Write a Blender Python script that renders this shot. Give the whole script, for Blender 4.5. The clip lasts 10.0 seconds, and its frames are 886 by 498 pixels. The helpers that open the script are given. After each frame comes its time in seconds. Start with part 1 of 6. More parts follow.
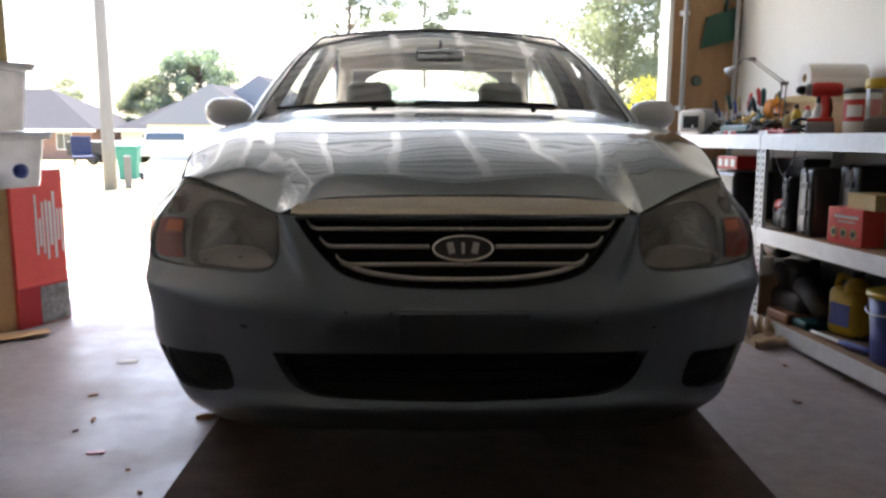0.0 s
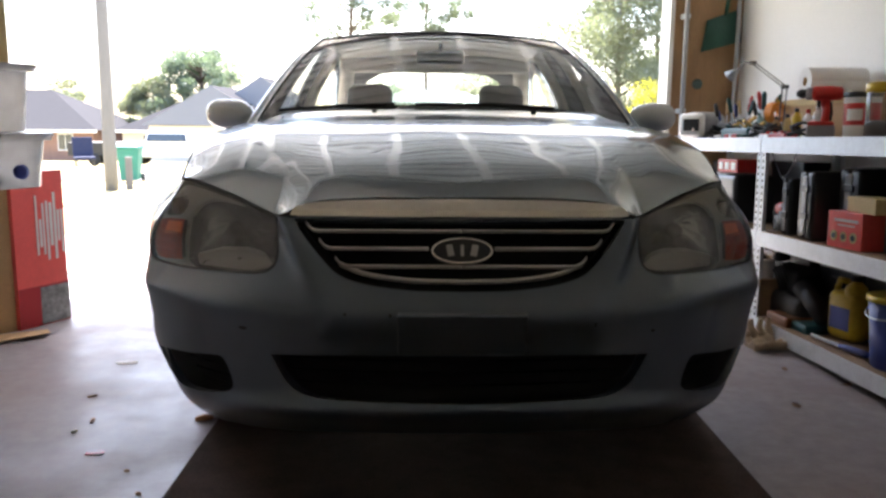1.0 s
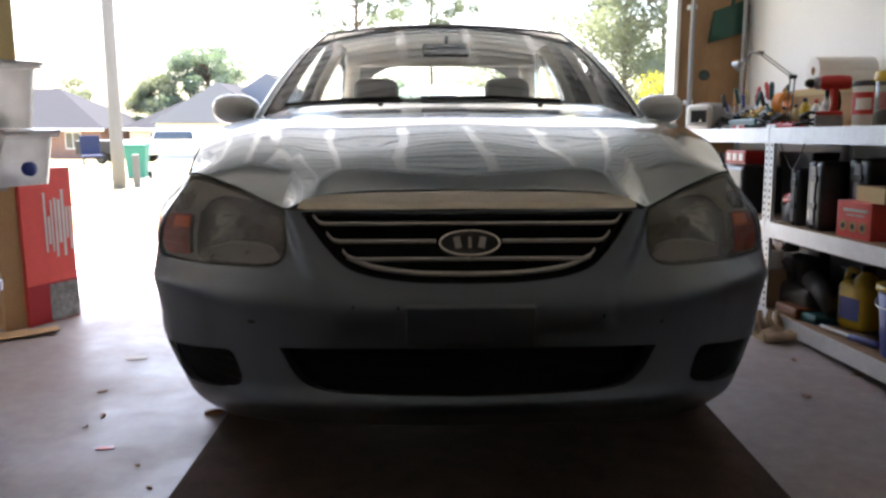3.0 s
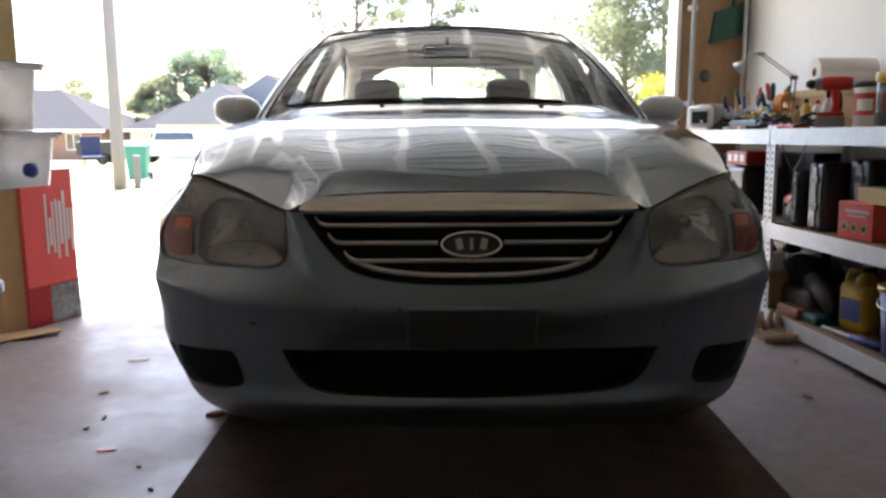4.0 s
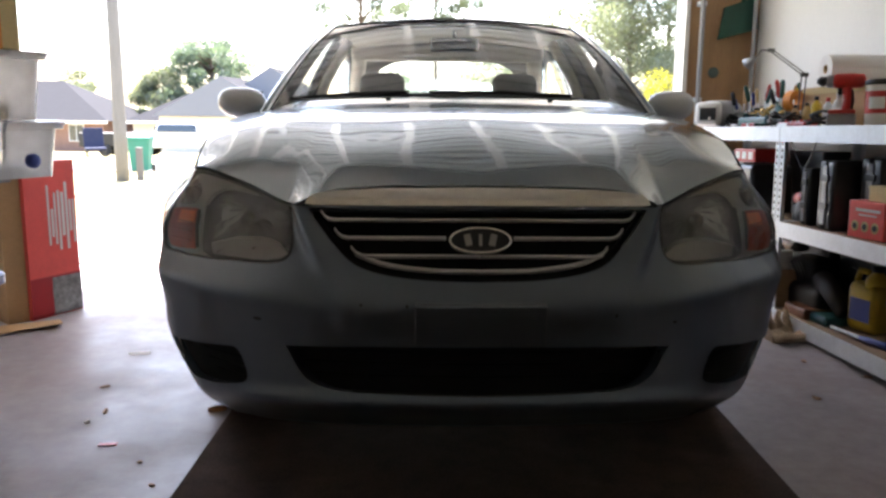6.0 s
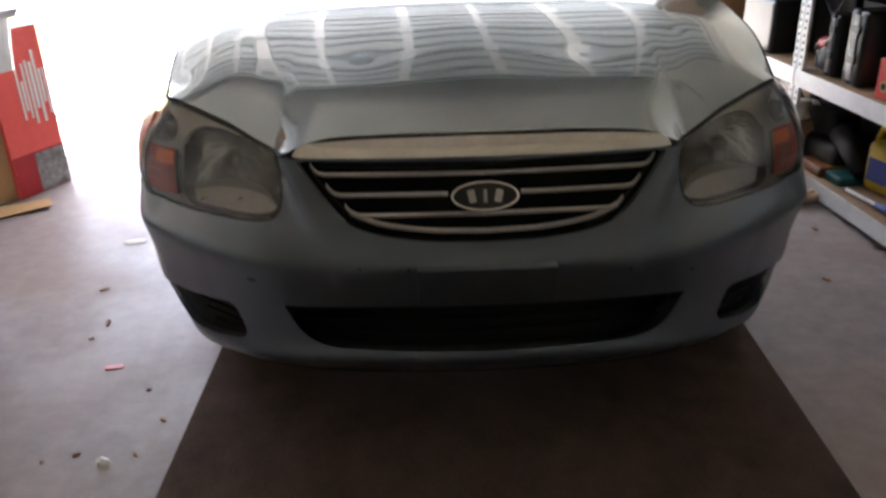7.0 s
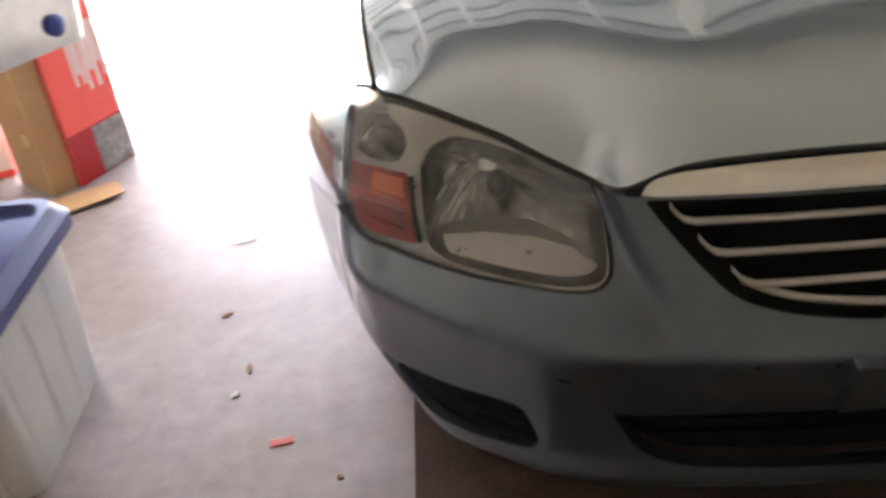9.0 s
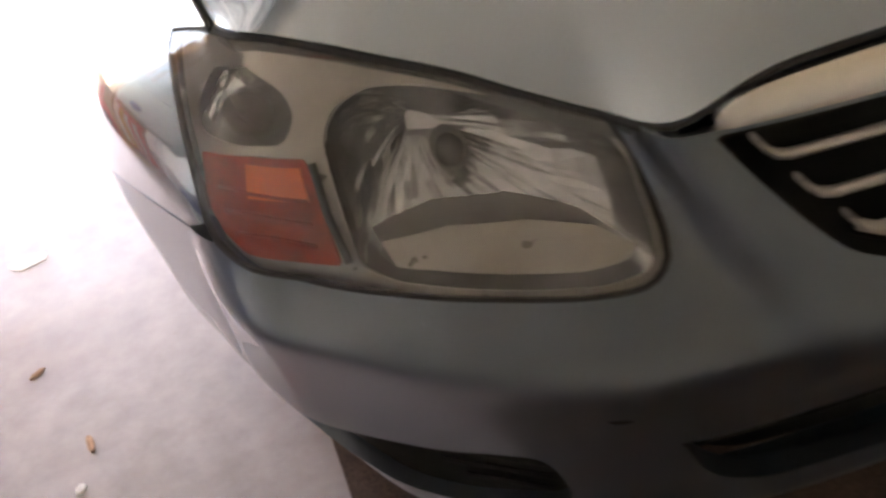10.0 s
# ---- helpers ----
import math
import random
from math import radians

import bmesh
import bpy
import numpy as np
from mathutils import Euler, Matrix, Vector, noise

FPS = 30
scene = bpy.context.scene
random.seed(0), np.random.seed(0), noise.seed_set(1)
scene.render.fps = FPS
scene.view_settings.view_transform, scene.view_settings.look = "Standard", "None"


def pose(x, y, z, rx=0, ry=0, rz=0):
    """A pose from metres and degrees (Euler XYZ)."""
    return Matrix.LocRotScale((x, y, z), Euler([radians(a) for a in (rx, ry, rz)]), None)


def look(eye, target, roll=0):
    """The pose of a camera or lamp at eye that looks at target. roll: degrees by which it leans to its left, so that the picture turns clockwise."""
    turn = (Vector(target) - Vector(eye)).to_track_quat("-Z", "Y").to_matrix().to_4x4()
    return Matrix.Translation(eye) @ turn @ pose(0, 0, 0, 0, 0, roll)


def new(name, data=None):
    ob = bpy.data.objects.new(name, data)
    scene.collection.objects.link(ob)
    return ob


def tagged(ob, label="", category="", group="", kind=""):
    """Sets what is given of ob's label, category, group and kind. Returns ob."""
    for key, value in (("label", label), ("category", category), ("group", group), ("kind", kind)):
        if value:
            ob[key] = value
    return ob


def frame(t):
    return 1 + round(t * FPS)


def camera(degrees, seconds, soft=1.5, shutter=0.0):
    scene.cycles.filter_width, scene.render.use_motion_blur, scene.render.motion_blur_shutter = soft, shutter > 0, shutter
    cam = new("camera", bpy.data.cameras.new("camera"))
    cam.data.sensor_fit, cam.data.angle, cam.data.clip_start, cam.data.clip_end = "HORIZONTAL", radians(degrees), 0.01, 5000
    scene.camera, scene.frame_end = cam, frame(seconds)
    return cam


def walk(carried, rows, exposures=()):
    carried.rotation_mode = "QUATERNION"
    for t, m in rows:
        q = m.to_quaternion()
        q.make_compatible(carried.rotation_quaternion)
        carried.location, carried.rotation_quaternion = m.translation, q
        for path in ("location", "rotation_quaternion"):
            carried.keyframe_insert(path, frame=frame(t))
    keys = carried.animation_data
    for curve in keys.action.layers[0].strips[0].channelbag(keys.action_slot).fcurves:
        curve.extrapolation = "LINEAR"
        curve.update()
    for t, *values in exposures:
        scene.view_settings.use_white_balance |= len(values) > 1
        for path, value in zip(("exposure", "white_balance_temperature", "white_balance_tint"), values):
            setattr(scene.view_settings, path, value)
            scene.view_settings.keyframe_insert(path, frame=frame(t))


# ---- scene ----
cam = camera(57.7, 10.0, 2.7, 0.5)
EXPOSURES = [(0, 2.92, 6400, 15), (6.2, 2.92, 6400, 15), (6.6, 2.84, 6450, 15), (7.0, 3.42, 6550, 15), (7.5, 3.92, 6650, 14), (8.0, 4.17, 6700, 14), (8.5, 4.17, 6800, 16), (9.0, 4.04, 6900, 17), (9.5, 4.02, 6950, 19), (10.0, 4.04, 7150, 20)]
PATH = [
    (0, (-0.074, -1.973, 1.059), (-0.048, 0.0, 0.731), 0.3),
    (0.5, (-0.072, -1.973, 1.06), (-0.051, 0.0, 0.733), 0.4),
    (1, (-0.07, -1.974, 1.06), (-0.046, 0.0, 0.737), 0.5),
    (1.5, (-0.072, -1.974, 1.06), (-0.05, 0.0, 0.741), 0.2),
    (2, (-0.075, -1.975, 1.057), (-0.059, -0.001, 0.731), 0.1),
    (2.5, (-0.07, -1.974, 1.052), (-0.061, -0.002, 0.717), -0.0),
    (4, (-0.074, -1.972, 1.054), (-0.069, 0.001, 0.721), -0.1),
    (4.5, (-0.07, -1.971, 1.053), (-0.059, 0.002, 0.726), -0.3),
    (5, (-0.07, -1.973, 1.049), (-0.064, 0.0, 0.719), -0.1),
    (6.3, (-0.093, -1.894, 1.052), (-0.085, 0.073, 0.689), 0.7),
    (6.5, (-0.091, -1.83, 1.136), (-0.028, 0.09, 0.577), 2.1),
    (6.7, (-0.081, -1.763, 1.232), (-0.031, 0.094, 0.492), 0.1),
    (7, (-0.093, -1.686, 1.4), (-0.096, 0.119, 0.539), -1.5),
    (7.3, (-0.082, -1.592, 1.459), (-0.237, 0.175, 0.534), -0.9),
    (7.5, (-0.123, -1.57, 1.468), (-0.319, 0.166, 0.494), -2.4),
    (7.8, (-0.251, -1.506, 1.450), (-0.324, 0.245, 0.487), -3.8),
    (8, (-0.389, -1.446, 1.474), (-0.37, 0.271, 0.449), -6.0),
    (8.2, (-0.493, -1.354, 1.471), (-0.502, 0.349, 0.421), -7.5),
    (8.5, (-0.613, -1.208, 1.431), (-0.693, 0.475, 0.353), -7.0),
    (8.8, (-0.683, -1.037, 1.396), (-0.756, 0.636, 0.302), -6.4),
    (9, (-0.699, -0.924, 1.374), (-0.719, 0.761, 0.296), -5.5),
    (9.2, (-0.746, -0.839, 1.355), (-0.607, 0.822, 0.250), -4.4),
    (9.5, (-0.816, -0.68, 1.338), (-0.386, 0.899, 0.188), -4.4),
    (9.7, (-0.827, -0.577, 1.277), (-0.355, 0.927, 0.046), -6.2),
    (10, (-0.822, -0.451, 1.216), (-0.418, 1.022, -0.076), -8.6),
]
walk(cam, [(t, look(eye, target, roll)) for t, eye, target, roll in PATH], EXPOSURES)

# ---- scene imports ----
from mathutils import geometry

# ---- light ----
SUN_UP, SUN_FROM = 60.0, -14.0          # elevation; bearing of the sun from +y, to the left when negative
world = bpy.data.worlds.new("sky")
scene.world = world
world.use_nodes = True
_n, _l = world.node_tree.nodes, world.node_tree.links
_sky = _n.new("ShaderNodeTexSky")
_sky.sky_type, _sky.sun_disc = "NISHITA", False
_sky.sun_elevation, _sky.sun_rotation = radians(SUN_UP), radians(SUN_FROM)
_sky.air_density, _sky.dust_density = 1.0, 2.5
_l.new(_sky.outputs[0], _n["Background"].inputs[0])
_n["Background"].inputs[1].default_value = 0.15
_sun = bpy.data.lights.new("sun", "SUN")
_sun.energy, _sun.angle, _sun.color = 5.0, radians(0.55), (1.0, 0.96, 0.90)
_d = Vector((math.sin(radians(SUN_FROM)) * math.cos(radians(SUN_UP)), math.cos(radians(SUN_FROM)) * math.cos(radians(SUN_UP)), math.sin(radians(SUN_UP))))
sun = new("sun", _sun)
sun.matrix_world = look(_d * 30, (0, 0, 0))

# ---- materials ----
def mat(name, color, rough=0.5, metal=0.0, vary=0.12, scale=6.0, fine=60.0, bump=0.0, dirt=None, dirt_amount=0.0, coat=0.0, spec=0.5, sheen=0.0, island=0.0, stretch=(1, 1, 1), bump_scale=None, rough_vary=0.1):
    """A surface with large patches, fine grain, optional stains and relief."""
    m = bpy.data.materials.new(name)
    m.use_nodes = True
    nt = m.node_tree
    n, l = nt.nodes, nt.links
    b = n["Principled BSDF"]
    tc = n.new("ShaderNodeTexCoord")
    mp = n.new("ShaderNodeMapping")
    mp.inputs["Scale"].default_value = stretch
    l.new(tc.outputs["Object"], mp.inputs[0])

    def nz(sc, detail=5.0, rgh=0.6):
        t = n.new("ShaderNodeTexNoise")
        t.inputs["Scale"].default_value, t.inputs["Detail"].default_value, t.inputs["Roughness"].default_value = sc, detail, rgh
        l.new(mp.outputs[0], t.inputs["Vector"])
        return t

    big, small = nz(scale), nz(fine, 3.0)
    add = n.new("ShaderNodeMath")
    add.operation = "ADD"
    l.new(big.outputs[0], add.inputs[0]), l.new(small.outputs[0], add.inputs[1])
    rng = n.new("ShaderNodeMapRange")
    rng.inputs[1].default_value, rng.inputs[2].default_value = 0.6, 1.4
    rng.inputs[3].default_value, rng.inputs[4].default_value = 1 - vary, 1 + vary
    l.new(add.outputs[0], rng.inputs[0])
    hsv = n.new("ShaderNodeHueSaturation")
    hsv.inputs["Color"].default_value = (*color, 1)
    val = rng.outputs[0]
    if island:
        oi = n.new("ShaderNodeObjectInfo")
        r2 = n.new("ShaderNodeMapRange")
        r2.inputs[3].default_value, r2.inputs[4].default_value = 1 - island, 1 + island
        l.new(oi.outputs["Random"], r2.inputs[0])
        mu = n.new("ShaderNodeMath")
        mu.operation = "MULTIPLY"
        l.new(val, mu.inputs[0]), l.new(r2.outputs[0], mu.inputs[1])
        val = mu.outputs[0]
    l.new(val, hsv.inputs["Value"])
    col = hsv.outputs[0]
    if dirt:
        st = nz(scale * 0.45, 8.0, 0.7)
        r3 = n.new("ShaderNodeMapRange")
        r3.inputs[1].default_value, r3.inputs[2].default_value = 0.5, 0.72
        r3.inputs[3].default_value, r3.inputs[4].default_value = 0, dirt_amount
        l.new(st.outputs[0], r3.inputs[0])
        mx = n.new("ShaderNodeMix")
        mx.data_type = "RGBA"
        mx.inputs[7].default_value = (*dirt, 1)
        l.new(r3.outputs[0], mx.inputs[0]), l.new(col, mx.inputs[6])
        col = mx.outputs[2]
    l.new(col, b.inputs["Base Color"])
    r4 = n.new("ShaderNodeMapRange")
    r4.inputs[1].default_value, r4.inputs[2].default_value = 0.3, 0.7
    r4.inputs[3].default_value, r4.inputs[4].default_value = max(0.02, rough * (1 - rough_vary)), min(1, rough * (1 + rough_vary))
    l.new(big.outputs[0], r4.inputs[0])
    l.new(r4.outputs[0], b.inputs["Roughness"])
    b.inputs["Metallic"].default_value = metal
    b.inputs["Specular IOR Level"].default_value = spec
    b.inputs["Coat Weight"].default_value = coat
    b.inputs["Coat Roughness"].default_value = 0.04
    if sheen:
        b.inputs["Sheen Weight"].default_value = sheen
    if bump:
        bp = n.new("ShaderNodeBump")
        bp.inputs["Strength"].default_value, bp.inputs["Distance"].default_value = min(1.0, bump), 0.01
        src = nz(bump_scale, 4.0) if bump_scale else small
        l.new(src.outputs[0], bp.inputs["Height"])
        l.new(bp.outputs[0], b.inputs["Normal"])
    return m


def glass(name, tint=(1, 1, 1), rough=0.0, haze=0.0, ior=1.45, dull=(0.62, 0.58, 0.48), cloud=0.5, thru=0.0):
    """Thin clear sheet: mostly seen through, glossy by Fresnel; haze is the dull share of an old plastic lens."""
    m = bpy.data.materials.new(name)
    m.use_nodes = True
    n, l = m.node_tree.nodes, m.node_tree.links
    n.remove(n["Principled BSDF"])
    tr, gl, mx, fr = n.new("ShaderNodeBsdfTransparent"), n.new("ShaderNodeBsdfGlossy"), n.new("ShaderNodeMixShader"), n.new("ShaderNodeFresnel")
    tr.inputs[0].default_value = (*tint, 1)
    gl.inputs["Roughness"].default_value = rough
    fr.inputs[0].default_value = ior
    clear = tr.outputs[0]
    if haze:
        df, m2, nz, rg, tc = n.new("ShaderNodeBsdfDiffuse"), n.new("ShaderNodeMixShader"), n.new("ShaderNodeTexNoise"), n.new("ShaderNodeMapRange"), n.new("ShaderNodeTexCoord")
        df.inputs[0].default_value = (*dull, 1)
        nz.inputs["Scale"].default_value, nz.inputs["Detail"].default_value = 14, 6
        l.new(tc.outputs["Object"], nz.inputs["Vector"]), l.new(nz.outputs[0], rg.inputs[0])
        rg.inputs[1].default_value, rg.inputs[2].default_value, rg.inputs[3].default_value, rg.inputs[4].default_value = 0.3, 0.75, haze * (1 - cloud), haze * (1 + cloud)
        l.new(rg.outputs[0], m2.inputs[0]), l.new(clear, m2.inputs[1]), l.new(df.outputs[0], m2.inputs[2])
        clear = m2.outputs[0]
        if thru:
            tl, m3 = n.new("ShaderNodeBsdfTranslucent"), n.new("ShaderNodeMixShader")
            tl.inputs[0].default_value = (*dull, 1)
            m3.inputs[0].default_value = thru
            l.new(df.outputs[0], m3.inputs[1]), l.new(tl.outputs[0], m3.inputs[2]), l.new(m3.outputs[0], m2.inputs[2])
    l.new(fr.outputs[0], mx.inputs[0]), l.new(clear, mx.inputs[1]), l.new(gl.outputs[0], mx.inputs[2])
    l.new(mx.outputs[0], n["Material Output"].inputs[0])
    return m


PAINT = mat("pale_blue_metallic_paint", (0.16, 0.205, 0.235), 0.26, 0.85, 0.02, 1.5, 7, coat=1.0, rough_vary=0.0)
PAINT.node_tree.nodes["Principled BSDF"].inputs["Coat IOR"].default_value = 1.85
# the car's paint, darkened for the dark floor that the bumper mirrors
SHADEDPAINT = mat("worn_shaded_bumper_paint", (0.09, 0.113, 0.137), 0.34, 0.8, 0.03, 1.5, 9, coat=1.0, rough_vary=0.05)
SHADEDPAINT.node_tree.nodes["Principled BSDF"].inputs["Coat Roughness"].default_value = 0.13
# mirror cap colour lightened for the bright surroundings it would reflect
LITCAP = mat("brightened_cap_paint", (0.52, 0.54, 0.55), 0.4, 0.3, 0.03, 6, 60, coat=0.6)
CHROME = mat("satin_chrome", (0.72, 0.70, 0.66), 0.2, 1.0, 0.08, 8, 80)
DULL_CHROME = mat("tarnished_chrome", (0.42, 0.40, 0.375), 0.38, 0.75, 0.06, 12, 90)
BLACK = mat("black_plastic", (0.014, 0.014, 0.015), 0.45, 0, 0.2, 10, 200, 0.05)
RUBBER = mat("black_rubber", (0.012, 0.012, 0.012), 0.7, 0, 0.2, 10, 200, 0.1)
DEEPBLACK = mat("matt_black_plastic", (0.006, 0.006, 0.006), 0.8, 0, 0.2, 10, 200, spec=0.2)
SEAM = mat("dark_panel_gap", (0.012, 0.013, 0.014), 0.8)
GLASS = glass("window_glass", (0.86, 0.92, 0.9))
SIDEGLASS = glass("tinted_side_glass", (0.8, 0.85, 0.83), 0.0, 0.0, 1.5)
LENS = glass("hazed_lamp_lens", (0.95, 0.95, 0.94), 0.04, 0.09, dull=(0.72, 0.72, 0.7), cloud=0.7)
WSGLASS = glass("windshield_glass", (0.92, 0.95, 0.94), 0.0, 0.015, 1.55)
REFLECTOR = mat("lamp_reflector", (0.4, 0.42, 0.44), 0.22, 1.0, 0.1, 30, 30)
GREY_TRIM = mat("grey_trim", (0.15, 0.145, 0.14), 0.6, 0, 0.1, 20, 200, 0.1)
CLOTH = mat("grey_cloth", (0.17, 0.165, 0.16), 0.95, 0, 0.15, 20, 300, 0.3)
CONCRETE = mat("garage_concrete", (0.325, 0.288, 0.283), 0.45, 0, 0.24, 3.2, 16, 0.05, (0.25, 0.175, 0.145), 0.6, rough_vary=0.4, spec=0.25)
CARPET = mat("brown_carpet", (0.098, 0.069, 0.056), 1.0, 0, 0.5, 7, 150, 0.6, (0.05, 0.033, 0.025), 0.6, spec=0.1, bump_scale=330)
WALL = mat("white_painted_wall", (0.9, 0.89, 0.86), 0.7, 0, 0.03, 1.5, 60, 0.06, (0.66, 0.64, 0.6), 0.2)

BACKWALL = mat("beige_board_wall", (0.66, 0.61, 0.51), 0.8, 0, 0.08, 1.5, 60, 0.06)
PLYWOOD = mat("bare_plywood", (0.34, 0.2, 0.095), 0.7, 0, 0.22, 3, 30, 0.1, (0.16, 0.09, 0.045), 0.5, stretch=(6, 6, 0.6))
TRACKSTEEL = mat("dull_track_steel", (0.42, 0.43, 0.44), 0.45, 0.5, 0.1, 15, 120, 0.03)
GALV = mat("galvanised_steel", (0.78, 0.81, 0.85), 0.42, 0.25, 0.1, 15, 120, 0.03, (0.35, 0.34, 0.33), 0.3)
CEIL = mat("ceiling_board", (0.86, 0.82, 0.75), 0.85, 0, 0.06, 2, 80, 0.1)
# darker copy of the door steel; the ribs' shade is in its colour
RIBSHADE = mat("shaded_rib_steel", (0.18, 0.195, 0.20), 0.5, 0.2, 0.08, 4, 60)
STILEPAINT = mat("white_stile_paint", (0.85, 0.86, 0.87), 0.5, 0, 0.05, 4, 60)
DOORSTEEL = mat("door_panel_steel", (0.56, 0.60, 0.62), 0.55, 0, 0.06, 2, 60)
BOARD = mat("shelf_particle_board", (0.3, 0.2, 0.12), 0.8, 0, 0.2, 8, 150, 0.1, (0.12, 0.08, 0.05), 0.4)
GROUND = mat("pale_dry_grass", (0.3, 0.25, 0.12), 0.95, 0, 0.3, 0.6, 25, 0.4, (0.16, 0.16, 0.06), 0.5)
DRIVE = mat("pale_concrete_drive", (0.64, 0.61, 0.56), 0.8, 0, 0.1, 0.8, 60, 0.1, (0.35, 0.32, 0.28), 0.4)
ASPHALT = mat("worn_asphalt", (0.11, 0.11, 0.11), 0.85, 0, 0.15, 0.6, 80, 0.2)


# ---- building helpers ----
def lin(a, b, n):
    return [float(x) for x in np.linspace(a, b, n)]


def part(name, bm, material, parent=None, label="", smooth=False, m=None, kind=""):
    """Links a bmesh as one mesh object, under a thing or at top level."""
    me = bpy.data.meshes.new(name)
    bm.normal_update()
    bm.to_mesh(me)
    bm.free()
    if smooth:
        for p in me.polygons:
            p.use_smooth = True
    for k in (material if isinstance(material, (list, tuple)) else (material,)):
        me.materials.append(k)
    ob = new(name, me)
    if parent is not None:
        ob.parent = parent
    if m is not None:
        ob.matrix_basis = m
    return tagged(ob, label, kind=kind)


def thing(name, m, label, category, group="", kind=""):
    ob = new(name)
    ob.empty_display_size = 0.05
    ob.matrix_basis = m
    return tagged(ob, label, category, group, kind)


def box(bm, size, at=(0, 0, 0), bevel=0.0, m=None, seg=2):
    """A box with its base centre at 'at', edges rounded."""
    r = bmesh.ops.create_cube(bm, size=1)
    vs = r["verts"]
    bmesh.ops.scale(bm, vec=size, verts=vs)
    bmesh.ops.translate(bm, vec=(at[0], at[1], at[2] + size[2] / 2), verts=vs)
    if bevel:
        es = list({e for v in vs for e in v.link_edges})
        out = bmesh.ops.bevel(bm, geom=es, offset=bevel, segments=seg, affect="EDGES", profile=0.5)
        vs = list({v for f in out["faces"] for v in f.verts} | {v for v in vs if v.is_valid})
    if m is not None:
        bmesh.ops.transform(bm, matrix=m, verts=[v for v in vs if v.is_valid])
    return bm


def boxbm(size, at=(0, 0, 0), bevel=0.0, m=None, seg=2):
    return box(bmesh.new(), size, at, bevel, m, seg)


def lathe(bm, profile, steps=24, m=None, cap=True):
    """Turns (radius, height) pairs round z."""
    rings = []
    for r, z in profile:
        rings.append([bm.verts.new((r * math.cos(2 * math.pi * k / steps), r * math.sin(2 * math.pi * k / steps), z)) for k in range(steps)])
    for a, b in zip(rings, rings[1:]):
        for k in range(steps):
            bm.faces.new((a[k], a[(k + 1) % steps], b[(k + 1) % steps], b[k]))
    if cap:
        for ring, flip in ((rings[0], True), (rings[-1], False)):
            if len(ring) > 2 and (ring[0].co - ring[steps // 2].co).length > 1e-5:
                bm.faces.new(ring[::-1] if flip else ring)
    if m is not None:
        bmesh.ops.transform(bm, matrix=m, verts=[v for ring in rings for v in ring])
    return bm


def lathebm(profile, steps=24, m=None, cap=True):
    return lathe(bmesh.new(), profile, steps, m, cap)


def tube(bm, pts, r, steps=8, closed=False, cap=True):
    """A round rod along points; r is one radius or one per point."""
    pts = [Vector(p) for p in pts]
    n = len(pts)
    rs = r if isinstance(r, (list, tuple)) else [r] * n
    rings = []
    up = None
    for i, p in enumerate(pts):
        a, b = (pts[i - 1] if i or closed else p), (pts[(i + 1) % n] if i < n - 1 or closed else p)
        d = (b - a).normalized()
        if up is None:
            up = d.orthogonal().normalized()
        side = d.cross(up)
        side = side.normalized() if side.length > 1e-6 else d.orthogonal().normalized()
        up = side.cross(d).normalized()
        rings.append([bm.verts.new(p + rs[i] * (math.cos(2 * math.pi * k / steps) * up + math.sin(2 * math.pi * k / steps) * side)) for k in range(steps)])
    for i in range(n if closed else n - 1):
        a, b = rings[i], rings[(i + 1) % n]
        for k in range(steps):
            bm.faces.new((a[k], a[(k + 1) % steps], b[(k + 1) % steps], b[k]))
    if cap and not closed:
        bm.faces.new(rings[0][::-1]), bm.faces.new(rings[-1])
    return bm


def rod(pts, r, steps=8, closed=False):
    return tube(bmesh.new(), pts, r, steps, closed)


def smooth_line(pts, closed=False, step=0.012):
    """Catmull-Rom through points of any dimension, resampled about every step."""
    pts = [np.array(p, float) for p in pts]
    n = len(pts)
    out = []
    for i in range(n if closed else n - 1):
        p1, p2 = pts[i], pts[(i + 1) % n]
        p0 = pts[(i - 1) % n] if closed or i else 2 * p1 - p2
        p3 = pts[(i + 2) % n] if closed or i < n - 2 else 2 * p2 - p1
        k = max(2, int(np.linalg.norm(p2 - p1) / step))
        d = [max(1e-6, np.linalg.norm(b - a)) ** 0.5 for a, b in ((p0, p1), (p1, p2), (p2, p3))]
        t1, t2, t3 = d[0], d[0] + d[1], sum(d)
        for j in range(k):
            t = t1 + (t2 - t1) * j / k
            a1, a2, a3 = (t1 - t) / t1 * p0 + t / t1 * p1, (t2 - t) / (t2 - t1) * p1 + (t - t1) / (t2 - t1) * p2, (t3 - t) / (t3 - t2) * p2 + (t - t2) / (t3 - t2) * p3
            b1, b2 = (t2 - t) / t2 * a1 + t / t2 * a2, (t3 - t) / (t3 - t1) * a2 + (t - t1) / (t3 - t1) * a3
            out.append((t2 - t) / (t2 - t1) * b1 + (t - t1) / (t2 - t1) * b2)
    if not closed:
        out.append(pts[-1])
    return out


def round_poly(pts, r=0.02, seg=4):
    """A 2D polygon with rounded corners; a point may carry its own radius as a third number."""
    out, n = [], len(pts)
    for i in range(n):
        p, a, b = (Vector(pts[k][:2]) for k in (i, (i - 1) % n, (i + 1) % n))
        q = pts[i][2] if len(pts[i]) > 2 else r
        ta, tb = min(q, (a - p).length * 0.45), min(q, (b - p).length * 0.45)
        s, e = p + (a - p).normalized() * ta, p + (b - p).normalized() * tb
        for k in range(seg + 1):
            t = k / seg
            out.append(tuple((1 - t) ** 2 * s + 2 * t * (1 - t) * p + t * t * e))
    return out


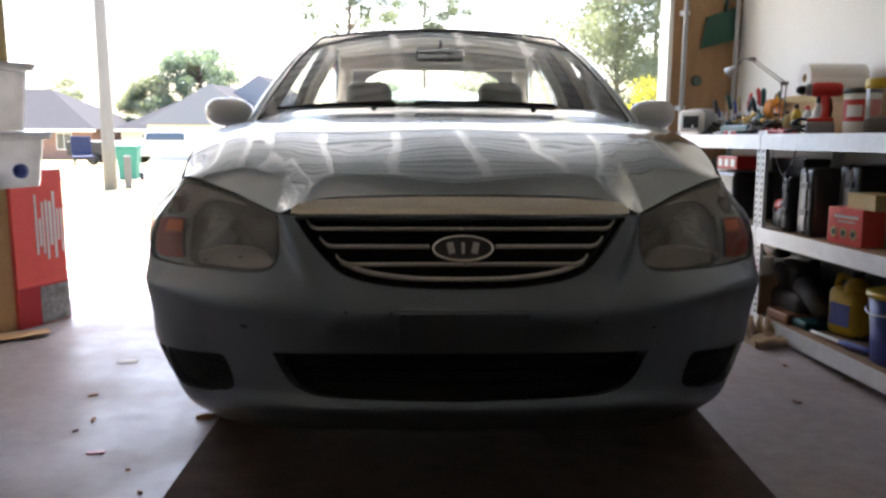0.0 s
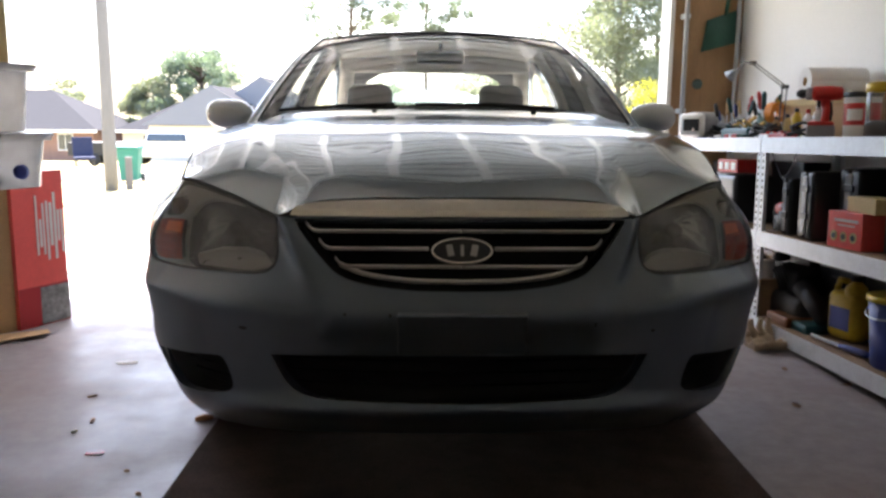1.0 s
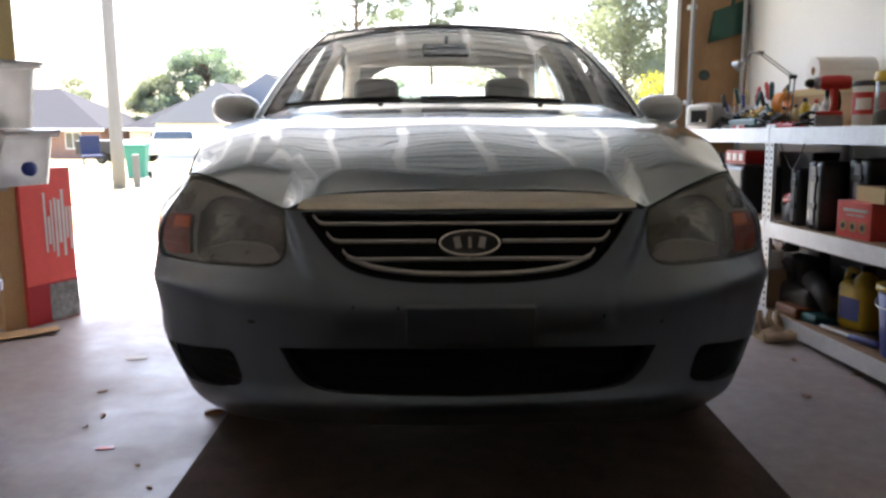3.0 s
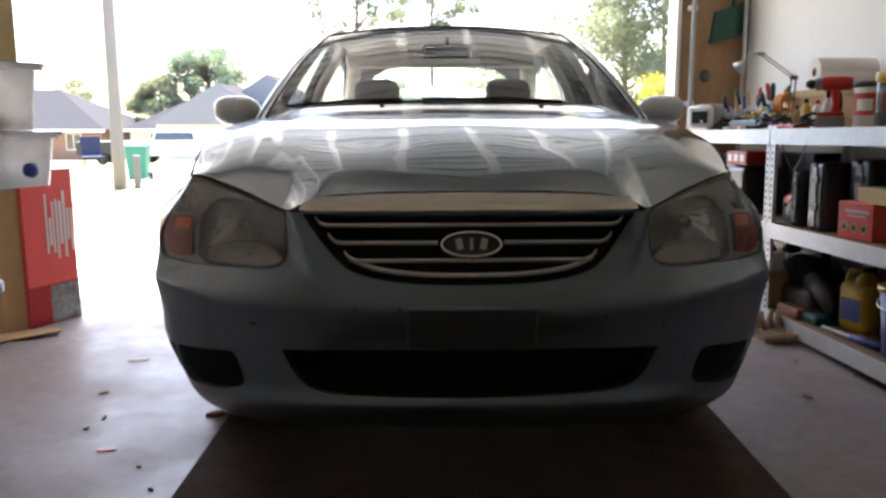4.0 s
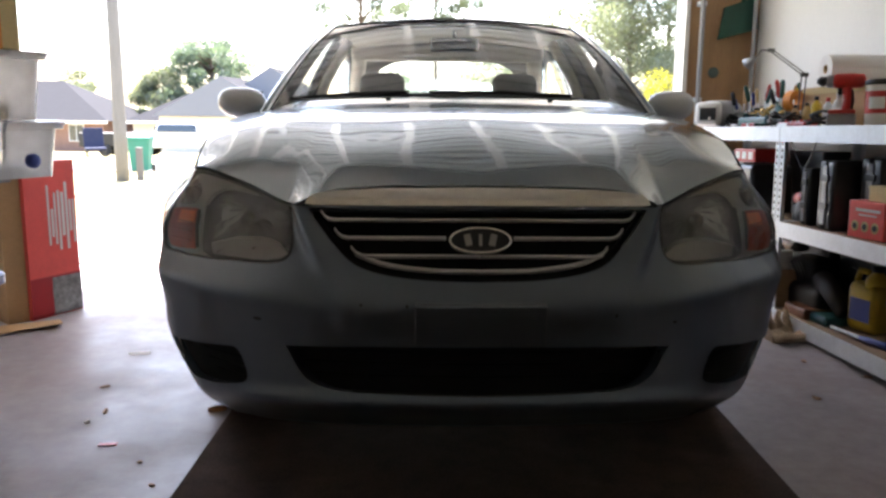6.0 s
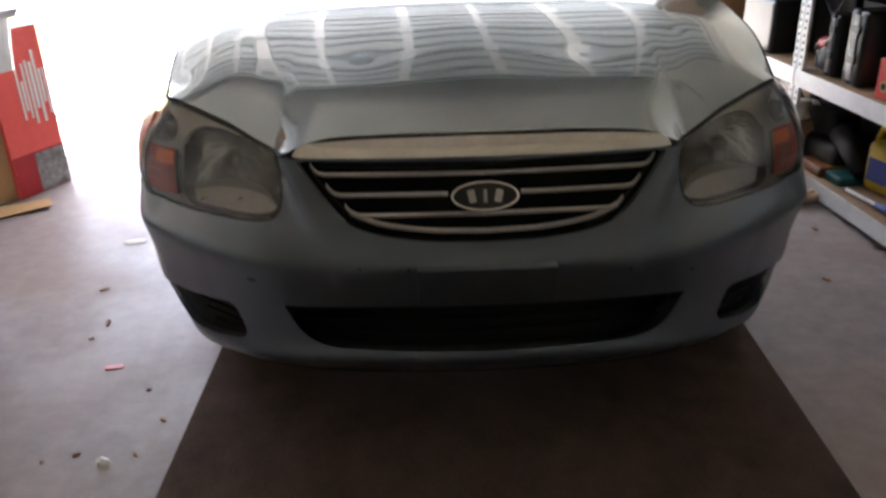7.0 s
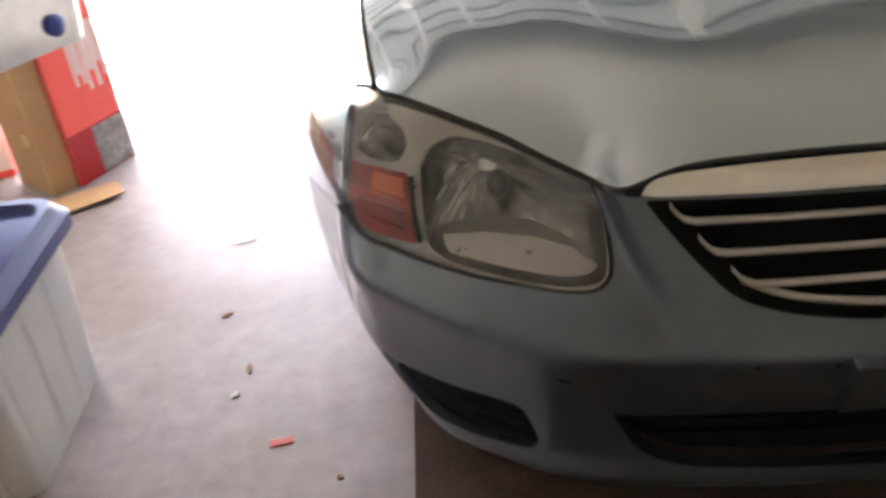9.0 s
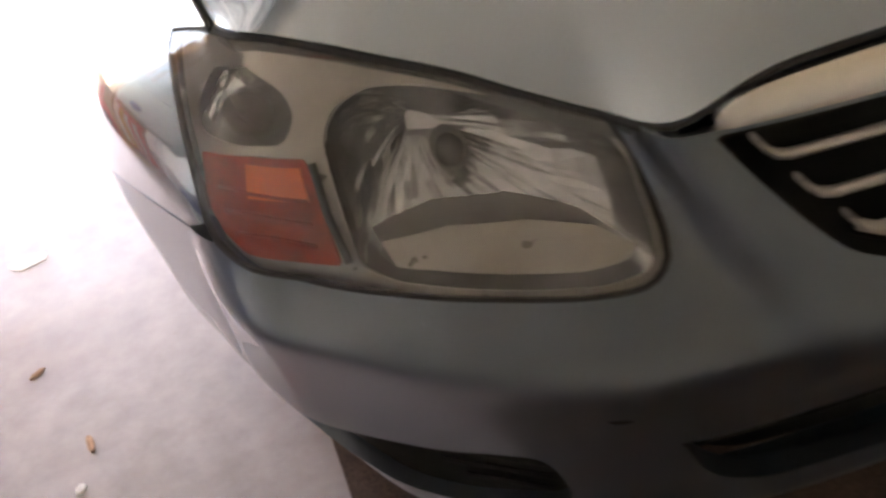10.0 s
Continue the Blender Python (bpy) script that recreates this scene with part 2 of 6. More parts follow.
def inside_all(poly, p):
    """Which of the points lie inside the polygon."""
    hit = np.zeros(len(p), bool)
    q = np.array([k[:2] for k in poly], float)
    for (x1, y1), (x2, y2) in zip(q, np.roll(q, -1, axis=0)):
        if y1 != y2:
            hit ^= ((y1 > p[:, 1]) != (y2 > p[:, 1])) & (p[:, 0] < (x2 - x1) * (p[:, 1] - y1) / (y2 - y1) + x1)
    return hit


def densify(poly, step):
    out = []
    for i in range(len(poly)):
        a, b = np.array(poly[i][:2], float), np.array(poly[(i + 1) % len(poly)][:2], float)
        k = max(1, int(np.linalg.norm(b - a) / step))
        out += [tuple(a + (b - a) * j / k) for j in range(k)]
    return out


def panel(surface, outline, holes=(), step=0.02, stepv=None, thick=0.0, inner=None, rim=True):
    """A sheet over surface(u, v) -> xyz, bounded by an outline with holes cut through; thick folds its rims back along inner(u, v)."""
    stepv = stepv or step
    rings = [densify(outline, step)] + [densify(h, step) for h in holes]
    pts, edges = [], []
    for ring in rings:
        s = len(pts)
        pts += [Vector(p) for p in ring]
        edges += [(s + k, s + (k + 1) % len(ring)) for k in range(len(ring))]
    border = np.array([tuple(p) for p in pts])
    lo, hi = border.min(0), border.max(0)
    grid = np.array([(lo[0] + (i + 0.5 * (j % 2) - 0.25) * step, lo[1] + (j - 0.5) * stepv) for j in range(1, int((hi[1] - lo[1]) / stepv) + 1) for i in range(1, int((hi[0] - lo[0]) / step) + 1)])
    if len(grid):
        ok = inside_all(rings[0], grid)
        for h in rings[1:]:
            ok &= ~inside_all(h, grid)
        for p in grid[ok]:
            d = (border - p) / (step, stepv)
            if (d * d).sum(1).min() > 0.3:
                pts.append(Vector(p))
    vs, _, fs, *_ = geometry.delaunay_2d_cdt(pts, edges, [], 1, 1e-6)
    bm = bmesh.new()
    bv = [bm.verts.new(surface(p[0], p[1])) for p in vs]
    mid = np.array([tuple(sum((vs[k] for k in f), Vector((0, 0))) / len(f)) for f in fs])
    ok = inside_all(rings[0], mid)
    for h in rings[1:]:
        ok &= ~inside_all(h, mid)
    for f, good in zip(fs, ok):
        if not good:
            continue
        try:
            bm.faces.new([bv[k] for k in f])
        except ValueError:
            pass
    bmesh.ops.delete(bm, geom=[v for v in bm.verts if not v.link_faces], context="VERTS")
    if thick and rim:
        uv = {bv[k]: vs[k] for k in range(len(vs)) if bv[k].is_valid}
        made = {}
        for e in [e for e in bm.edges if len(e.link_faces) == 1]:
            f = e.link_faces[0]
            a, b = e.verts
            lp = [l for l in f.loops if l.edge == e][0]
            a, b = lp.vert, lp.link_loop_next.vert
            for v in (a, b):
                if v not in made:
                    made[v] = bm.verts.new(v.co + thick * Vector(inner(uv[v][0], uv[v][1])))
            bm.faces.new((b, a, made[a], made[b]))
            e.smooth = False
    return bm


def mirror_bm(bm):
    """The same mesh for the other side of the car."""
    b2 = bm.copy()
    bmesh.ops.scale(b2, vec=(-1, 1, 1), verts=b2.verts)
    bmesh.ops.reverse_faces(b2, faces=b2.faces)
    return b2


# ---- the garage: its walls are turned a little from the car ----
G = pose(0, 0, 0, 0, 0, 3.5)
DOOR_Y, JAMB_R, JAMB_L, WALL_R, WALL_L, BACK, HEAD, TOP = 3.29, 1.685, -3.19, 2.14, -4.1, -3.2, 2.14, 2.37
SLOPE = 0.042


def ground_z(y):
    return -SLOPE * (max(0.0, min(y, 75) - 3.6))


tagged(part("floor", boxbm((WALL_R - WALL_L + 0.3, DOOR_Y - BACK + 0.35, 0.2), ((WALL_R + WALL_L) / 2, (DOOR_Y + BACK) / 2 + 0.05, -0.2)), CONCRETE, m=G), "worn grey concrete garage slab with stains", "floor", kind="structure")
tagged(part("wall_east", boxbm((0.12, DOOR_Y - BACK, TOP), (WALL_R + 0.06, (DOOR_Y + BACK) / 2, 0)), WALL, m=G), "white painted garage side wall", "wall", kind="structure")
tagged(part("wall_west", boxbm((0.12, DOOR_Y - BACK, TOP), (WALL_L - 0.06, (DOOR_Y + BACK) / 2, 0)), WALL, m=G), "white painted garage side wall", "wall", kind="structure")
tagged(part("wall_south", boxbm((WALL_R - WALL_L + 0.24, 0.12, TOP), ((WALL_R + WALL_L) / 2, BACK - 0.06, 0)), BACKWALL, m=G), "plain cream painted garage back wall", "wall", kind="structure")
bm = boxbm((WALL_R + 0.12 - JAMB_R, 0.14, TOP), ((WALL_R + 0.12 + JAMB_R) / 2, DOOR_Y + 0.07, 0))
box(bm, (JAMB_L - WALL_L + 0.12, 0.14, TOP), ((JAMB_L + WALL_L - 0.12) / 2, DOOR_Y + 0.07, 0))
tagged(part("wall_north", bm, PLYWOOD, m=G), "bare brown plywood wall round the open garage door", "wall", kind="structure")
tagged(part("door_header", boxbm((JAMB_R - JAMB_L, 0.14, TOP - HEAD), ((JAMB_R + JAMB_L) / 2, DOOR_Y + 0.07, HEAD)), WALL, m=G), "white painted header over the garage opening", "header", kind="structure")
tagged(part("ceiling", boxbm((WALL_R - WALL_L + 0.24, DOOR_Y - BACK + 0.14, 0.08), ((WALL_R + WALL_L) / 2, (DOOR_Y + BACK) / 2, TOP)), CEIL, m=G), "plain pale garage ceiling", "ceiling", kind="structure")
# roof overhang outside the opening
tagged(part("roof_overhang", boxbm((WALL_R - WALL_L + 1.2, 0.6, 0.16), ((WALL_R + WALL_L) / 2, DOOR_Y + 0.44, 2.3)), WALL, m=G), "pale boxed eave over the garage opening", "eave", kind="structure")

# ---- outside ground: falls away to the street, one sheet ----
bm = bmesh.new()
ys = [3.42, 3.6, 6, 10, 14, 18, 22, 26, 30, 36, 42, 50, 60, 75, 120, 400, 1500]
xs = [-1500, -300, -80, -40, -20, -10, -4, 0, 4, 10, 20, 40, 80, 300, 1500]
grid = [[bm.verts.new((x, y, ground_z(y) - 0.02)) for x in xs] for y in ys]
for a, b in zip(grid, grid[1:]):
    for k in range(len(xs) - 1):
        bm.faces.new((a[k], a[k + 1], b[k + 1], b[k]))
tagged(part("ground", bm, GROUND), "sunlit dry pale lawn and dirt", "ground", kind="structure")


# ---- the car: shape ----
PLAN = [(0, -0.085), (0.155, -0.078), (0.3, -0.064), (0.466, -0.035), (0.57, 0.005), (0.68, 0.085), (0.76, 0.17), (0.82, 0.243), (0.868, 0.315), (0.905, 0.41),
        (0.939, 0.53), (0.963, 0.68), (0.972, 0.86), (0.958, 1.15), (0.934, 1.8), (0.93, 2.8), (0.915, 3.4), (0.87, 3.95), (0.76, 4.25), (0.45, 4.38), (0, 4.41)]
_c = np.array(smooth_line(PLAN, step=0.01))
_s = np.concatenate([[0], np.cumsum(np.linalg.norm(np.diff(_c, axis=0), axis=1))])


def lerp(x, xs, ys):
    return float(np.interp(x, xs, ys))


def soft(x, r):
    """A hinge at 0 rounded over r."""
    return 0.5 * (x + math.sqrt(x * x + r * r))


def hump(x, c, w):
    return math.exp(-((x - c) / w) ** 2)


def roll_in(u, v):
    """The flank's shoulder: upright below, turning in to the hood's edge."""
    low = lerp(u, [1.05, 1.3], [0.70, 0.735])
    t = max(0.0, min(1.0, (v - low) / (0.94 - low)))
    return lerp(u, [1.0, 1.35], [0.115, 0.165]) * t * t * (3 - 2 * t) + 0.3 * max(0.0, v - 0.93)


def ease(x, a, b):
    t = max(0.0, min(1.0, (x - a) / (b - a)))
    return t * t * (3 - 2 * t)


def body_depth(u, v):
    """How far the skin lies inside the plan curve."""
    up = soft(v - 0.592, 0.016)
    # the nose round the grille leans back less than the ledge under the lamp; a tight wall joins the two
    k = sum(lerp(u - 0.75 * up + o, [0, 0.340, 0.382, 0.55, 0.8, 1.0], [0.47, 0.46, 0.76, 0.68, 0.34, 0.3]) for o in (-0.014, -0.007, 0, 0.007, 0.014)) / 5
    side = ease(u, 0.75, 1.10)
    d = (1 - side) * k * up + side * roll_in(u, v)
    front = max(0.0, min(1.0, (1.45 - u) / 0.4))
    flank = max(0.0, min(1.0, (u - 0.40) / 0.12))
    turn = 1 - ease(u, 0.93, 1.13)
    # upright face under the ledge, its lower lip and the turn under the car
    low = lerp(u, [0, 0.55, 0.95, 1.3], [0.305, 0.30, 0.27, 0.25])
    face = turn * (0.20 + 0.10 * flank) * (soft(0.59 + 0.015 * flank - v, 0.03 - 0.016 * flank) - soft(0.50 - v, 0.06))
    d += front * (face - 0.014 * hump(v, low + 0.028, 0.03) * (1 - 0.8 * ease(u, 0.5, 0.8)) + 1.3 * soft(low - v, 0.025))
    d += front * 3.2 * ease(u, 0.78, 1.06) * max(0.0, 0.455 - v) ** 2
    d -= front * flank * turn * 0.0125 * max(0.0, min(1.0, (0.665 - v) / 0.058))
    # the nose stands a little proud of the face beside it
    d -= 0.009 * (1 - ease(u, 0.325, 0.372)) * ease(v, 0.50, 0.56) * (1 - ease(v, 0.60, 0.68))
    # squared corner below the crease, swollen wing above the wheel
    corner = lerp(u, [0.50, 0.70, 0.92, 0.95, 1.08], [0.0, 0.004, 0.026, 0.026, 0.0])
    d -= corner * (1 - ease(v, 0.595, lerp(u, [0.9, 1.05], [0.66, 0.80])))
    d -= 0.030 * ease(u, 1.16, 1.46) * (1 - ease(u, 1.55, 2.0)) * (1 - ease(v, 0.52, 0.84)) * ease(v, 0.28, 0.42)
    d += (1 - front) * (0.5 * soft(0.27 - v, 0.05) + 0.012 * hump(v, 0.42, 0.1))
    return d


def body(u, v):
    """Skin of bumpers, wings and doors: u metres round from the nose's middle (minus: the driver's left), v height."""
    a, sg = abs(u), 1 if u >= 0 else -1
    x, y = np.interp(a, _s, _c[:, 0]), np.interp(a, _s, _c[:, 1])
    x1, y1 = np.interp(a + 0.02, _s, _c[:, 0]), np.interp(a + 0.02, _s, _c[:, 1])
    x0, y0 = np.interp(abs(a - 0.02), _s, _c[:, 0]) * (1 if a >= 0.02 else -1), np.interp(abs(a - 0.02), _s, _c[:, 1])
    tx, ty = x1 - x0, y1 - y0
    q = math.hypot(tx, ty)
    nx, ny = -ty / q, tx / q
    d = body_depth(a, v)
    return (sg * (x + nx * d), y + ny * d, v)


def body_in(u, v):
    a = Vector(body(u + 0.01, v)) - Vector(body(u - 0.01, v))
    b = Vector(body(u, v + 0.01)) - Vector(body(u, v - 0.01))
    n = a.cross(b).normalized()
    return -n


def body_off(d):
    """The skin moved inwards by d (outwards when negative)."""
    def f(u, v):
        return tuple(Vector(body(u, v)) + d * body_in(u, v))
    return f


def u_at(y):
    """u on the flank at the distance y behind the nose."""
    k = len(_c) // 2
    return float(np.interp(y, _c[: k * 2, 1][_c[: k * 2, 0] > 0.5], _s[: k * 2][_c[: k * 2, 0] > 0.5]))


# ---- the car: outlines on its skin, for one side ----
CAR = thing("car", pose(0, 0, 0, 0, 0, 1.3), "pale blue-silver metallic sedan parked nose-in on brown carpet", "car")
LAMP_IN = [(0.555, 0.800), (0.522, 0.768), (0.501, 0.726), (0.496, 0.692), (0.512, 0.675), (0.568, 0.667), (0.69, 0.664), (0.80, 0.660), (0.91, 0.660), (0.98, 0.668), (1.008, 0.682)]
LAMP_OUT = [(1.018, 0.705), (1.030, 0.735), (1.057, 0.768), (1.127, 0.817), (1.165, 0.839)]
LAMP_TOP = [(1.172, 0.852), (1.10, 0.868), (0.975, 0.880), (0.90, 0.871), (0.83, 0.854), (0.75, 0.835), (0.64, 0.815)]
LAMP = [tuple(p) for p in smooth_line(LAMP_IN, step=0.012)] + [tuple(p) for p in smooth_line(LAMP_OUT, step=0.012)] + [tuple(p) for p in smooth_line(LAMP_TOP, step=0.012)]
GRILLE_HALF = [(0, 0.642), (0.141, 0.645), (0.255, 0.659), (0.315, 0.679), (0.36, 0.716), (0.405, 0.76), (0.446, 0.801)]
INTAKE_HALF = [(0, 0.358), (0.26, 0.361), (0.37, 0.366), (0.415, 0.38), (0.448, 0.408), (0.478, 0.462)]
FOG = [(1.05, 0.410), (0.92, 0.420), (0.80, 0.431), (0.645, 0.450), (0.625, 0.432), (0.603, 0.378), (0.615, 0.358), (0.722, 0.335), (0.85, 0.327), (0.96, 0.352)]
ARCH_Y, ARCH_Z, ARCH_R = 0.90, 0.31, 0.355


def flip(pts):
    return [(-p[0], p[1]) for p in pts]


def both(half, top):
    """A closed outline, symmetric about the middle."""
    right = [tuple(p) for p in smooth_line(half, step=0.012)]
    return flip(right[:0:-1]) + right + top


grille_hole = both(GRILLE_HALF, [(0.44, 0.804), (-0.44, 0.804)])
intake_hole = both(INTAKE_HALF, [(0.484, 0.472), (0.26, 0.479), (0, 0.482), (-0.26, 0.479), (-0.484, 0.472)])
fog_hole = round_poly(FOG, 0.02, 3)
a0 = math.asin((0.60 - ARCH_Z) / ARCH_R)
arch = [(ARCH_Y - ARCH_R * math.cos(a), ARCH_Z + ARCH_R * math.sin(a)) for a in lin(a0, -0.2, 9)]
arch_top = [(ARCH_Y - ARCH_R * math.cos(a), ARCH_Z + ARCH_R * math.sin(a)) for a in lin(a0, math.pi + 0.17, 18)]
# bumper: from the hood line down past the lamp, back along the seam to the wheel arch, and under
right = [(0.0, 0.808), (0.45, 0.808), (0.548, 0.806)] + [tuple(p) for p in smooth_line(LAMP_IN, step=0.012)] + [(1.06, 0.675), (u_at(arch[0][0]), 0.60)]
right += [(u_at(y), z) for y, z in arch[1:]] + [(1.2, 0.20), (0.95, 0.21), (0.6, 0.235), (0.3, 0.25), (0, 0.25)]
bumper_line = right + flip(right[-2:0:-1])

bumper = part("front_bumper", panel(body, bumper_line, [grille_hole, intake_hole, fog_hole, flip(fog_hole)], 0.012, 0.009, 0.035, body_in), SHADEDPAINT, CAR, "shade-darkened pale blue bumper with scuffs and an empty plate mount", smooth=True)

# dark ducts behind the openings
for name, hole, depth in (("grille_backing", grille_hole, 0.075), ("intake_backing", intake_hole, 0.06), ("fog_lamp_blank", fog_hole, 0.022), ("fog_lamp_blank", flip(fog_hole), 0.022)):
    c = np.mean(np.array(hole), axis=0)
    part(name, panel(body_off(depth), [tuple(c + (np.array(p) - c) * 1.04) for p in hole], [], 0.03), DEEPBLACK, bumper if "grille" not in name else CAR, "black plastic", smooth=True)
# painted outer end of each fog lamp recess, coloured grey for the shade inside
for sg in (1, -1):
    end = [(sg * u, v) for u, v in ((0.955, 0.335), (1.0, 0.355), (1.066, 0.408), (0.95, 0.428), (0.925, 0.430))]
    part("recess_end", panel(body_off(0.013), end if sg > 0 else end[::-1], [], 0.02), GREY_TRIM, bumper, "painted recess end in shaded grey", smooth=True)
# ribs in the fog blanks and mesh bars in the lower intake
for sg in (1, -1):
    for k in range(3):
        v = 0.366 + 0.024 * k
        part("blank_rib", rod([body_off(0.016)(sg * u, v + 0.012 * (u - 0.63)) for u in lin(0.63, 0.80 - 0.03 * (2 - k), 8)], 0.004, 6), DEEPBLACK, bumper)
for k in range(3):
    part("intake_bar", rod([body_off(0.05)(u, 0.388 + 0.03 * k) for u in lin(-0.45, 0.45, 19)], 0.005, 6), DEEPBLACK, bumper)
# plate mount: a shallow flat panel with two screws
plate_tilt = math.degrees(math.atan2(body(0, 0.489)[1] - body(0, 0.585)[1], 0.096))
plate = part("plate_mount", boxbm((0.314, 0.032, 0.104), (0, 0.004, -0.104), 0.0035, pose(0, body(0, 0.585)[1], 0.594, plate_tilt, 0, 0)), SHADEDPAINT, bumper, "blank bumper-coloured plate mount", smooth=False)
# paint chips and scuffs
for u, v, w, h in ((-0.285, 0.587, 0.004, 0.004), (-0.175, 0.586, 0.004, 0.005), (-0.555, 0.537, 0.013, 0.005), (0.49, 0.535, 0.006, 0.004), (-0.12, 0.581, 0.008, 0.005), (0.455, 0.46, 0.005, 0.005), (0.33, 0.56, 0.004, 0.006)):
    ring = [(u + w * math.cos(a) * (1 + 0.3 * math.sin(3 * a)), v + h * math.sin(a)) for a in lin(0, 2 * math.pi, 9)[:-1]]
    part("paint_chip", panel(body_off(-0.0012), ring, [], 0.01), SEAM, bumper, "dark paint chip")

# ---- grille ----
grille = part("grille", panel(body_off(0.024), grille_hole, [[tuple(np.array((0, 0.73)) + (np.array(p) - (0, 0.73)) * (0.95, 0.88)) for p in grille_hole]], 0.014, None, 0.02, body_in), DEEPBLACK, CAR, "black grille with tarnished chrome bars", smooth=True)


def grille_edge(v):
    return lerp(v, [p[1] for p in GRILLE_HALF], [p[0] for p in GRILLE_HALF]) - 0.038


for v in (0.778, 0.737, 0.696):
    w = grille_edge(v)
    gap = 0.085 if v == 0.737 else 0.0
    for sg in (1, -1):
        up = [(w + 0.024, v + 0.020), (w + 0.014, v + 0.010), (w + 0.004, v + 0.003), (w - 0.012, v)]
        inner = [(u, v + 0.003 * (1 - (u / w) ** 2)) for u in lin(w - 0.03, gap, 16)]
        bm = bmesh.new()
        line = [Vector(body(sg * u, z)) + Vector((0, -0.003, 0)) for u, z in up + inner]
        rows = []
        for p in line:
            rows.append([bm.verts.new((p[0], p[1] + 0.007 * math.sin(q), p[2] + 0.0052 * math.cos(q))) for q in lin(0, 2 * math.pi, 11)[:-1]])
        for a, b in zip(rows, rows[1:]):
            for k in range(10):
                bm.faces.new((a[k], a[(k + 1) % 10], b[(k + 1) % 10], b[k]))
        bm.faces.new(rows[0])
        bm.faces.new(rows[-1])
        part("grille_bar", bm, DULL_CHROME, grille, "tarnished chrome bar", smooth=True)
# chrome lower rim
rim_line = [(u * 0.975, v + 0.022) for u, v in [tuple(p) for p in smooth_line(GRILLE_HALF[:4], step=0.02)]]
rim_line = flip(rim_line[:0:-1]) + rim_line
part("grille_rim", rod([Vector(body(u, v)) + Vector((0, -0.001, 0)) for u, v in rim_line], 0.0065, 8), DULL_CHROME, grille, "tarnished chrome lower rim", smooth=True)
# oval badge with plain upright marks
badge = part("badge", bmesh.new(), BLACK, grille)
BX, BZ = 0.073, 0.031
bpos = Vector(body_off(-0.010)(0, 0.732))
bmat = Matrix.Translation(bpos) @ pose(0, 0, 0, 90 - 24, 0, 0)
bb = bmesh.new()
ring = [(BX * math.cos(a), BZ * math.sin(a)) for a in lin(0, 2 * math.pi, 41)[:-1]]
top = [bb.verts.new((x * 0.96, y * 0.94, 0.006)) for x, y in ring]
bot = [bb.verts.new((x, y, -0.02)) for x, y in ring]
bb.faces.new(top)
for k in range(40):
    bb.faces.new((bot[k], bot[(k + 1) % 40], top[(k + 1) % 40], top[k]))
bmesh.ops.transform(bb, matrix=bmat, verts=bb.verts)
bb.to_mesh(badge.data)
bb.free()
part("badge_ring", rod([bmat @ Vector((x, y, 0.005)) for x, y in ring], 0.0032, 8, True), CHROME, badge, "chrome oval ring", smooth=True)
for k, (x, w, lean) in enumerate(((-0.030, 0.016, 12), (0.0, 0.008, 0), (0.030, 0.016, -12))):
    part("badge_mark", boxbm((w, 0.029, 0.005), (0, 0, 0), 0.002, bmat @ pose(x, 0, 0.005, 0, 0, lean)), DULL_CHROME, badge, "plain chrome mark")

# ---- hood, lofted from the lamp line back to the cowl ----
TOP_LINE = [(0, 0.864), (0.25, 0.860), (0.40, 0.847), (0.452, 0.829), (0.50, 0.812), (0.56, 0.807), (0.64, 0.820), (0.75, 0.841), (0.83, 0.860), (0.90, 0.877), (0.975, 0.886), (1.075, 0.880)]
_top = np.array(smooth_line(TOP_LINE, step=0.01))


_edge = []
for _a in lin(0, 1.06, 213):
    _u = min(1.075, _a * 1.075)
    _edge.append(body(_u, float(np.interp(_u, _top[:, 0], _top[:, 1]))))
_edge = np.array(_edge)
_edge = np.concatenate([_edge[:0:-1] * (-1, 1, 1), _edge])
_k = np.exp(-(np.arange(-18, 19) / 7.0) ** 2)
_even = np.stack([np.convolve(np.pad(_edge[:, c], 18, mode="edge"), _k / _k.sum(), mode="valid") for c in range(3)], axis=1)
_edge_a = np.linspace(-1.06, 1.06, len(_even))


def hood_edge(a):
    """The hood's front edge, evened out over the corner of the nose."""
    w = ease(abs(a), 0.30, 0.42) * (1 - ease(abs(a), 0.62, 0.80))
    return Vector([float(np.interp(a, _edge_a, _edge[:, c] * (1 - w) + _even[:, c] * w)) for c in range(3)]) if 0 < w < 1 else Vector([float(np.interp(a, _edge_a, (_even if w else _edge)[:, c])) for c in range(3)])


def hood_rear(a):
    return Vector((0.765 * a, 1.12 + 0.13 * a * a, 0.0))


def crown(y):
    """Height of the hood's middle line."""
    return 1.067 - 0.203 * max(0.0, 1 - (y - 0.045) / 1.075) ** 2.2


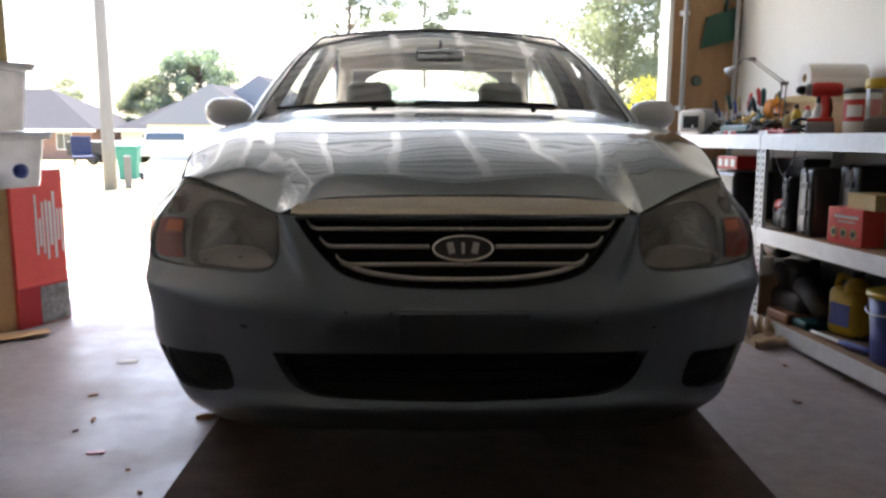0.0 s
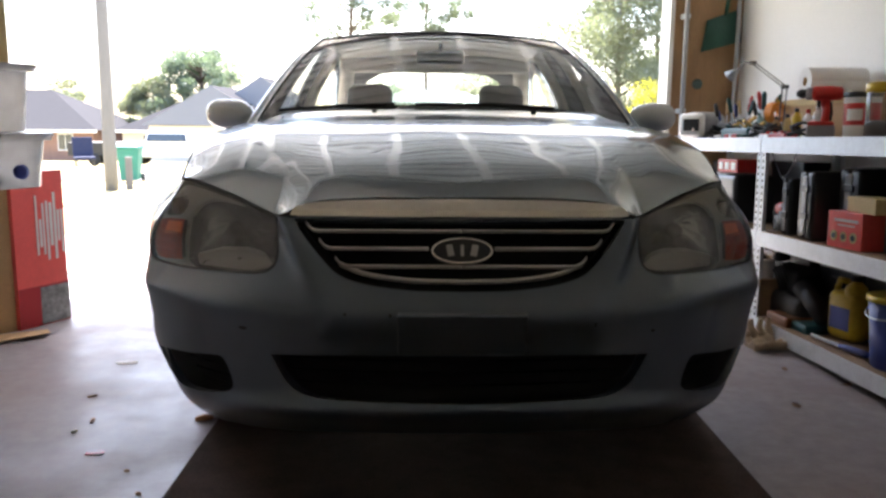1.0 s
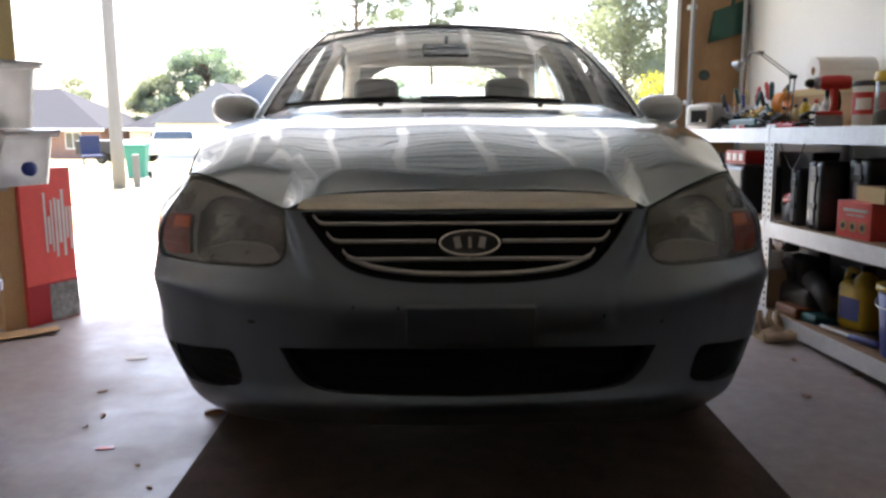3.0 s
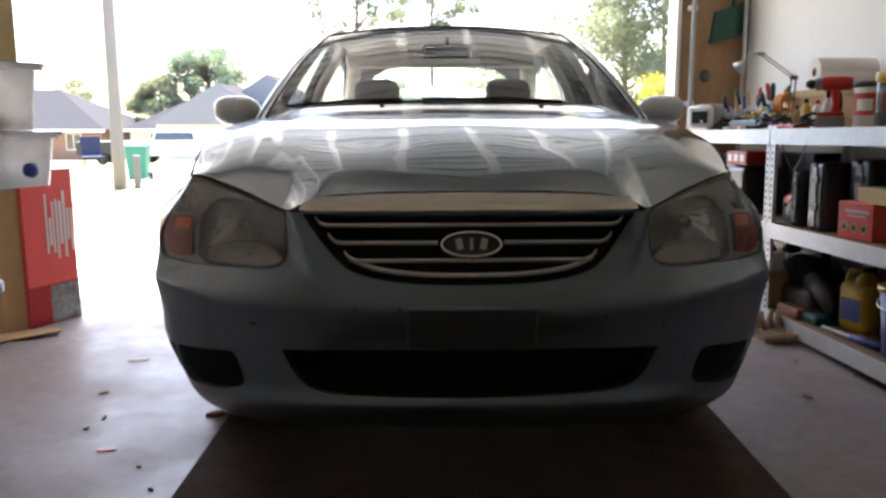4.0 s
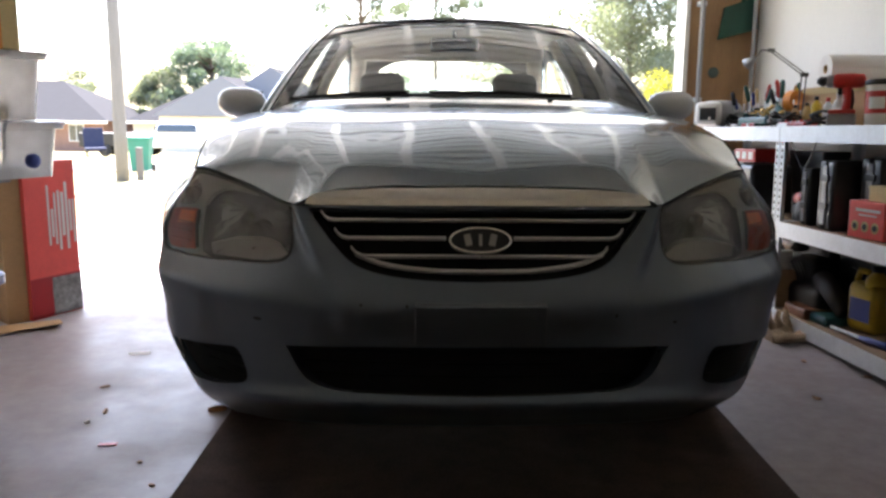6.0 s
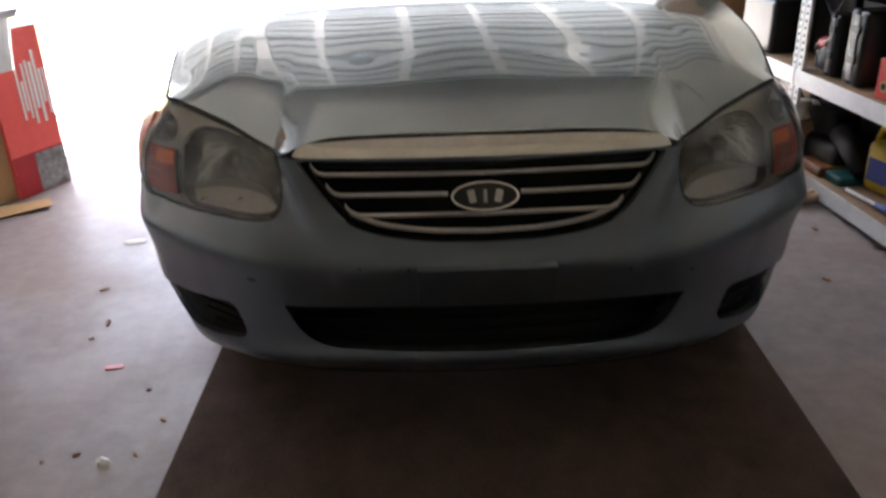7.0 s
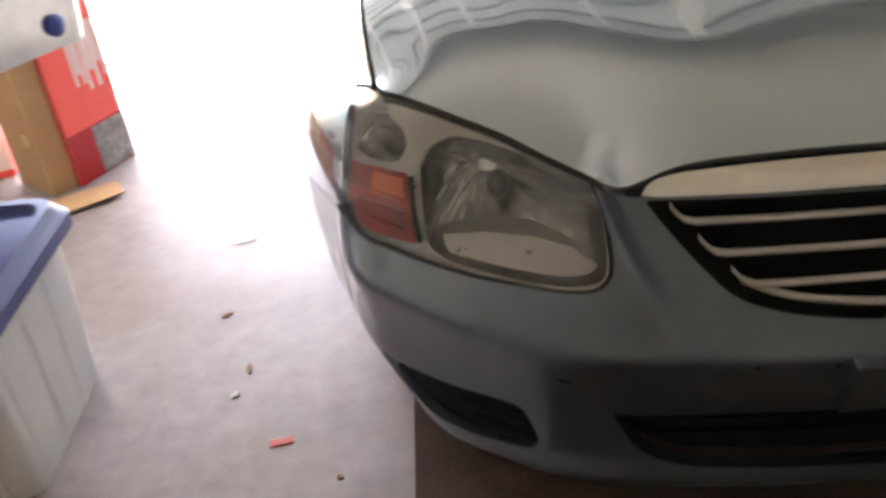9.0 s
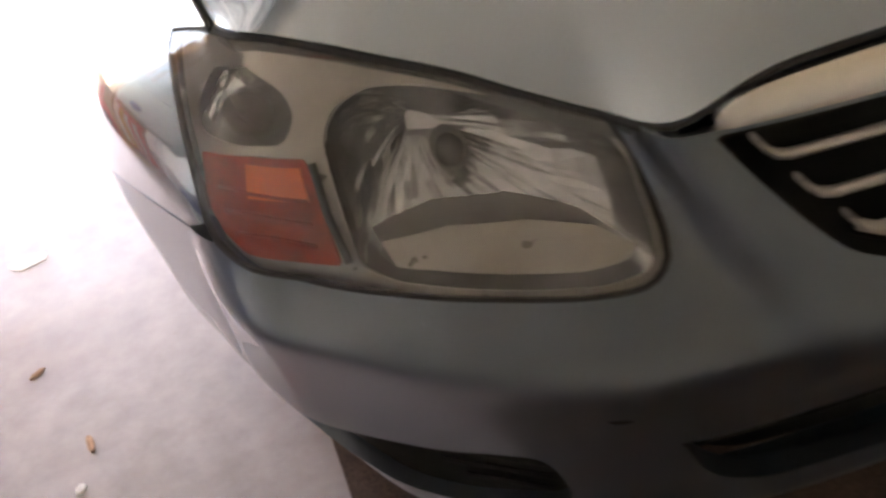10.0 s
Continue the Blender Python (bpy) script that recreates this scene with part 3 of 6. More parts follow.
# a thin bent sheet through the front edge, the middle line and the side gaps
_knots = [hood_edge(0.05 * k) for k in range(-20, 21)]
_knots += [Vector((0, y, crown(y))) for y in (0.13, 0.24, 0.38, 0.55, 0.8, 1.12)]
for _sg in (1, -1):
    _knots += [Vector((_sg * 0.28, y, crown(y) - d)) for y, d in ((0.36, 0.012), (0.6, 0.010), (0.95, 0.007))]
    _knots += [Vector((_sg * x, y, crown(y) - d)) for x, y, d in ((0.40, 0.12, 0.022), (0.40, 0.20, 0.017), (0.45, 0.15, 0.040), (0.45, 0.22, 0.028), (0.502, 0.20, 0.058), (0.513, 0.25, 0.046), (0.54, 0.36, 0.038), (0.58, 0.52, 0.033), (0.63, 0.75, 0.026), (0.66, 0.36, 0.060), (0.72, 0.46, 0.055), (0.74, 0.62, 0.046))]
    _knots += [Vector((_sg * x, y, z)) for x, y, z in ((0.806, 0.52, 0.926), (0.811, 0.70, 0.968), (0.809, 0.83, 0.993), (0.794, 1.04, 1.020), (0.765, 1.25, 1.035))]
_kx, _ky, _kz = (np.array([p[c] for p in _knots]) for c in range(3))


def _bend(dx, dy):
    r2 = dx * dx + dy * dy + 1e-9
    return r2 * np.log(r2)


_n = len(_knots)
_sys = np.zeros((_n + 3, _n + 3))
_sys[:_n, :_n] = _bend(_kx[:, None] - _kx, _ky[:, None] - _ky) + np.diag([0.008] * 41 + [0.03] * (_n - 41))
_sys[:_n, _n:] = np.stack([np.ones(_n), _kx, _ky], axis=1)
_sys[_n:, :_n] = _sys[:_n, _n:].T
_wgt = np.linalg.solve(_sys, np.concatenate([_kz, np.zeros(3)]))


def dome(x, y):
    """The sheet, with a soft crease along each side and a flared rear edge."""
    z = float(_wgt[:_n] @ _bend(x - _kx, y - _ky) + _wgt[_n] + _wgt[_n + 1] * x + _wgt[_n + 2] * y)
    e = abs(x) - (0.455 + 0.24 * y)
    flare = 0.028 * ease(y - 0.22 * x * x, 0.95, 1.17) * (1 - ease(abs(x), 0.56, 0.76))
    return z + flare - 0.003 * math.exp(-(e / 0.05) ** 2) * ease(y, 0.1, 0.3) * (1 - ease(y, 0.7, 1.1))


def hood(a, b):
    """From the front edge back to the cowl."""
    f, r = hood_edge(a), hood_rear(a)
    p = f.lerp(r, b)
    p.x += (1 if a > 0 else -1) * 0.03 * (4 * b * (1 - b)) * abs(a) ** 6
    p.z = dome(p.x, p.y) + (f.z - dome(f.x, f.y)) * math.exp(-max(0.0, p.y - f.y) / 0.08)
    return tuple(p)


def hood_down(a, b):
    return (0, 0.3, -1)


part("hood", panel(hood, [(-1, 0), (1, 0), (1, 1), (-1, 1)], [], 0.016, 0.016, 0.03, hood_down), PAINT, CAR, "pale blue metallic hood, dusty, with faint creases", smooth=True)
part("hood_seam", rod([Vector(hood(a, 0)) + Vector((0, 0.004, -0.007)) for a in lin(-1, 1, 121)], 0.0052, 6), SEAM, CAR, smooth=True)
for sg in (1, -1):
    part("hood_seam", rod([Vector(hood(sg, b)) + Vector((sg * 0.004, 0, -0.006)) for b in lin(0, 1, 31)], 0.005, 6), SEAM, CAR, smooth=True)
# chrome strip on the hood's front edge
ch = [(0.455, 0.811), (0.444, 0.826), (0.415, 0.836), (0.34, 0.844), (0.253, 0.849), (0, 0.854)]
cl = [tuple(p) for p in smooth_line(ch, step=0.015)]
chrome_line = [(0, 0.812), (0.43, 0.809)] + cl + flip(cl[:-1])[::-1] + [(-0.43, 0.809)]
part("hood_trim", panel(lambda u, v: body_off(-0.009 - 0.007 * max(0.0, 1 - ((v - 0.834) / 0.028) ** 2))(u, v), chrome_line, [], 0.02, 0.01, 0.018, body_in), CHROME, CAR, "satin chrome hood strip, scuffed", smooth=True)

# ---- head lamps ----
MAIN = round_poly([(0.560, 0.797), (0.527, 0.766), (0.507, 0.724), (0.502, 0.692), (0.516, 0.681), (0.568, 0.673), (0.69, 0.670), (0.80, 0.667), (0.838, 0.676), (0.858, 0.730), (0.888, 0.800), (0.882, 0.825), (0.853, 0.841), (0.812, 0.840), (0.69, 0.820), (0.62, 0.808)], 0.014, 3)
SIDE = round_poly([(1.088, 0.806), (1.085, 0.842), (1.01, 0.858), (0.945, 0.842), (0.921, 0.820), (0.929, 0.793), (0.994, 0.787), (1.066, 0.788)], 0.014, 3)
AMB = round_poly([(0.858, 0.676), (0.91, 0.671), (0.975, 0.674), (1.004, 0.69), (1.020, 0.715), (1.036, 0.752), (1.05, 0.772), (0.968, 0.780), (0.903, 0.782), (0.884, 0.752)], 0.006, 3)


def shrink(poly, k, c=None):
    c = np.mean(np.array(poly), axis=0) if c is None else np.array(c)
    return [tuple(c + (np.array(p) - c) * k) for p in poly]


def bowl(outline, depth0, depth, end, centre, rings=7, power=0.5, facet=0.0, grain=0.012):
    """A dish from the outline in to a small hole; facet makes its mirror patchy."""
    bm, rows = bmesh.new(), []
    out = densify(outline, grain)
    rnd = random.Random(4)
    for k in range(rings + 1):
        t = k / rings
        sc = 1 - (1 - end) * t
        ring = shrink(out, sc, centre)
        rows.append([bm.verts.new(Vector(body_off(depth0)(u, v)) + Vector((0, depth * t ** power + facet * rnd.uniform(-1, 1) * math.sin(math.pi * t), 0))) for u, v in ring])
    n = len(out)
    for a, b in zip(rows, rows[1:]):
        for k in range(n):
            bm.faces.new((a[k], a[(k + 1) % n], b[(k + 1) % n], b[k]))
    bm.faces.new(rows[-1])
    return bm


def lamp_meshes():
    """All pieces of the lamp on the +x side."""
    out = []
    lens_line = shrink(LAMP, 0.985)
    out.append(("lens", panel(body_off(-0.001), lens_line, [], 0.02, 0.016), LENS, "yellowed clear plastic lens"))
    out.append(("lamp_seal", rod([body_off(0.003)(u, v) for u, v in densify(LAMP, 0.012)], 0.0042, 6, True), SEAM, "black rubber seal"))
    out.append(("bezel", panel(body_off(0.016), LAMP, [MAIN, SIDE, AMB], 0.02, 0.016, 0.012, body_in), BEZEL, "silver plastic bezel"))
    out.append(("main_reflector", bowl(MAIN, 0.020, 0.10, 0.10, (0.755, 0.775), 8, 0.6, 0.0016, 0.016), REFLECTOR, "mirrored main reflector"))
    out.append(("bulb_cap", lathebm([(0.004, -0.02), (0.017, -0.018), (0.02, 0.0), (0.017, 0.022), (0.006, 0.028)], 16, Matrix.Translation(Vector(body_off(0.062)(0.765, 0.79))) @ pose(0, 0, 0, 90, 0, 8)), BULBCAP, "dark bulb shield"))
    step_pts = [(0.512, 0.700), (0.522, 0.687), (0.568, 0.677), (0.80, 0.672), (0.822, 0.700), (0.75, 0.722), (0.66, 0.728), (0.575, 0.722)]
    out.append(("lower_step", panel(body_off(0.03), step_pts, [], 0.03, None, 0.06, lambda u, v: (0, 1, 0)), BEZEL, "silver ledge inside the lamp"))
    out.append(("side_bowl", bowl(SIDE, 0.020, 0.045, 0.3, (1.0, 0.822), 4, 0.6, 0.003, 0.016), REFLECTOR, "mirrored small reflector"))
    out.append(("side_bulb", lathebm([(0.004, -0.012), (0.018, -0.010), (0.026, 0.0), (0.026, 0.02)], 18, Matrix.Translation(Vector(body_off(0.036)(1.0, 0.822))) @ pose(0, 0, 0, 90, 0, 45)), BULBCAP, "dark round bulb"))
    out.append(("amber_lens", panel(body_off(0.012), AMB, [], 0.012, 0.010, 0.01, body_in), AMBER_FACE, "amber turn signal lens"))
    out.append(("amber_reflector", panel(body_off(0.0095), [(0.892, 0.742), (0.966, 0.738), (0.972, 0.772), (0.906, 0.774)], [], 0.012, 0.010, 0.004, body_in), AMBER_BRIGHT, "bright orange reflector block"))
    out.append(("divider", rod([body_off(0.010)(u, v) for u, v in ((0.893, 0.778), (0.872, 0.73), (0.848, 0.682))], 0.0045, 6), SEAM, "dark gap beside the amber lens"))
    for k in range(3):
        out.append(("amber_rib", rod([body_off(0.0105)(u, 0.695 + 0.024 * k + 0.01 * (u - 0.9)) for u in lin(0.885 + 0.004 * k, 0.985 + 0.012 * k, 9)], 0.0022, 6), AMBER_FACE, ""))
    return out


BEZEL = mat("silver_bezel_plastic", (0.38, 0.37, 0.35), 0.3, 0.7, 0.08, 25, 150, 0, (0.3, 0.27, 0.22), 0.3)
BULBCAP = mat("smoked_bulb_cap", (0.06, 0.06, 0.06), 0.22, 0.6, 0.2, 40)
AMBER_FACE = mat("amber_plastic", (0.4, 0.034, 0.001), 0.4, 0.0, 0.3, 30, 120, 0.1, (0.12, 0.006, 0.0), 0.8, spec=0.2)
AMBER_BRIGHT = mat("bright_amber_plastic", (0.9, 0.15, 0.002), 0.4, 0.0, 0.15, 40, 120, 0.1)
for side in (1, -1):
    lamp = None
    for name, bm, material, label in lamp_meshes():
        if side < 0:
            b2 = mirror_bm(bm)
            bm.free()
            bm = b2
        if lamp is None:
            lamp = part("headlight", bm, material, CAR, "unlit headlight with hazed lens and amber corner", smooth=True)
        else:
            part(name, bm, material, lamp, label, smooth=name not in ("main_reflector", "side_bowl"))

# ---- flanks ----
gap_line = [tuple(hood(1, b)) for b in lin(0, 1, 9)]
fender_top = [(u_at(y) if y > 0.5 else 1.075 + (u_at(0.5) - 1.075) * (y - 0.41) / 0.09, z) for x, y, z in gap_line]
fender = LAMP_OUT[:] + LAMP_TOP[:1] + fender_top + [(u_at(1.42), 1.0), (u_at(1.42), 0.24)] + [(u_at(y), z) for y, z in arch_top[::-1]] + [(1.062, 0.680)]
SILL, BELT = 0.24, 1.0


def side_panel(y0, y1, v1, arch_at=None):
    pts = [(u_at(y0), v1[0]), (u_at(y1), v1[1])]
    if arch_at is None:
        return pts + [(u_at(y1), SILL), (u_at(y0), SILL)]
    pts += [(u_at(y1), 0.3)]
    pts += [(u_at(arch_at + ARCH_R * math.cos(a)), ARCH_Z + ARCH_R * math.sin(a)) for a in lin(-0.1, math.pi + 0.2, 18)]
    return pts + [(u_at(y0), SILL)]


REAR_AXLE = ARCH_Y + 2.61
for sg in (1, -1):
    def side_obj(name, outline, step, parent=CAR, label="", material=PAINT, s=sg):
        bm = panel(body, outline, [], step, None, 0.02, body_in)
        if s < 0:
            b2 = mirror_bm(bm)
            bm.free()
            bm = b2
        return part(name, bm, material, parent, label, smooth=True)
    side_obj("front_fender", fender, 0.022)
    d1 = side_obj("front_door", side_panel(1.426, 2.42, (1.0, 1.01)), 0.05)
    d2 = side_obj("rear_door", side_panel(2.426, 3.16, (1.01, 1.02)), 0.05)
    side_obj("rear_quarter_panel", side_panel(3.166, 3.98, (1.02, 1.03), REAR_AXLE), 0.04)
    for d, y in ((d1, 2.25), (d2, 3.02)):
        part("door_handle", rod([(sg * (body(u_at(y + k * 0.05), 0.86)[0] + o), y + k * 0.05, 0.86) for k, o in ((-1.6, 0.0), (-1.2, 0.022), (1.2, 0.022), (1.6, 0.0))], 0.011, 8), PAINT, d, smooth=True)
# tail
r = [(u_at(3.986), 0.26), (_s[-1], 0.26), (_s[-1], 0.98), (u_at(3.986), 1.0)]
for sg in (1, -1):
    bm = panel(body, r, [], 0.06)
    part("rear_bumper", bm if sg > 0 else mirror_bm(bm), PAINT, CAR, smooth=True)
part("trunk_lid", panel(lambda u, v: (u * 0.74 * (1 - 0.08 * v), 3.72 + 0.62 * v + 0.10 * (1 - u * u) * (2 * v - 1), 1.045 - 0.04 * v + 0.01 * (1 - u * u)), [(-1, 0), (1, 0), (1, 1), (-1, 1)], [], 0.1, None, 0.05, lambda u, v: (0, 0, -1)), PAINT, CAR, smooth=True)
for sg in (1, -1):
    part("tail_light", boxbm((0.2, 0.05, 0.14), (sg * 0.6, 4.31, 0.8), 0.02), mat("red_lens", (0.4, 0.01, 0.01), 0.2, coat=1) if sg > 0 else bpy.data.materials["red_lens"], CAR, "red tail light")


# ---- glasshouse ----
def patch(c00, c10, c01, c11, bulge, nx=12, ny=8, rise=(0, 0, 1)):
    """A four-cornered curved sheet; bulge lifts its middle along rise."""
    def f(u, v):
        p = Vector(c00).lerp(Vector(c10), u).lerp(Vector(c01).lerp(Vector(c11), u), v)
        s = 1 - (2 * u - 1) ** 2
        q = 1 - (2 * v - 1) ** 2
        return tuple(p + Vector(rise) * (bulge[0] * s + bulge[1] * q))
    return f


UNIT = [(0, 0), (1, 0), (1, 1), (0, 1)]
ws = lambda u, v: tuple(Vector((-0.735 + 1.47 * u, 1.215, 1.035)).lerp(Vector((-0.565 + 1.13 * u, 2.03, 1.425)), v) + (1 - (2 * u - 1) ** 2) * Vector((0, -0.115 + 0.045 * v, 0.032)) + 4 * v * (1 - v) * Vector((0, -0.012, 0.028)))
part("windshield", panel(ws, UNIT, [], 0.025), WSGLASS, CAR, "clear windshield, slightly dusty", smooth=True).visible_shadow = False
ws_in = lambda u, v: tuple(Vector(ws(u, v)) + Vector((0, 0.006, -0.004)))
part("windshield_band", panel(ws_in, UNIT, [[(0.045, 0.09), (0.955, 0.09), (0.955, 0.955), (0.045, 0.955)]], 0.06), BLACK, CAR, "black glass border", smooth=True)
roof_f = lambda u, v: tuple(Vector((-0.575 + 1.15 * u, 2.03, 1.43)).lerp(Vector((-0.555 + 1.11 * u, 3.12, 1.415)), v) + (1 - (2 * u - 1) ** 2) * Vector((0, -0.07 * (1 - v) + 0.07 * v, 0.035)) + Vector((0, 0, 0.034 * (1 - (1 - min(v, 0.35) / 0.35) ** 1.3) - 0.02 * max(0, v - 0.6))))
part("roof", panel(roof_f, UNIT, [], 0.04, None, 0.03, lambda u, v: (0, 0, -1)), PAINT, CAR, smooth=True)
part("headliner", panel(lambda u, v: tuple(Vector(roof_f(u, v)) - Vector((0, 0, 0.045))), UNIT, [], 0.1, None, 0.012, lambda u, v: (0, 0, 1)), mat("pale_headliner", (0.70, 0.66, 0.58), 0.9), CAR, "pale grey cloth headliner", smooth=True)
part("roof_header", rod([Vector(ws(u, 1.0)) + Vector((0, 0.008, -0.004)) for u in lin(0, 1, 25)], 0.005, 10), BLACK, CAR, "black windshield top seal", smooth=True)
rw = lambda u, v: tuple(Vector((-0.64 + 1.28 * u, 3.72, 1.05)).lerp(Vector((-0.55 + 1.10 * u, 3.13, 1.41)), v) + (1 - (2 * u - 1) ** 2) * Vector((0, 0.08, 0.03)))
rw_in = lambda u, v: tuple(Vector(rw(u, v)) + Vector((0, -0.008, -0.004)))
part("rear_window_band", panel(rw_in, UNIT, [[(0.05, 0.06), (0.95, 0.06), (0.93, 0.28), (0.90, 0.48), (0.86, 0.64), (0.80, 0.73), (0.68, 0.77), (0.5, 0.78), (0.32, 0.77), (0.20, 0.73), (0.14, 0.64), (0.10, 0.48), (0.07, 0.28)]], 0.06), GREY_TRIM, CAR, "dark trim round the rear window", smooth=True)
part("rear_header", boxbm((1.16, 0.12, 0.10), (0, 3.10, 1.33), 0.02), bpy.data.materials["pale_headliner"], CAR, "pale rear roof trim")
part("rear_window", panel(rw, UNIT, [], 0.08), GLASS, CAR, "clear rear window", smooth=True).visible_shadow = False
for sg in (1, -1):
    ap = [Vector(ws(0 if sg < 0 else 1, v)) + Vector((sg * 0.020, 0.014, -0.012)) for v in lin(-0.1, 1, 9)]
    part("window_seal", rod([p + Vector((-sg * 0.022, -0.006, 0.010)) for p in ap], 0.009, 6), SEAM, CAR, smooth=True)
    rail = [Vector(roof_f(0 if sg < 0 else 1, v)) + Vector((sg * 0.008, 0, -0.020)) for v in lin(0, 1, 8)]
    part("roof_pillar", rod([tuple(p) for p in ap[:-1]] + [tuple((ap[-1] + rail[0]) / 2)] + [tuple(p) for p in rail[1:]], 0.020, 12), PAINT, CAR, "painted windshield pillar and roof rail", smooth=True)
    edge_in = [Vector(ws(0 if sg < 0 else 1, v)) + Vector((-sg * 0.004, 0.002, 0.008)) for v in lin(-0.1, 1.0, 12)]
    face = lambda u, v, e=edge_in, s=sg: tuple(e[min(10, int(v * 11))].lerp(e[min(10, int(v * 11)) + 1], v * 11 - min(10, int(v * 11))) + u * Vector((s * 0.046, 0.062, -0.012)) + 4 * u * (1 - u) * Vector((s * 0.004, -0.002, 0.005)))
    part("pillar_face", panel(face, UNIT, [], 0.09, None, 0.012, lambda u, v: (0, 0.3, -1)), PAINT, CAR, "painted pillar outer face", smooth=True)
    cp = [Vector(rw(0 if sg < 0 else 1, v)) + Vector((sg * 0.03, 0, -0.006)) for v in lin(0, 1, 6)]
    part("c_pillar", rod(cp, 0.05, 10), PAINT, CAR, smooth=True)
    part("pillar_trim", rod([p + Vector((-sg * 0.05, -0.04, -0.01)) for p in cp], 0.05, 10), bpy.data.materials["pale_headliner"], CAR, "pale inner pillar trim", smooth=True)
    part("pillar_trim", rod([(sg * 0.74, 2.42, 0.98), (sg * 0.66, 2.45, 1.2), (sg * 0.545, 2.5, 1.40)], 0.03, 10), bpy.data.materials["pale_headliner"], CAR, "pale inner pillar trim", smooth=True)
    bp = [(sg * 0.775, 2.42, 1.0), (sg * 0.7, 2.45, 1.2), (sg * 0.585, 2.5, 1.42)]
    part("b_pillar", rod(bp, 0.032, 10), BLACK, CAR, "black centre pillar", smooth=True)
    for name, y0, y1, t0, t1, z0 in (("front_window", 1.36, 2.42, 2.06, 2.5, 1.0), ("rear_side_window", 2.46, 3.55, 2.52, 3.1, 1.01)):
        f = patch((sg * 0.79, y0, z0), (sg * 0.79, y1, z0 + 0.01), (sg * 0.59, t0, 1.415), (sg * 0.58, t1, 1.415), (0.0, 0.02), rise=(sg, 0, 0.3))
        part(name, panel(f, UNIT, [], 0.12), SIDEGLASS, CAR, "tinted side window", smooth=True).visible_shadow = False
    part("belt_trim", rod([(sg * 0.80, y, 0.995 + 0.008 * (y - 1.3)) for y in lin(1.3, 3.7, 14)], 0.012, 8), BLACK, CAR, "black window trim", smooth=True)
# cowl and wipers
part("cowl_panel", panel(lambda u, v: tuple(Vector(hood(2 * u - 1, 1)) + Vector((0, 0.02 + 0.10 * v, -0.018 - 0.012 * v))), UNIT, [], 0.08, None, 0.03, lambda u, v: (0, 0, -1)), BLACK, CAR, "black cowl panel", smooth=True)
for x0, x1 in ((-0.18, -0.66), (0.42, -0.12)):
    base = Vector((x0, 1.15, 1.078))
    p1, p2 = Vector(ws(0.5 + x1 / 1.47, 0.07)), Vector(ws(0.5 + (x0 - 0.02) / 1.47, 0.075))
    wiper = part("wiper", rod([base, base + Vector((0, 0.03, 0.02)), (p1 + p2) / 2 + Vector((0, -0.01, 0.016))], [0.010, 0.008, 0.005], 8), BLACK, CAR, "black wiper arm")
    part("wiper_blade", rod([p1 + Vector((0, -0.006, 0.008)), (p1 + p2) / 2 + Vector((0, -0.012, 0.012)), p2 + Vector((0, -0.006, 0.008))], 0.006, 6), RUBBER, wiper)
for x in (-0.27, 0.33):
    part("washer_nozzle", boxbm((0.020, 0.026, 0.008), (x, 1.10, dome(x, 1.09) - 0.001), 0.003), BLACK, CAR, "black washer nozzle")
# mirrors
for sg in (1, -1):
    m = pose(sg * 0.885, 1.45, 1.065, 0, 0, 0)
    bm = bmesh.new()
    bmesh.ops.create_uvsphere(bm, u_segments=24, v_segments=16, radius=1)
    for v in bm.verts:
        x, y, z = v.co
        v.co = (0.098 * math.copysign(abs(x) ** 0.75, x), 0.07 * y if y < 0 else 0.022 * y, 0.062 * math.copysign(abs(z) ** 0.8, z) + 0.006 * x * sg)
    bmesh.ops.transform(bm, matrix=m, verts=bm.verts)
    mir = part("side_mirror", bm, LITCAP, CAR, "door mirror, its paint made pale as if brightly lit", smooth=True)
    part("mirror_glass", boxbm((0.16, 0.006, 0.095), (sg * 0.885, 1.474, 1.018), 0.002), REFLECTOR, mir, "mirror glass")
    part("mirror_arm", rod([(sg * 0.80, 1.47, 1.03), (sg * 0.86, 1.455, 1.045)], [0.035, 0.03], 10), BLACK, mir, smooth=True)

# ---- cabin ----
part("dashboard", panel(lambda u, v: (-0.70 + 1.4 * u, 1.22 + 0.6 * v, 1.005 + 0.03 * math.sin(v * 2.2) - 0.05 * max(0, v - 0.7) * 6 * 0.3), UNIT, [], 0.08, None, 0.3, lambda u, v: (0, 0, -1)), GREY_TRIM, CAR, "dark grey dashboard", smooth=True)
sw = [Vector((0.37 + 0.185 * math.cos(a), 1.93 + 0.085 * math.sin(a) * 0.9, 0.93 + 0.165 * math.sin(a))) for a in lin(0, 2 * math.pi, 33)[:-1]]
wheel = part("steering_wheel", rod(sw, 0.015, 8, True), BLACK, CAR, "black steering wheel", smooth=True)
part("hub", boxbm((0.16, 0.06, 0.12), (0.37, 1.93, 0.87), 0.03), BLACK, wheel, smooth=True)
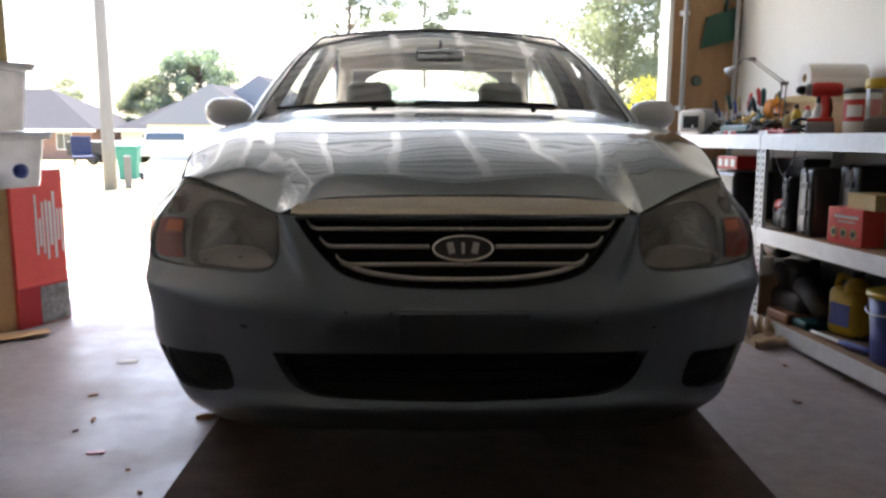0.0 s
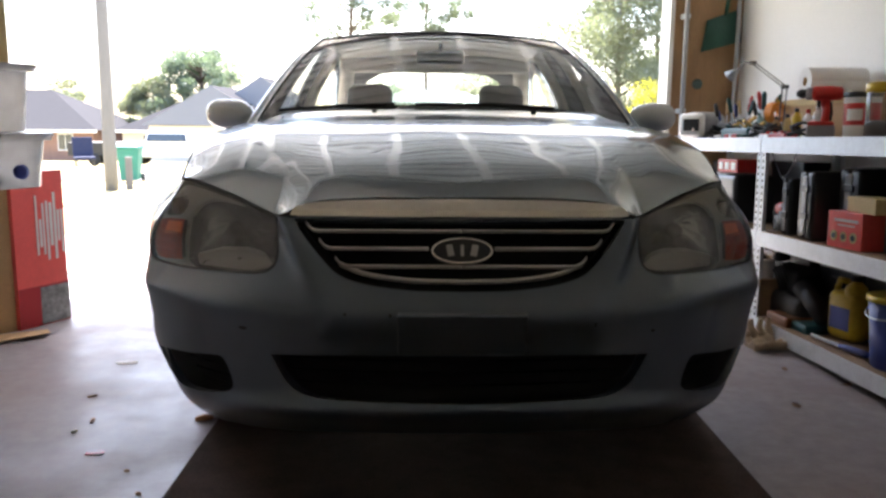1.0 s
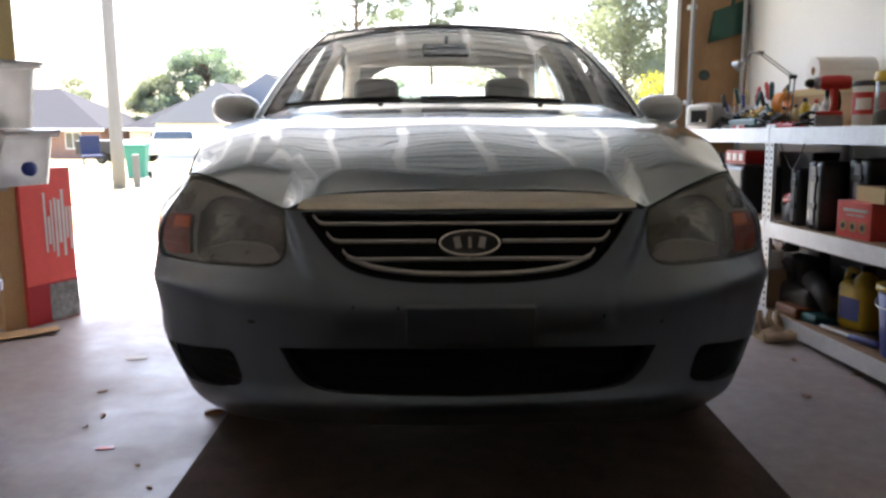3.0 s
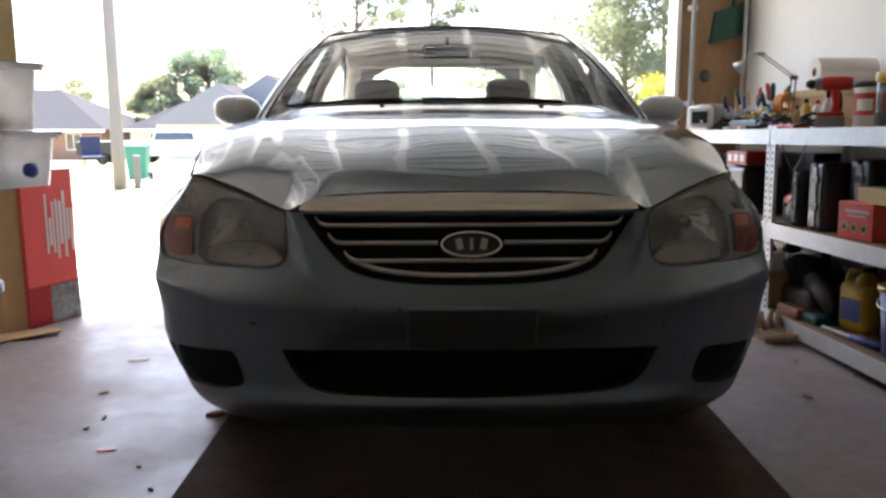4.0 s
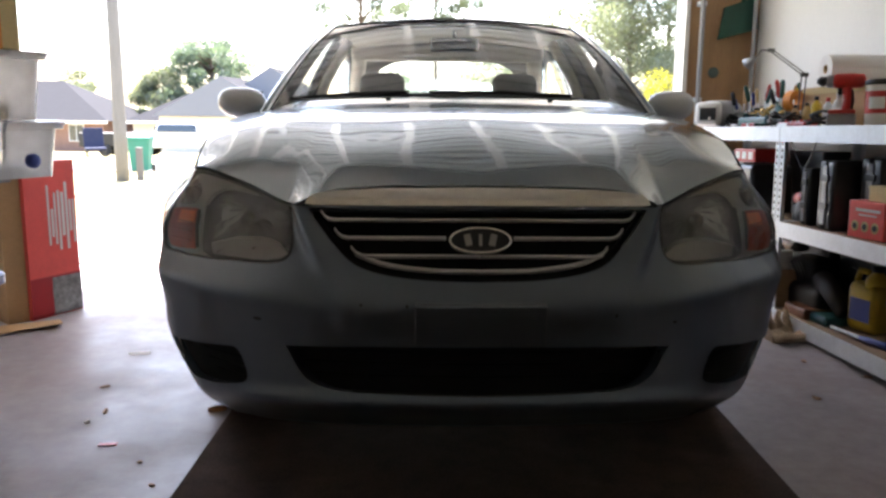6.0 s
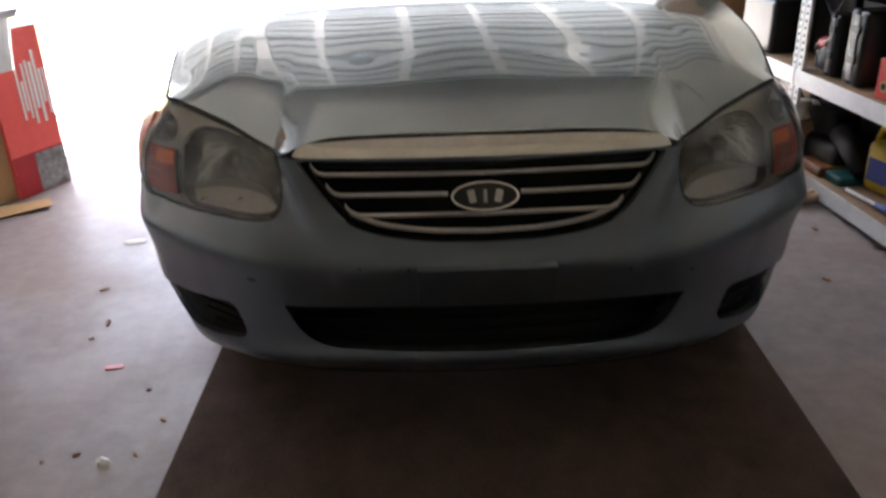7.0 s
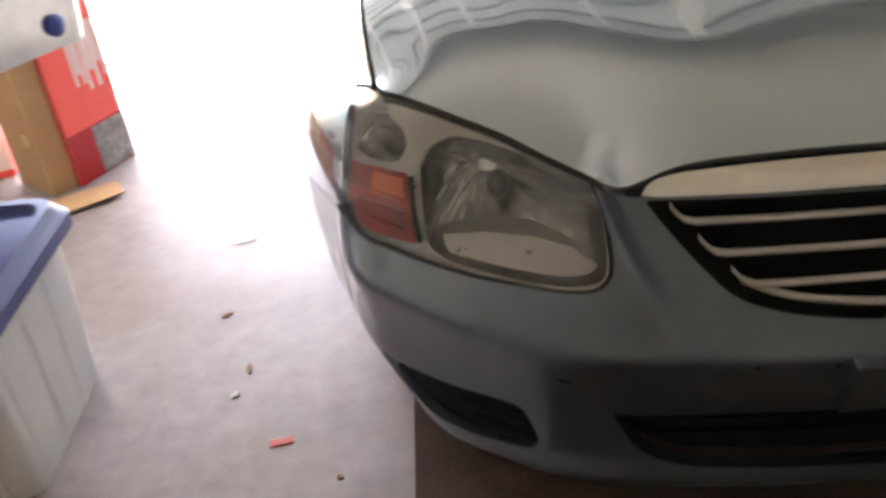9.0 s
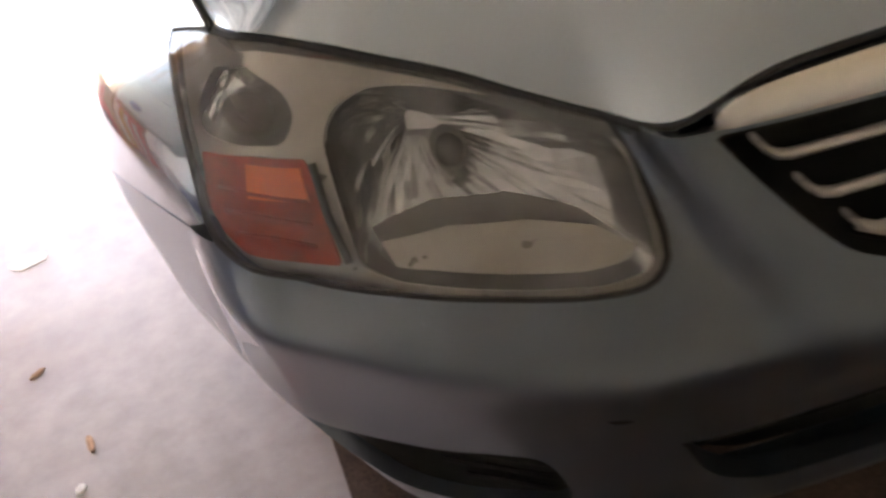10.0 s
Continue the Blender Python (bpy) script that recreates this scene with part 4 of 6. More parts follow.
for x in (-0.38, 0.38):
    seat = part("front_seat", boxbm((0.50, 0.5, 0.16), (x, 2.3, 0.42), 0.06, None, 3), CLOTH, CAR, "grey cloth front seat", smooth=True)
    part("backrest", boxbm((0.48, 0.14, 0.62), (0, 0, 0), 0.06, pose(x, 2.58, 0.5, -14, 0, 0), 3), CLOTH, seat, smooth=True)
    part("headrest", boxbm((0.26, 0.12, 0.19), (0, 0, 0), 0.059, pose(x, 2.76, 1.06, -8, 0, 0), 3), CLOTH, seat, smooth=True)
    for dx in (-0.06, 0.06):
        part("headrest_post", rod([(x + dx, 2.74, 1.05), (x + dx, 2.76, 1.16)], 0.006, 6), CHROME, seat)
bench = part("rear_seat", boxbm((1.25, 0.5, 0.18), (0, 3.2, 0.42), 0.06, None, 3), CLOTH, CAR, "grey cloth rear bench", smooth=True)
part("backrest", boxbm((1.25, 0.14, 0.55), (0, 0, 0), 0.06, pose(0, 3.5, 0.52, -16, 0, 0), 3), CLOTH, bench, smooth=True)
part("parcel_shelf", boxbm((1.2, 0.35, 0.02), (0, 3.62, 1.03), 0.008), GREY_TRIM, CAR)
rv = part("interior_mirror", boxbm((0.225, 0.03, 0.062), (0, 0, -0.03), 0.014, pose(0.0, 1.86, 1.335, 10, 0, 0), 3), BLACK, CAR, "black interior mirror", smooth=True)
part("mirror_stem", rod([(0, 1.87, 1.35), (0, 1.86, 1.40)], 0.008, 8), BLACK, rv)
part("floor_pan", boxbm((1.66, 3.3, 0.12), (0, 2.2, 0.2)), BLACK, CAR)
part("engine_bay", boxbm((1.3, 0.9, 0.35), (0, 0.72, 0.24), 0.05), BLACK, CAR)
part("undertray", panel(lambda u, v: (-0.5 + 1.0 * u, 0.16 + 0.4 * v, 0.235 - 0.03 * v), UNIT, [], 0.2, None, 0.02, lambda u, v: (0, 0, 1)), BLACK, CAR, "black undertray")

# ---- wheels ----
for x, y in ((-0.78, ARCH_Y), (0.78, ARCH_Y), (-0.78, REAR_AXLE), (0.78, REAR_AXLE)):
    m = pose(x, y, 0.31, 0, 90 if x > 0 else -90, 0)
    prof = [(0.20, -0.095), (0.285, -0.098), (0.305, -0.08), (0.31, -0.05), (0.31, 0.05), (0.305, 0.08), (0.285, 0.098), (0.20, 0.095)]
    w = part("wheel", lathebm(prof, 36, None, False), RUBBER, CAR, "black tyre on silver rim", smooth=True, m=m)
    part("rim", lathebm([(0.02, 0.07), (0.06, 0.075), (0.07, 0.055), (0.18, 0.06), (0.205, 0.085), (0.205, -0.08)], 30, None, False), GALV, w, smooth=True)
    for k in range(7):
        part("spoke", boxbm((0.15, 0.03, 0.02), (0.12, 0, 0.055), 0.006, pose(0, 0, 0, 0, 0, k * 360 / 7)), GALV, w)


# ---- raised sectional door overhead, with its tracks ----
door = thing("garage_door", G @ pose(0, 0, 0), "raised white steel sectional garage door under the ceiling", "garage door")
DW = JAMB_R - JAMB_L - 0.04
DX = (JAMB_R + JAMB_L) / 2
SEC = 0.48
for k in range(4):
    y0 = 3.27 - k * SEC
    bm = boxbm((DW, SEC - 0.008, 0.012), (DX, y0 - SEC / 2, 2.235))
    sec = part("door_section", bm, DOORSTEEL, door)
    # stiffening channels along the sheet, coloured dark for the shade in its grooves
    for j in range(2):
        part("rib", boxbm((DW, 0.022, 0.018), (DX, y0 - 0.16 - j * 0.16, 2.217), 0.004), RIBSHADE, sec)
    for e in (0.014, SEC - 0.014):
        part("edge_rail", boxbm((DW, 0.027, 0.025), (DX, y0 - e, 2.21), 0.003), RIBSHADE, sec)
    for j in range(10):
        x = -0.18 + 0.48 * (j - 6)
        st = part("stile", boxbm((0.058, SEC - 0.07, 0.03), (x, y0 - SEC / 2, 2.205), 0.003), STILEPAINT, sec, "bright painted stile")
        if k < 3:
            part("hinge", boxbm((0.085, 0.14, 0.010), (x, y0 - SEC + 0.004, 2.181), 0.003), GALV, sec, "galvanised hinge")
for x, lab in ((JAMB_R + 0.062, "r"), (JAMB_L - 0.062, "l")):
    line = [(x, 3.235, 0.02), (x, 3.235, 1.85), (x, 3.22, 2.06), (x, 3.17, 2.17), (x, 3.08, 2.22), (x, 0.5, 2.23)]
    part("door_track", rod(line, 0.016, 8), TRACKSTEEL, door, "galvanised door track", smooth=True)
    for z in (0.4, 1.1, 1.7):
        part("track_bracket", boxbm((0.05, 0.055, 0.03), (x, 3.262, z), 0.003), GALV, door)
    for y in (0.6, 1.9):
        part("hanger", boxbm((0.03, 0.03, TOP - 2.23), (x, y, 2.23)), GALV, door)

tagged(part("door_jamb", boxbm((0.03, 0.17, HEAD), (JAMB_R - 0.015, DOOR_Y + 0.075, 0), 0.003), mat("white_jamb_paint", (0.75, 0.73, 0.68), 0.5, 0, 0.05, 3, 80), m=G), "white painted garage door jamb", "jamb", kind="structure")
tagged(part("electrical_conduit", rod([(2.083, 3.222, 0), (2.083, 3.222, TOP)], 0.013, 10), TRACKSTEEL, m=G, smooth=True), "thin grey metal conduit up the plywood wall", "conduit", kind="structure")

# things hung on the plywood wall
GREEN = mat("dark_green_plastic", (0.012, 0.075, 0.05), 0.5, 0, 0.2, 12)
TEAL = mat("teal_plastic", (0.012, 0.085, 0.09), 0.45, 0, 0.2, 12)
bag = thing("dustpan", G @ pose(2.0, 3.288, 1.63, 0, 0, 0), "dark green dustpan hung on the plywood wall", "dustpan")
f = lambda u, v: ((u - 0.5) * (0.26 - 0.06 * v), -0.012 - 0.03 * math.sin(3.14 * u) * (1 - v) - 0.01, -0.1 + 0.2 * v + 0.07 * (u - 0.5))
part("pan", panel(f, UNIT, [], 0.1, None, 0.02, lambda u, v: (0, 1, 0)), GREEN, bag, smooth=True)
part("handle", rod([(0.02, -0.012, 0.09), (0.03, -0.016, 0.2)], 0.013, 8), GREEN, bag, smooth=True)
tagged(part("wall_disc", lathebm([(0.034, 0), (0.034, 0.008), (0.026, 0.013), (0.01, 0.013)], 20, pose(0, 0, 0, 90, 0, 0)), mat("grey_green_plastic", (0.07, 0.10, 0.085), 0.6), m=G @ pose(1.858, 3.288, 1.29), smooth=True), "small grey-green plastic disc fixed to the plywood", "disc")

def rounded_ring(w, d, z, r, n=5):
    out = []
    for cx, cy, a0 in ((w / 2 - r, d / 2 - r, 0), (-w / 2 + r, d / 2 - r, 90), (-w / 2 + r, -d / 2 + r, 180), (w / 2 - r, -d / 2 + r, 270)):
        for k in range(n + 1):
            a = radians(a0 + 90 * k / n)
            out.append((cx + r * math.cos(a), cy + r * math.sin(a), z))
    return out


def loft(rings, cap0=True, cap1=True):
    bm = bmesh.new()
    vs = [[bm.verts.new(p) for p in r] for r in rings]
    n = len(vs[0])
    for a, b in zip(vs, vs[1:]):
        for k in range(n):
            bm.faces.new((a[k], a[(k + 1) % n], b[(k + 1) % n], b[k]))
    if cap0:
        bm.faces.new(vs[0][::-1])
    if cap1:
        bm.faces.new(vs[-1])
    return bm


# ---- steel shelving along the side wall ----
HOLE = mat("dark_slot", (0.02, 0.02, 0.02), 0.9)
SHELF_Z = (0.09, 0.524, 0.985)
S = G @ pose(0, 1.6, 0, -1.6, 0, 0) @ Matrix.Translation((0, -1.6, 0))      # the shelves follow the slab's fall to the door


def shelving(y0, y1, label):
    s = thing("shelf_unit", S.copy(), label, "shelf", "steel shelf units")
    for x in (1.678, 2.085):
        for y, d in ((y0, 1), (y1, -1)):
            bm = bmesh.new()
            sx = 1 if x < 1.9 else -1
            box(bm, (0.036, 0.003, 1.07), (x + sx * 0.018, y + d * 0.0015, -0.07))
            box(bm, (0.003, 0.036, 1.07), (x + sx * 0.0015, y + d * 0.021, -0.07))
            p = part("post", bm, GALV, s)
            if x < 1.9:
                hb = bmesh.new()
                for k in range(30):
                    box(hb, (0.003, 0.010, 0.012), (x - 0.001, y + d * 0.02, 0.03 + k * 0.032))
                    box(hb, (0.010, 0.003, 0.012), (x + 0.02, y - 0.001 * d, 0.03 + k * 0.032))
                part("slot", hb, HOLE, p, kind="stuff")
    for z in SHELF_Z:
        sh = part("shelf_board", boxbm((0.40, y1 - y0 - 0.01, 0.014), (1.882, (y0 + y1) / 2, z - 0.018), 0.002), BOARD, s, "particle board shelf")
        for x in (1.674, 2.089):
            bm = bmesh.new()
            sx = 1 if x < 1.9 else -1
            box(bm, (0.0025, y1 - y0, 0.075), (x - sx * 0.002, (y0 + y1) / 2, z - 0.075))
            box(bm, (0.022, y1 - y0, 0.0025), (x + sx * 0.009, (y0 + y1) / 2, z - 0.075))
            part("beam", bm, GALV, sh, "galvanised steel beam")
        for y in (y0, y1):
            part("end_beam", boxbm((0.41, 0.0025, 0.07), (1.882, y, z - 0.072)), GALV, sh)
    return s


shelving(1.905, 3.17, "galvanised steel shelf unit crowded with tools near the door")
shelving(0.64, 1.895, "galvanised steel shelf unit holding boxes, jars and tool cases")
shelving(-0.62, 0.63, "galvanised steel shelf unit against the white wall")

# ---- what lies on the shelves ----
RED = mat("red_plastic", (0.5, 0.025, 0.02), 0.35, 0, 0.12, 20)
REDCARD = mat("red_printed_card", (0.84, 0.11, 0.09), 0.4, 0, 0.08, 6, 60, 0.03, (0.35, 0.03, 0.02), 0.3)
WHITE = mat("white_plastic", (0.75, 0.74, 0.71), 0.4, 0, 0.06, 10)
PAPER = mat("white_paper", (0.82, 0.8, 0.77), 0.9, 0, 0.05, 15, 120, 0.15)
GREY = mat("grey_plastic", (0.28, 0.28, 0.29), 0.45, 0, 0.1, 12)
YELLOW = mat("yellow_plastic", (0.62, 0.42, 0.02), 0.4, 0, 0.12, 12)
ORANGE = mat("orange_plastic", (0.7, 0.24, 0.02), 0.5, 0, 0.12, 12)
BLUE = mat("blue_plastic", (0.035, 0.06, 0.28), 0.45, 0, 0.12, 8, 80)
CREAM = mat("cream_card", (0.6, 0.46, 0.22), 0.8, 0, 0.1, 8, 60, 0.05)
CARD = mat("brown_cardboard", (0.5, 0.31, 0.15), 0.85, 0, 0.12, 3, 50, 0.06, (0.3, 0.17, 0.07), 0.4, stretch=(1, 1, 3))
CLEAR = glass("clear_plastic", (0.9, 0.92, 0.93), 0.08, 0.12)
MILKY = glass("milky_plastic", (0.95, 0.95, 0.95), 0.2, 0.62, 1.45, (0.95, 0.94, 0.92), 0.12, 0.8)
BLACKGLOSS = mat("black_case_plastic", (0.02, 0.02, 0.022), 0.3, 0, 0.2, 30, 200, 0.1)
DARKCLUTTER = mat("grimy_black_plastic", (0.025, 0.023, 0.022), 0.55, 0, 0.3, 15, 120, 0.1)
BRASS = mat("worn_brass", (0.5, 0.33, 0.12), 0.35, 1.0, 0.2, 20)
Z0, Z1, Z2 = SHELF_Z[0] - 0.003, SHELF_Z[1] - 0.003, SHELF_Z[2] - 0.003


def at(x, y, z, rz=0):
    return S @ pose(x, y, z, 0, 0, rz)


# grey radio with rounded front
radio = thing("radio", at(1.755, 2.84, Z2, -50) @ Matrix.Scale(1.18, 4), "grey and white rounded portable radio on the top shelf", "radio")
part("body", boxbm((0.15, 0.22, 0.135), (0, 0, 0), 0.045, None, 4), GREY, radio, smooth=True)
part("front", boxbm((0.135, 0.05, 0.12), (-0.005, -0.115, 0.006), 0.024, None, 3), WHITE, radio, "white front frame", smooth=True)
part("display", boxbm((0.085, 0.01, 0.062), (0.005, -0.141, 0.035), 0.004), BLACKGLOSS, radio, "dark display")
part("knob", lathebm([(0.008, 0), (0.008, 0.008), (0.006, 0.01)], 12, pose(0.02, -0.142, 0.045, 90, 0, 0)), CHROME, radio)


def tool_can(m, r, h, material, label, tools):
    c = thing("tool_can", m, label, "can", "cans of tools")
    part("can", lathebm([(r * 0.94, 0), (r, 0.004), (r, h), (r * 0.93, h), (r * 0.92, 0.01)], 20), material, c, smooth=True)
    for k, (mt, length, rad) in enumerate(tools):
        a = k * 2.4
        b = Vector((r * 0.45 * math.cos(a), r * 0.45 * math.sin(a), 0.012))
        d = Vector((0.28 * math.cos(a + 0.6), 0.28 * math.sin(a + 0.6), 1)).normalized()
        t = part("tool", rod([b, b + d * length * 0.62], 0.0035, 6), GALV, c)
        part("grip", rod([b + d * length * 0.6, b + d * length * 0.66, b + d * length * 0.94, b + d * length], [rad * 0.7, rad, rad * 1.05, rad * 0.6], 8), mt, t, smooth=True)
    return c


tool_can(at(1.86, 2.56, Z2), 0.045, 0.11, DARKCLUTTER, "dark can of screwdrivers and brushes", [(RED, 0.24, 0.011), (GREEN, 0.23, 0.012), (TEAL, 0.21, 0.011), (CREAM, 0.22, 0.007), (BLUE, 0.19, 0.01)])
tool_can(at(1.93, 2.40, Z2, 70), 0.05, 0.12, TEAL, "teal can of worn hand tools", [(RED, 0.26, 0.012), (TEAL, 0.25, 0.013), (GREEN, 0.24, 0.011), (BLACK, 0.2, 0.012), (CARD, 0.22, 0.008)])
tool_can(at(1.99, 2.24, Z2, 130), 0.04, 0.10, GALV, "tin of pencils and screwdrivers", [(YELLOW, 0.2, 0.008), (BLACK, 0.21, 0.01), (CREAM, 0.19, 0.008), (RED, 0.18, 0.009)])
tool_can(at(1.83, 2.72, Z2, 30), 0.04, 0.09, GREY, "grey cup of brushes", [(CARD, 0.22, 0.008), (BLACK, 0.2, 0.011), (CREAM, 0.2, 0.008), (BLUE, 0.16, 0.009)])


def bottle(m, r, h, material, cap, label, name="bottle", neck=0.4):
    b = thing(name, m, label, name.replace("_", " "), "bottles on the shelf" if name == "bottle" else "")
    part("body", lathebm([(r * 0.9, 0), (r, 0.006), (r, h * 0.66), (r * 0.8, h * 0.76), (r * neck, h * 0.84), (r * neck, h * 0.88)], 20), material, b, smooth=True)
    part("cap", lathebm([(r * neck * 1.15, h * 0.86), (r * neck * 1.15, h), (r * neck * 0.9, h)], 16), cap, b, smooth=True)
    return b


bottle(at(1.86, 1.93, Z2), 0.024, 0.15, YELLOW, BLACK, "small yellow oil bottle with black cap")
bottle(at(1.88, 1.86, Z2), 0.022, 0.14, WHITE, RED, "small white glue bottle with red cap")
bottle(at(1.84, 1.98, Z2), 0.02, 0.12, CREAM, BLACK, "small cream bottle with black cap")
bottle(at(1.90, 1.80, Z2), 0.026, 0.16, WHITE, WHITE, "white plastic squeeze bottle with white cap")
bottle(at(1.80, 2.02, Z2), 0.019, 0.11, CARD, BLACK, "small brown bottle with black cap")
bottle(at(1.95, 2.02, Z2), 0.026, 0.17, CREAM, ORANGE, "cream spray bottle with orange cap")

# low box behind the bottles, paper towels lying on it
crate = thing("cardboard_carton", at(2.0, 1.86, Z2), "low open brown cardboard carton behind the bottles", "carton")
part("carton_body", boxbm((0.14, 0.72, 0.20), (0, 0, 0), 0.004), CARD, crate)
part("flap", boxbm((0.004, 0.70, 0.03), (-0.0725, 0, 0.165), 0.001), CREAM, crate)
roll = thing("paper_towel_roll", at(1.955, 1.78, Z2 + 0.2 + 0.067, 87), "white paper towel roll lying on a carton", "paper towel")
part("paper", lathebm([(0.022, -0.14), (0.066, -0.14), (0.067, -0.137), (0.067, 0.137), (0.066, 0.14), (0.022, 0.14), (0.022, -0.14)], 32, pose(0, 0, 0, 90, 0, 0), False), PAPER, roll, smooth=False)
part("core", lathebm([(0.0215, -0.139), (0.0215, 0.139), (0.019, 0.139), (0.019, -0.139), (0.0215, -0.139)], 24, pose(0, 0, 0, 90, 0, 0), False), CARD, roll)
part("loose_sheet", panel(lambda u, v: (-0.068 - 0.012 * math.sin(3 * v), -0.14 + 0.28 * u, 0.0 - 0.09 * v), UNIT, [], 0.12), PAPER, roll, smooth=True)

# orange tape roll on a teal tray
tray = thing("parts_tray", at(1.80, 2.33, Z2), "teal plastic tray of small tangled parts", "tray")
part("tray", boxbm((0.17, 0.34, 0.055), (0, 0, 0), 0.012), TEAL, tray)
random.seed(5)
for k in range(26):
    a = random.random() * 6.28
    c = Vector((random.uniform(-0.07, 0.07), random.uniform(-0.15, 0.15), 0.057))
    d = Vector((math.cos(a), math.sin(a), random.uniform(0.1, 0.9))) * random.uniform(0.02, 0.07)
    part("small_part", rod([c, c + d * 0.5 + Vector((0, 0, 0.008)), c + d], random.uniform(0.004, 0.011), 6), random.choice([TEAL, DARKCLUTTER, GALV, BRASS, BLACK, GREEN]), tray)
tape = thing("tape_roll", at(1.88, 2.20, Z2), "orange tape roll standing among the tools", "tape roll")
part("tape", lathebm([(0.032, -0.024), (0.055, -0.024), (0.055, 0.024), (0.032, 0.024), (0.032, -0.024)], 28, pose(0, 0, 0.135, 90, 0, 20), False), ORANGE, tape, smooth=False)
part("stand", boxbm((0.05, 0.07, 0.082), (0, 0, 0), 0.006), DARKCLUTTER, tape)

# tangles of black cable and loose hand tools between the radio and the drill
random.seed(21)
for k, (x, y, r) in enumerate(((1.77, 2.06, 0.075), (1.80, 2.66, 0.07), (1.79, 1.72, 0.06), (1.90, 2.30, 0.07))):
    co = thing("cable_coil", at(x, y, Z2, 40 * k), "tangled coil of black cable on the crowded shelf", "cable", "cable coils on the shelf")
    for j in range(4):
        ph = random.uniform(0, 6.28)
        part("loop", rod([(r * (1 - 0.12 * j) * math.cos(q) + 0.012 * math.sin(3 * q + ph), 1.25 * r * (1 - 0.1 * j) * math.sin(q), 0.012 + 0.016 * j + 0.012 * math.sin(2 * q + ph)) for q in lin(0, 6.0, 24)], 0.007, 6), BLACK if j % 2 else DARKCLUTTER, co, smooth=True)
for k, (x, y, rz, mt, lab) in enumerate(((1.745, 2.52, 70, RED, "red-handled pliers lying on the shelf"), (1.75, 2.16, -60, TEAL, "teal-handled pliers lying on the shelf"), (1.745, 1.99, 35, BLACK, "black-handled pliers lying on the shelf"), (1.76, 2.42, 110, GREEN, "green-handled pliers lying on the shelf"))):
    pl = thing("pliers", at(x, y, Z2, rz), lab, "pliers", "pliers on the shelf")
    part("jaw", rod([(0, 0.0, 0.012), (0.002, 0.03, 0.012), (0, 0.055, 0.011)], [0.011, 0.009, 0.004], 8), GALV, pl, smooth=True)
    for o in (1, -1):
        part("grip", rod([(0, 0, 0.012), (o * 0.018, -0.035, 0.012), (o * 0.022, -0.085, 0.012), (o * 0.016, -0.115, 0.012)], [0.006, 0.008, 0.008, 0.006], 8), mt, pl, smooth=True)
for k, (y, h, mt, lab) in enumerate(((2.62, 0.2, CARD, "worn paintbrush leaning among the tools"), (2.47, 0.24, GREEN, "green-handled brush leaning among the tools"), (2.18, 0.19, BOARD, "dark wooden brush leaning among the tools"))):
    br = thing("paintbrush", at(1.93, y, Z2, 15 * k), lab, "brush", "brushes on the shelf")
    part("handle", rod([(0, 0, 0.0), (0.01, 0.02, h * 0.6)], [0.007, 0.009], 8), mt, br, smooth=True)
    part("ferrule", boxbm((0.012, 0.04, 0.03), (0.011, 0.021, h * 0.6), 0.003), GALV, br)
    part("bristles", boxbm((0.01, 0.038, 0.05), (0.012, 0.022, h * 0.6 + 0.03), 0.004), DARKCLUTTER, br)

# articulated desk lamp
ARMSTEEL = mat("dark_lamp_steel", (0.12, 0.115, 0.105), 0.4, 0.6, 0.15, 20)
dl = thing("desk_lamp", at(1.86, 2.09, Z2), "silver articulated desk lamp clamped on the top shelf", "lamp")
part("clamp_base", boxbm((0.06, 0.06, 0.035), (0, 0, 0), 0.008), DARKCLUTTER, dl)
j1, j2, j3 = Vector((0, 0, 0.035)), Vector((0.0, -0.02, 0.262)), Vector((0.0, 0.36, 0.418))
for o in (-0.012, 0.012):
    part("lower_arm", rod([j1 + Vector((o, 0, 0)), j2 + Vector((o, 0, 0))], 0.004, 6), ARMSTEEL, dl)
    part("upper_arm", rod([j2 + Vector((o, 0, 0)), j3 + Vector((o, 0, 0))], 0.004, 6), ARMSTEEL, dl)
for j in (j2, j3):
    part("joint", lathebm([(0.011, -0.018), (0.011, 0.018)], 14, Matrix.Translation(j) @ pose(0, 0, 0, 0, 90, 0)), ARMSTEEL, dl, smooth=True)
part("neck", rod([j3, j3 + Vector((-0.01, 0.10, 0.012)), j3 + Vector((-0.02, 0.15, -0.03))], 0.006, 8), ARMSTEEL, dl, smooth=True)
part("shade", lathebm([(0.012, 0.0), (0.017, -0.016), (0.036, -0.055), (0.038, -0.055), (0.02, -0.014), (0.012, 0.003)], 22, Matrix.Translation(j3 + Vector((-0.02, 0.16, -0.03))) @ pose(0, 0, 0, 40, 40, 0), False), TRACKSTEEL, dl, "silver lamp shade", smooth=True)

# shallow red tray, cordless drill, tub, jar
rt = thing("socket_tray", at(1.735, 1.86, Z2), "shallow red plastic socket tray", "tray")
part("tray", boxbm((0.07, 0.26, 0.022), (0, 0, 0), 0.005), RED, rt)
for k in range(7):
    part("socket", lathebm([(0.008, 0.02), (0.009, 0.034), (0.006, 0.034)], 10, pose(0, -0.11 + 0.036 * k, 0)), CHROME if k % 2 else RED, rt)
rt2 = thing("knife_case", at(1.72, 2.32, Z2, 10), "small pale red plastic case", "case")
part("case", boxbm((0.06, 0.12, 0.02), (0, 0, 0), 0.005), RED, rt2)
part("case_band", boxbm((0.062, 0.02, 0.021), (0, 0, 0), 0.003), WHITE, rt2)

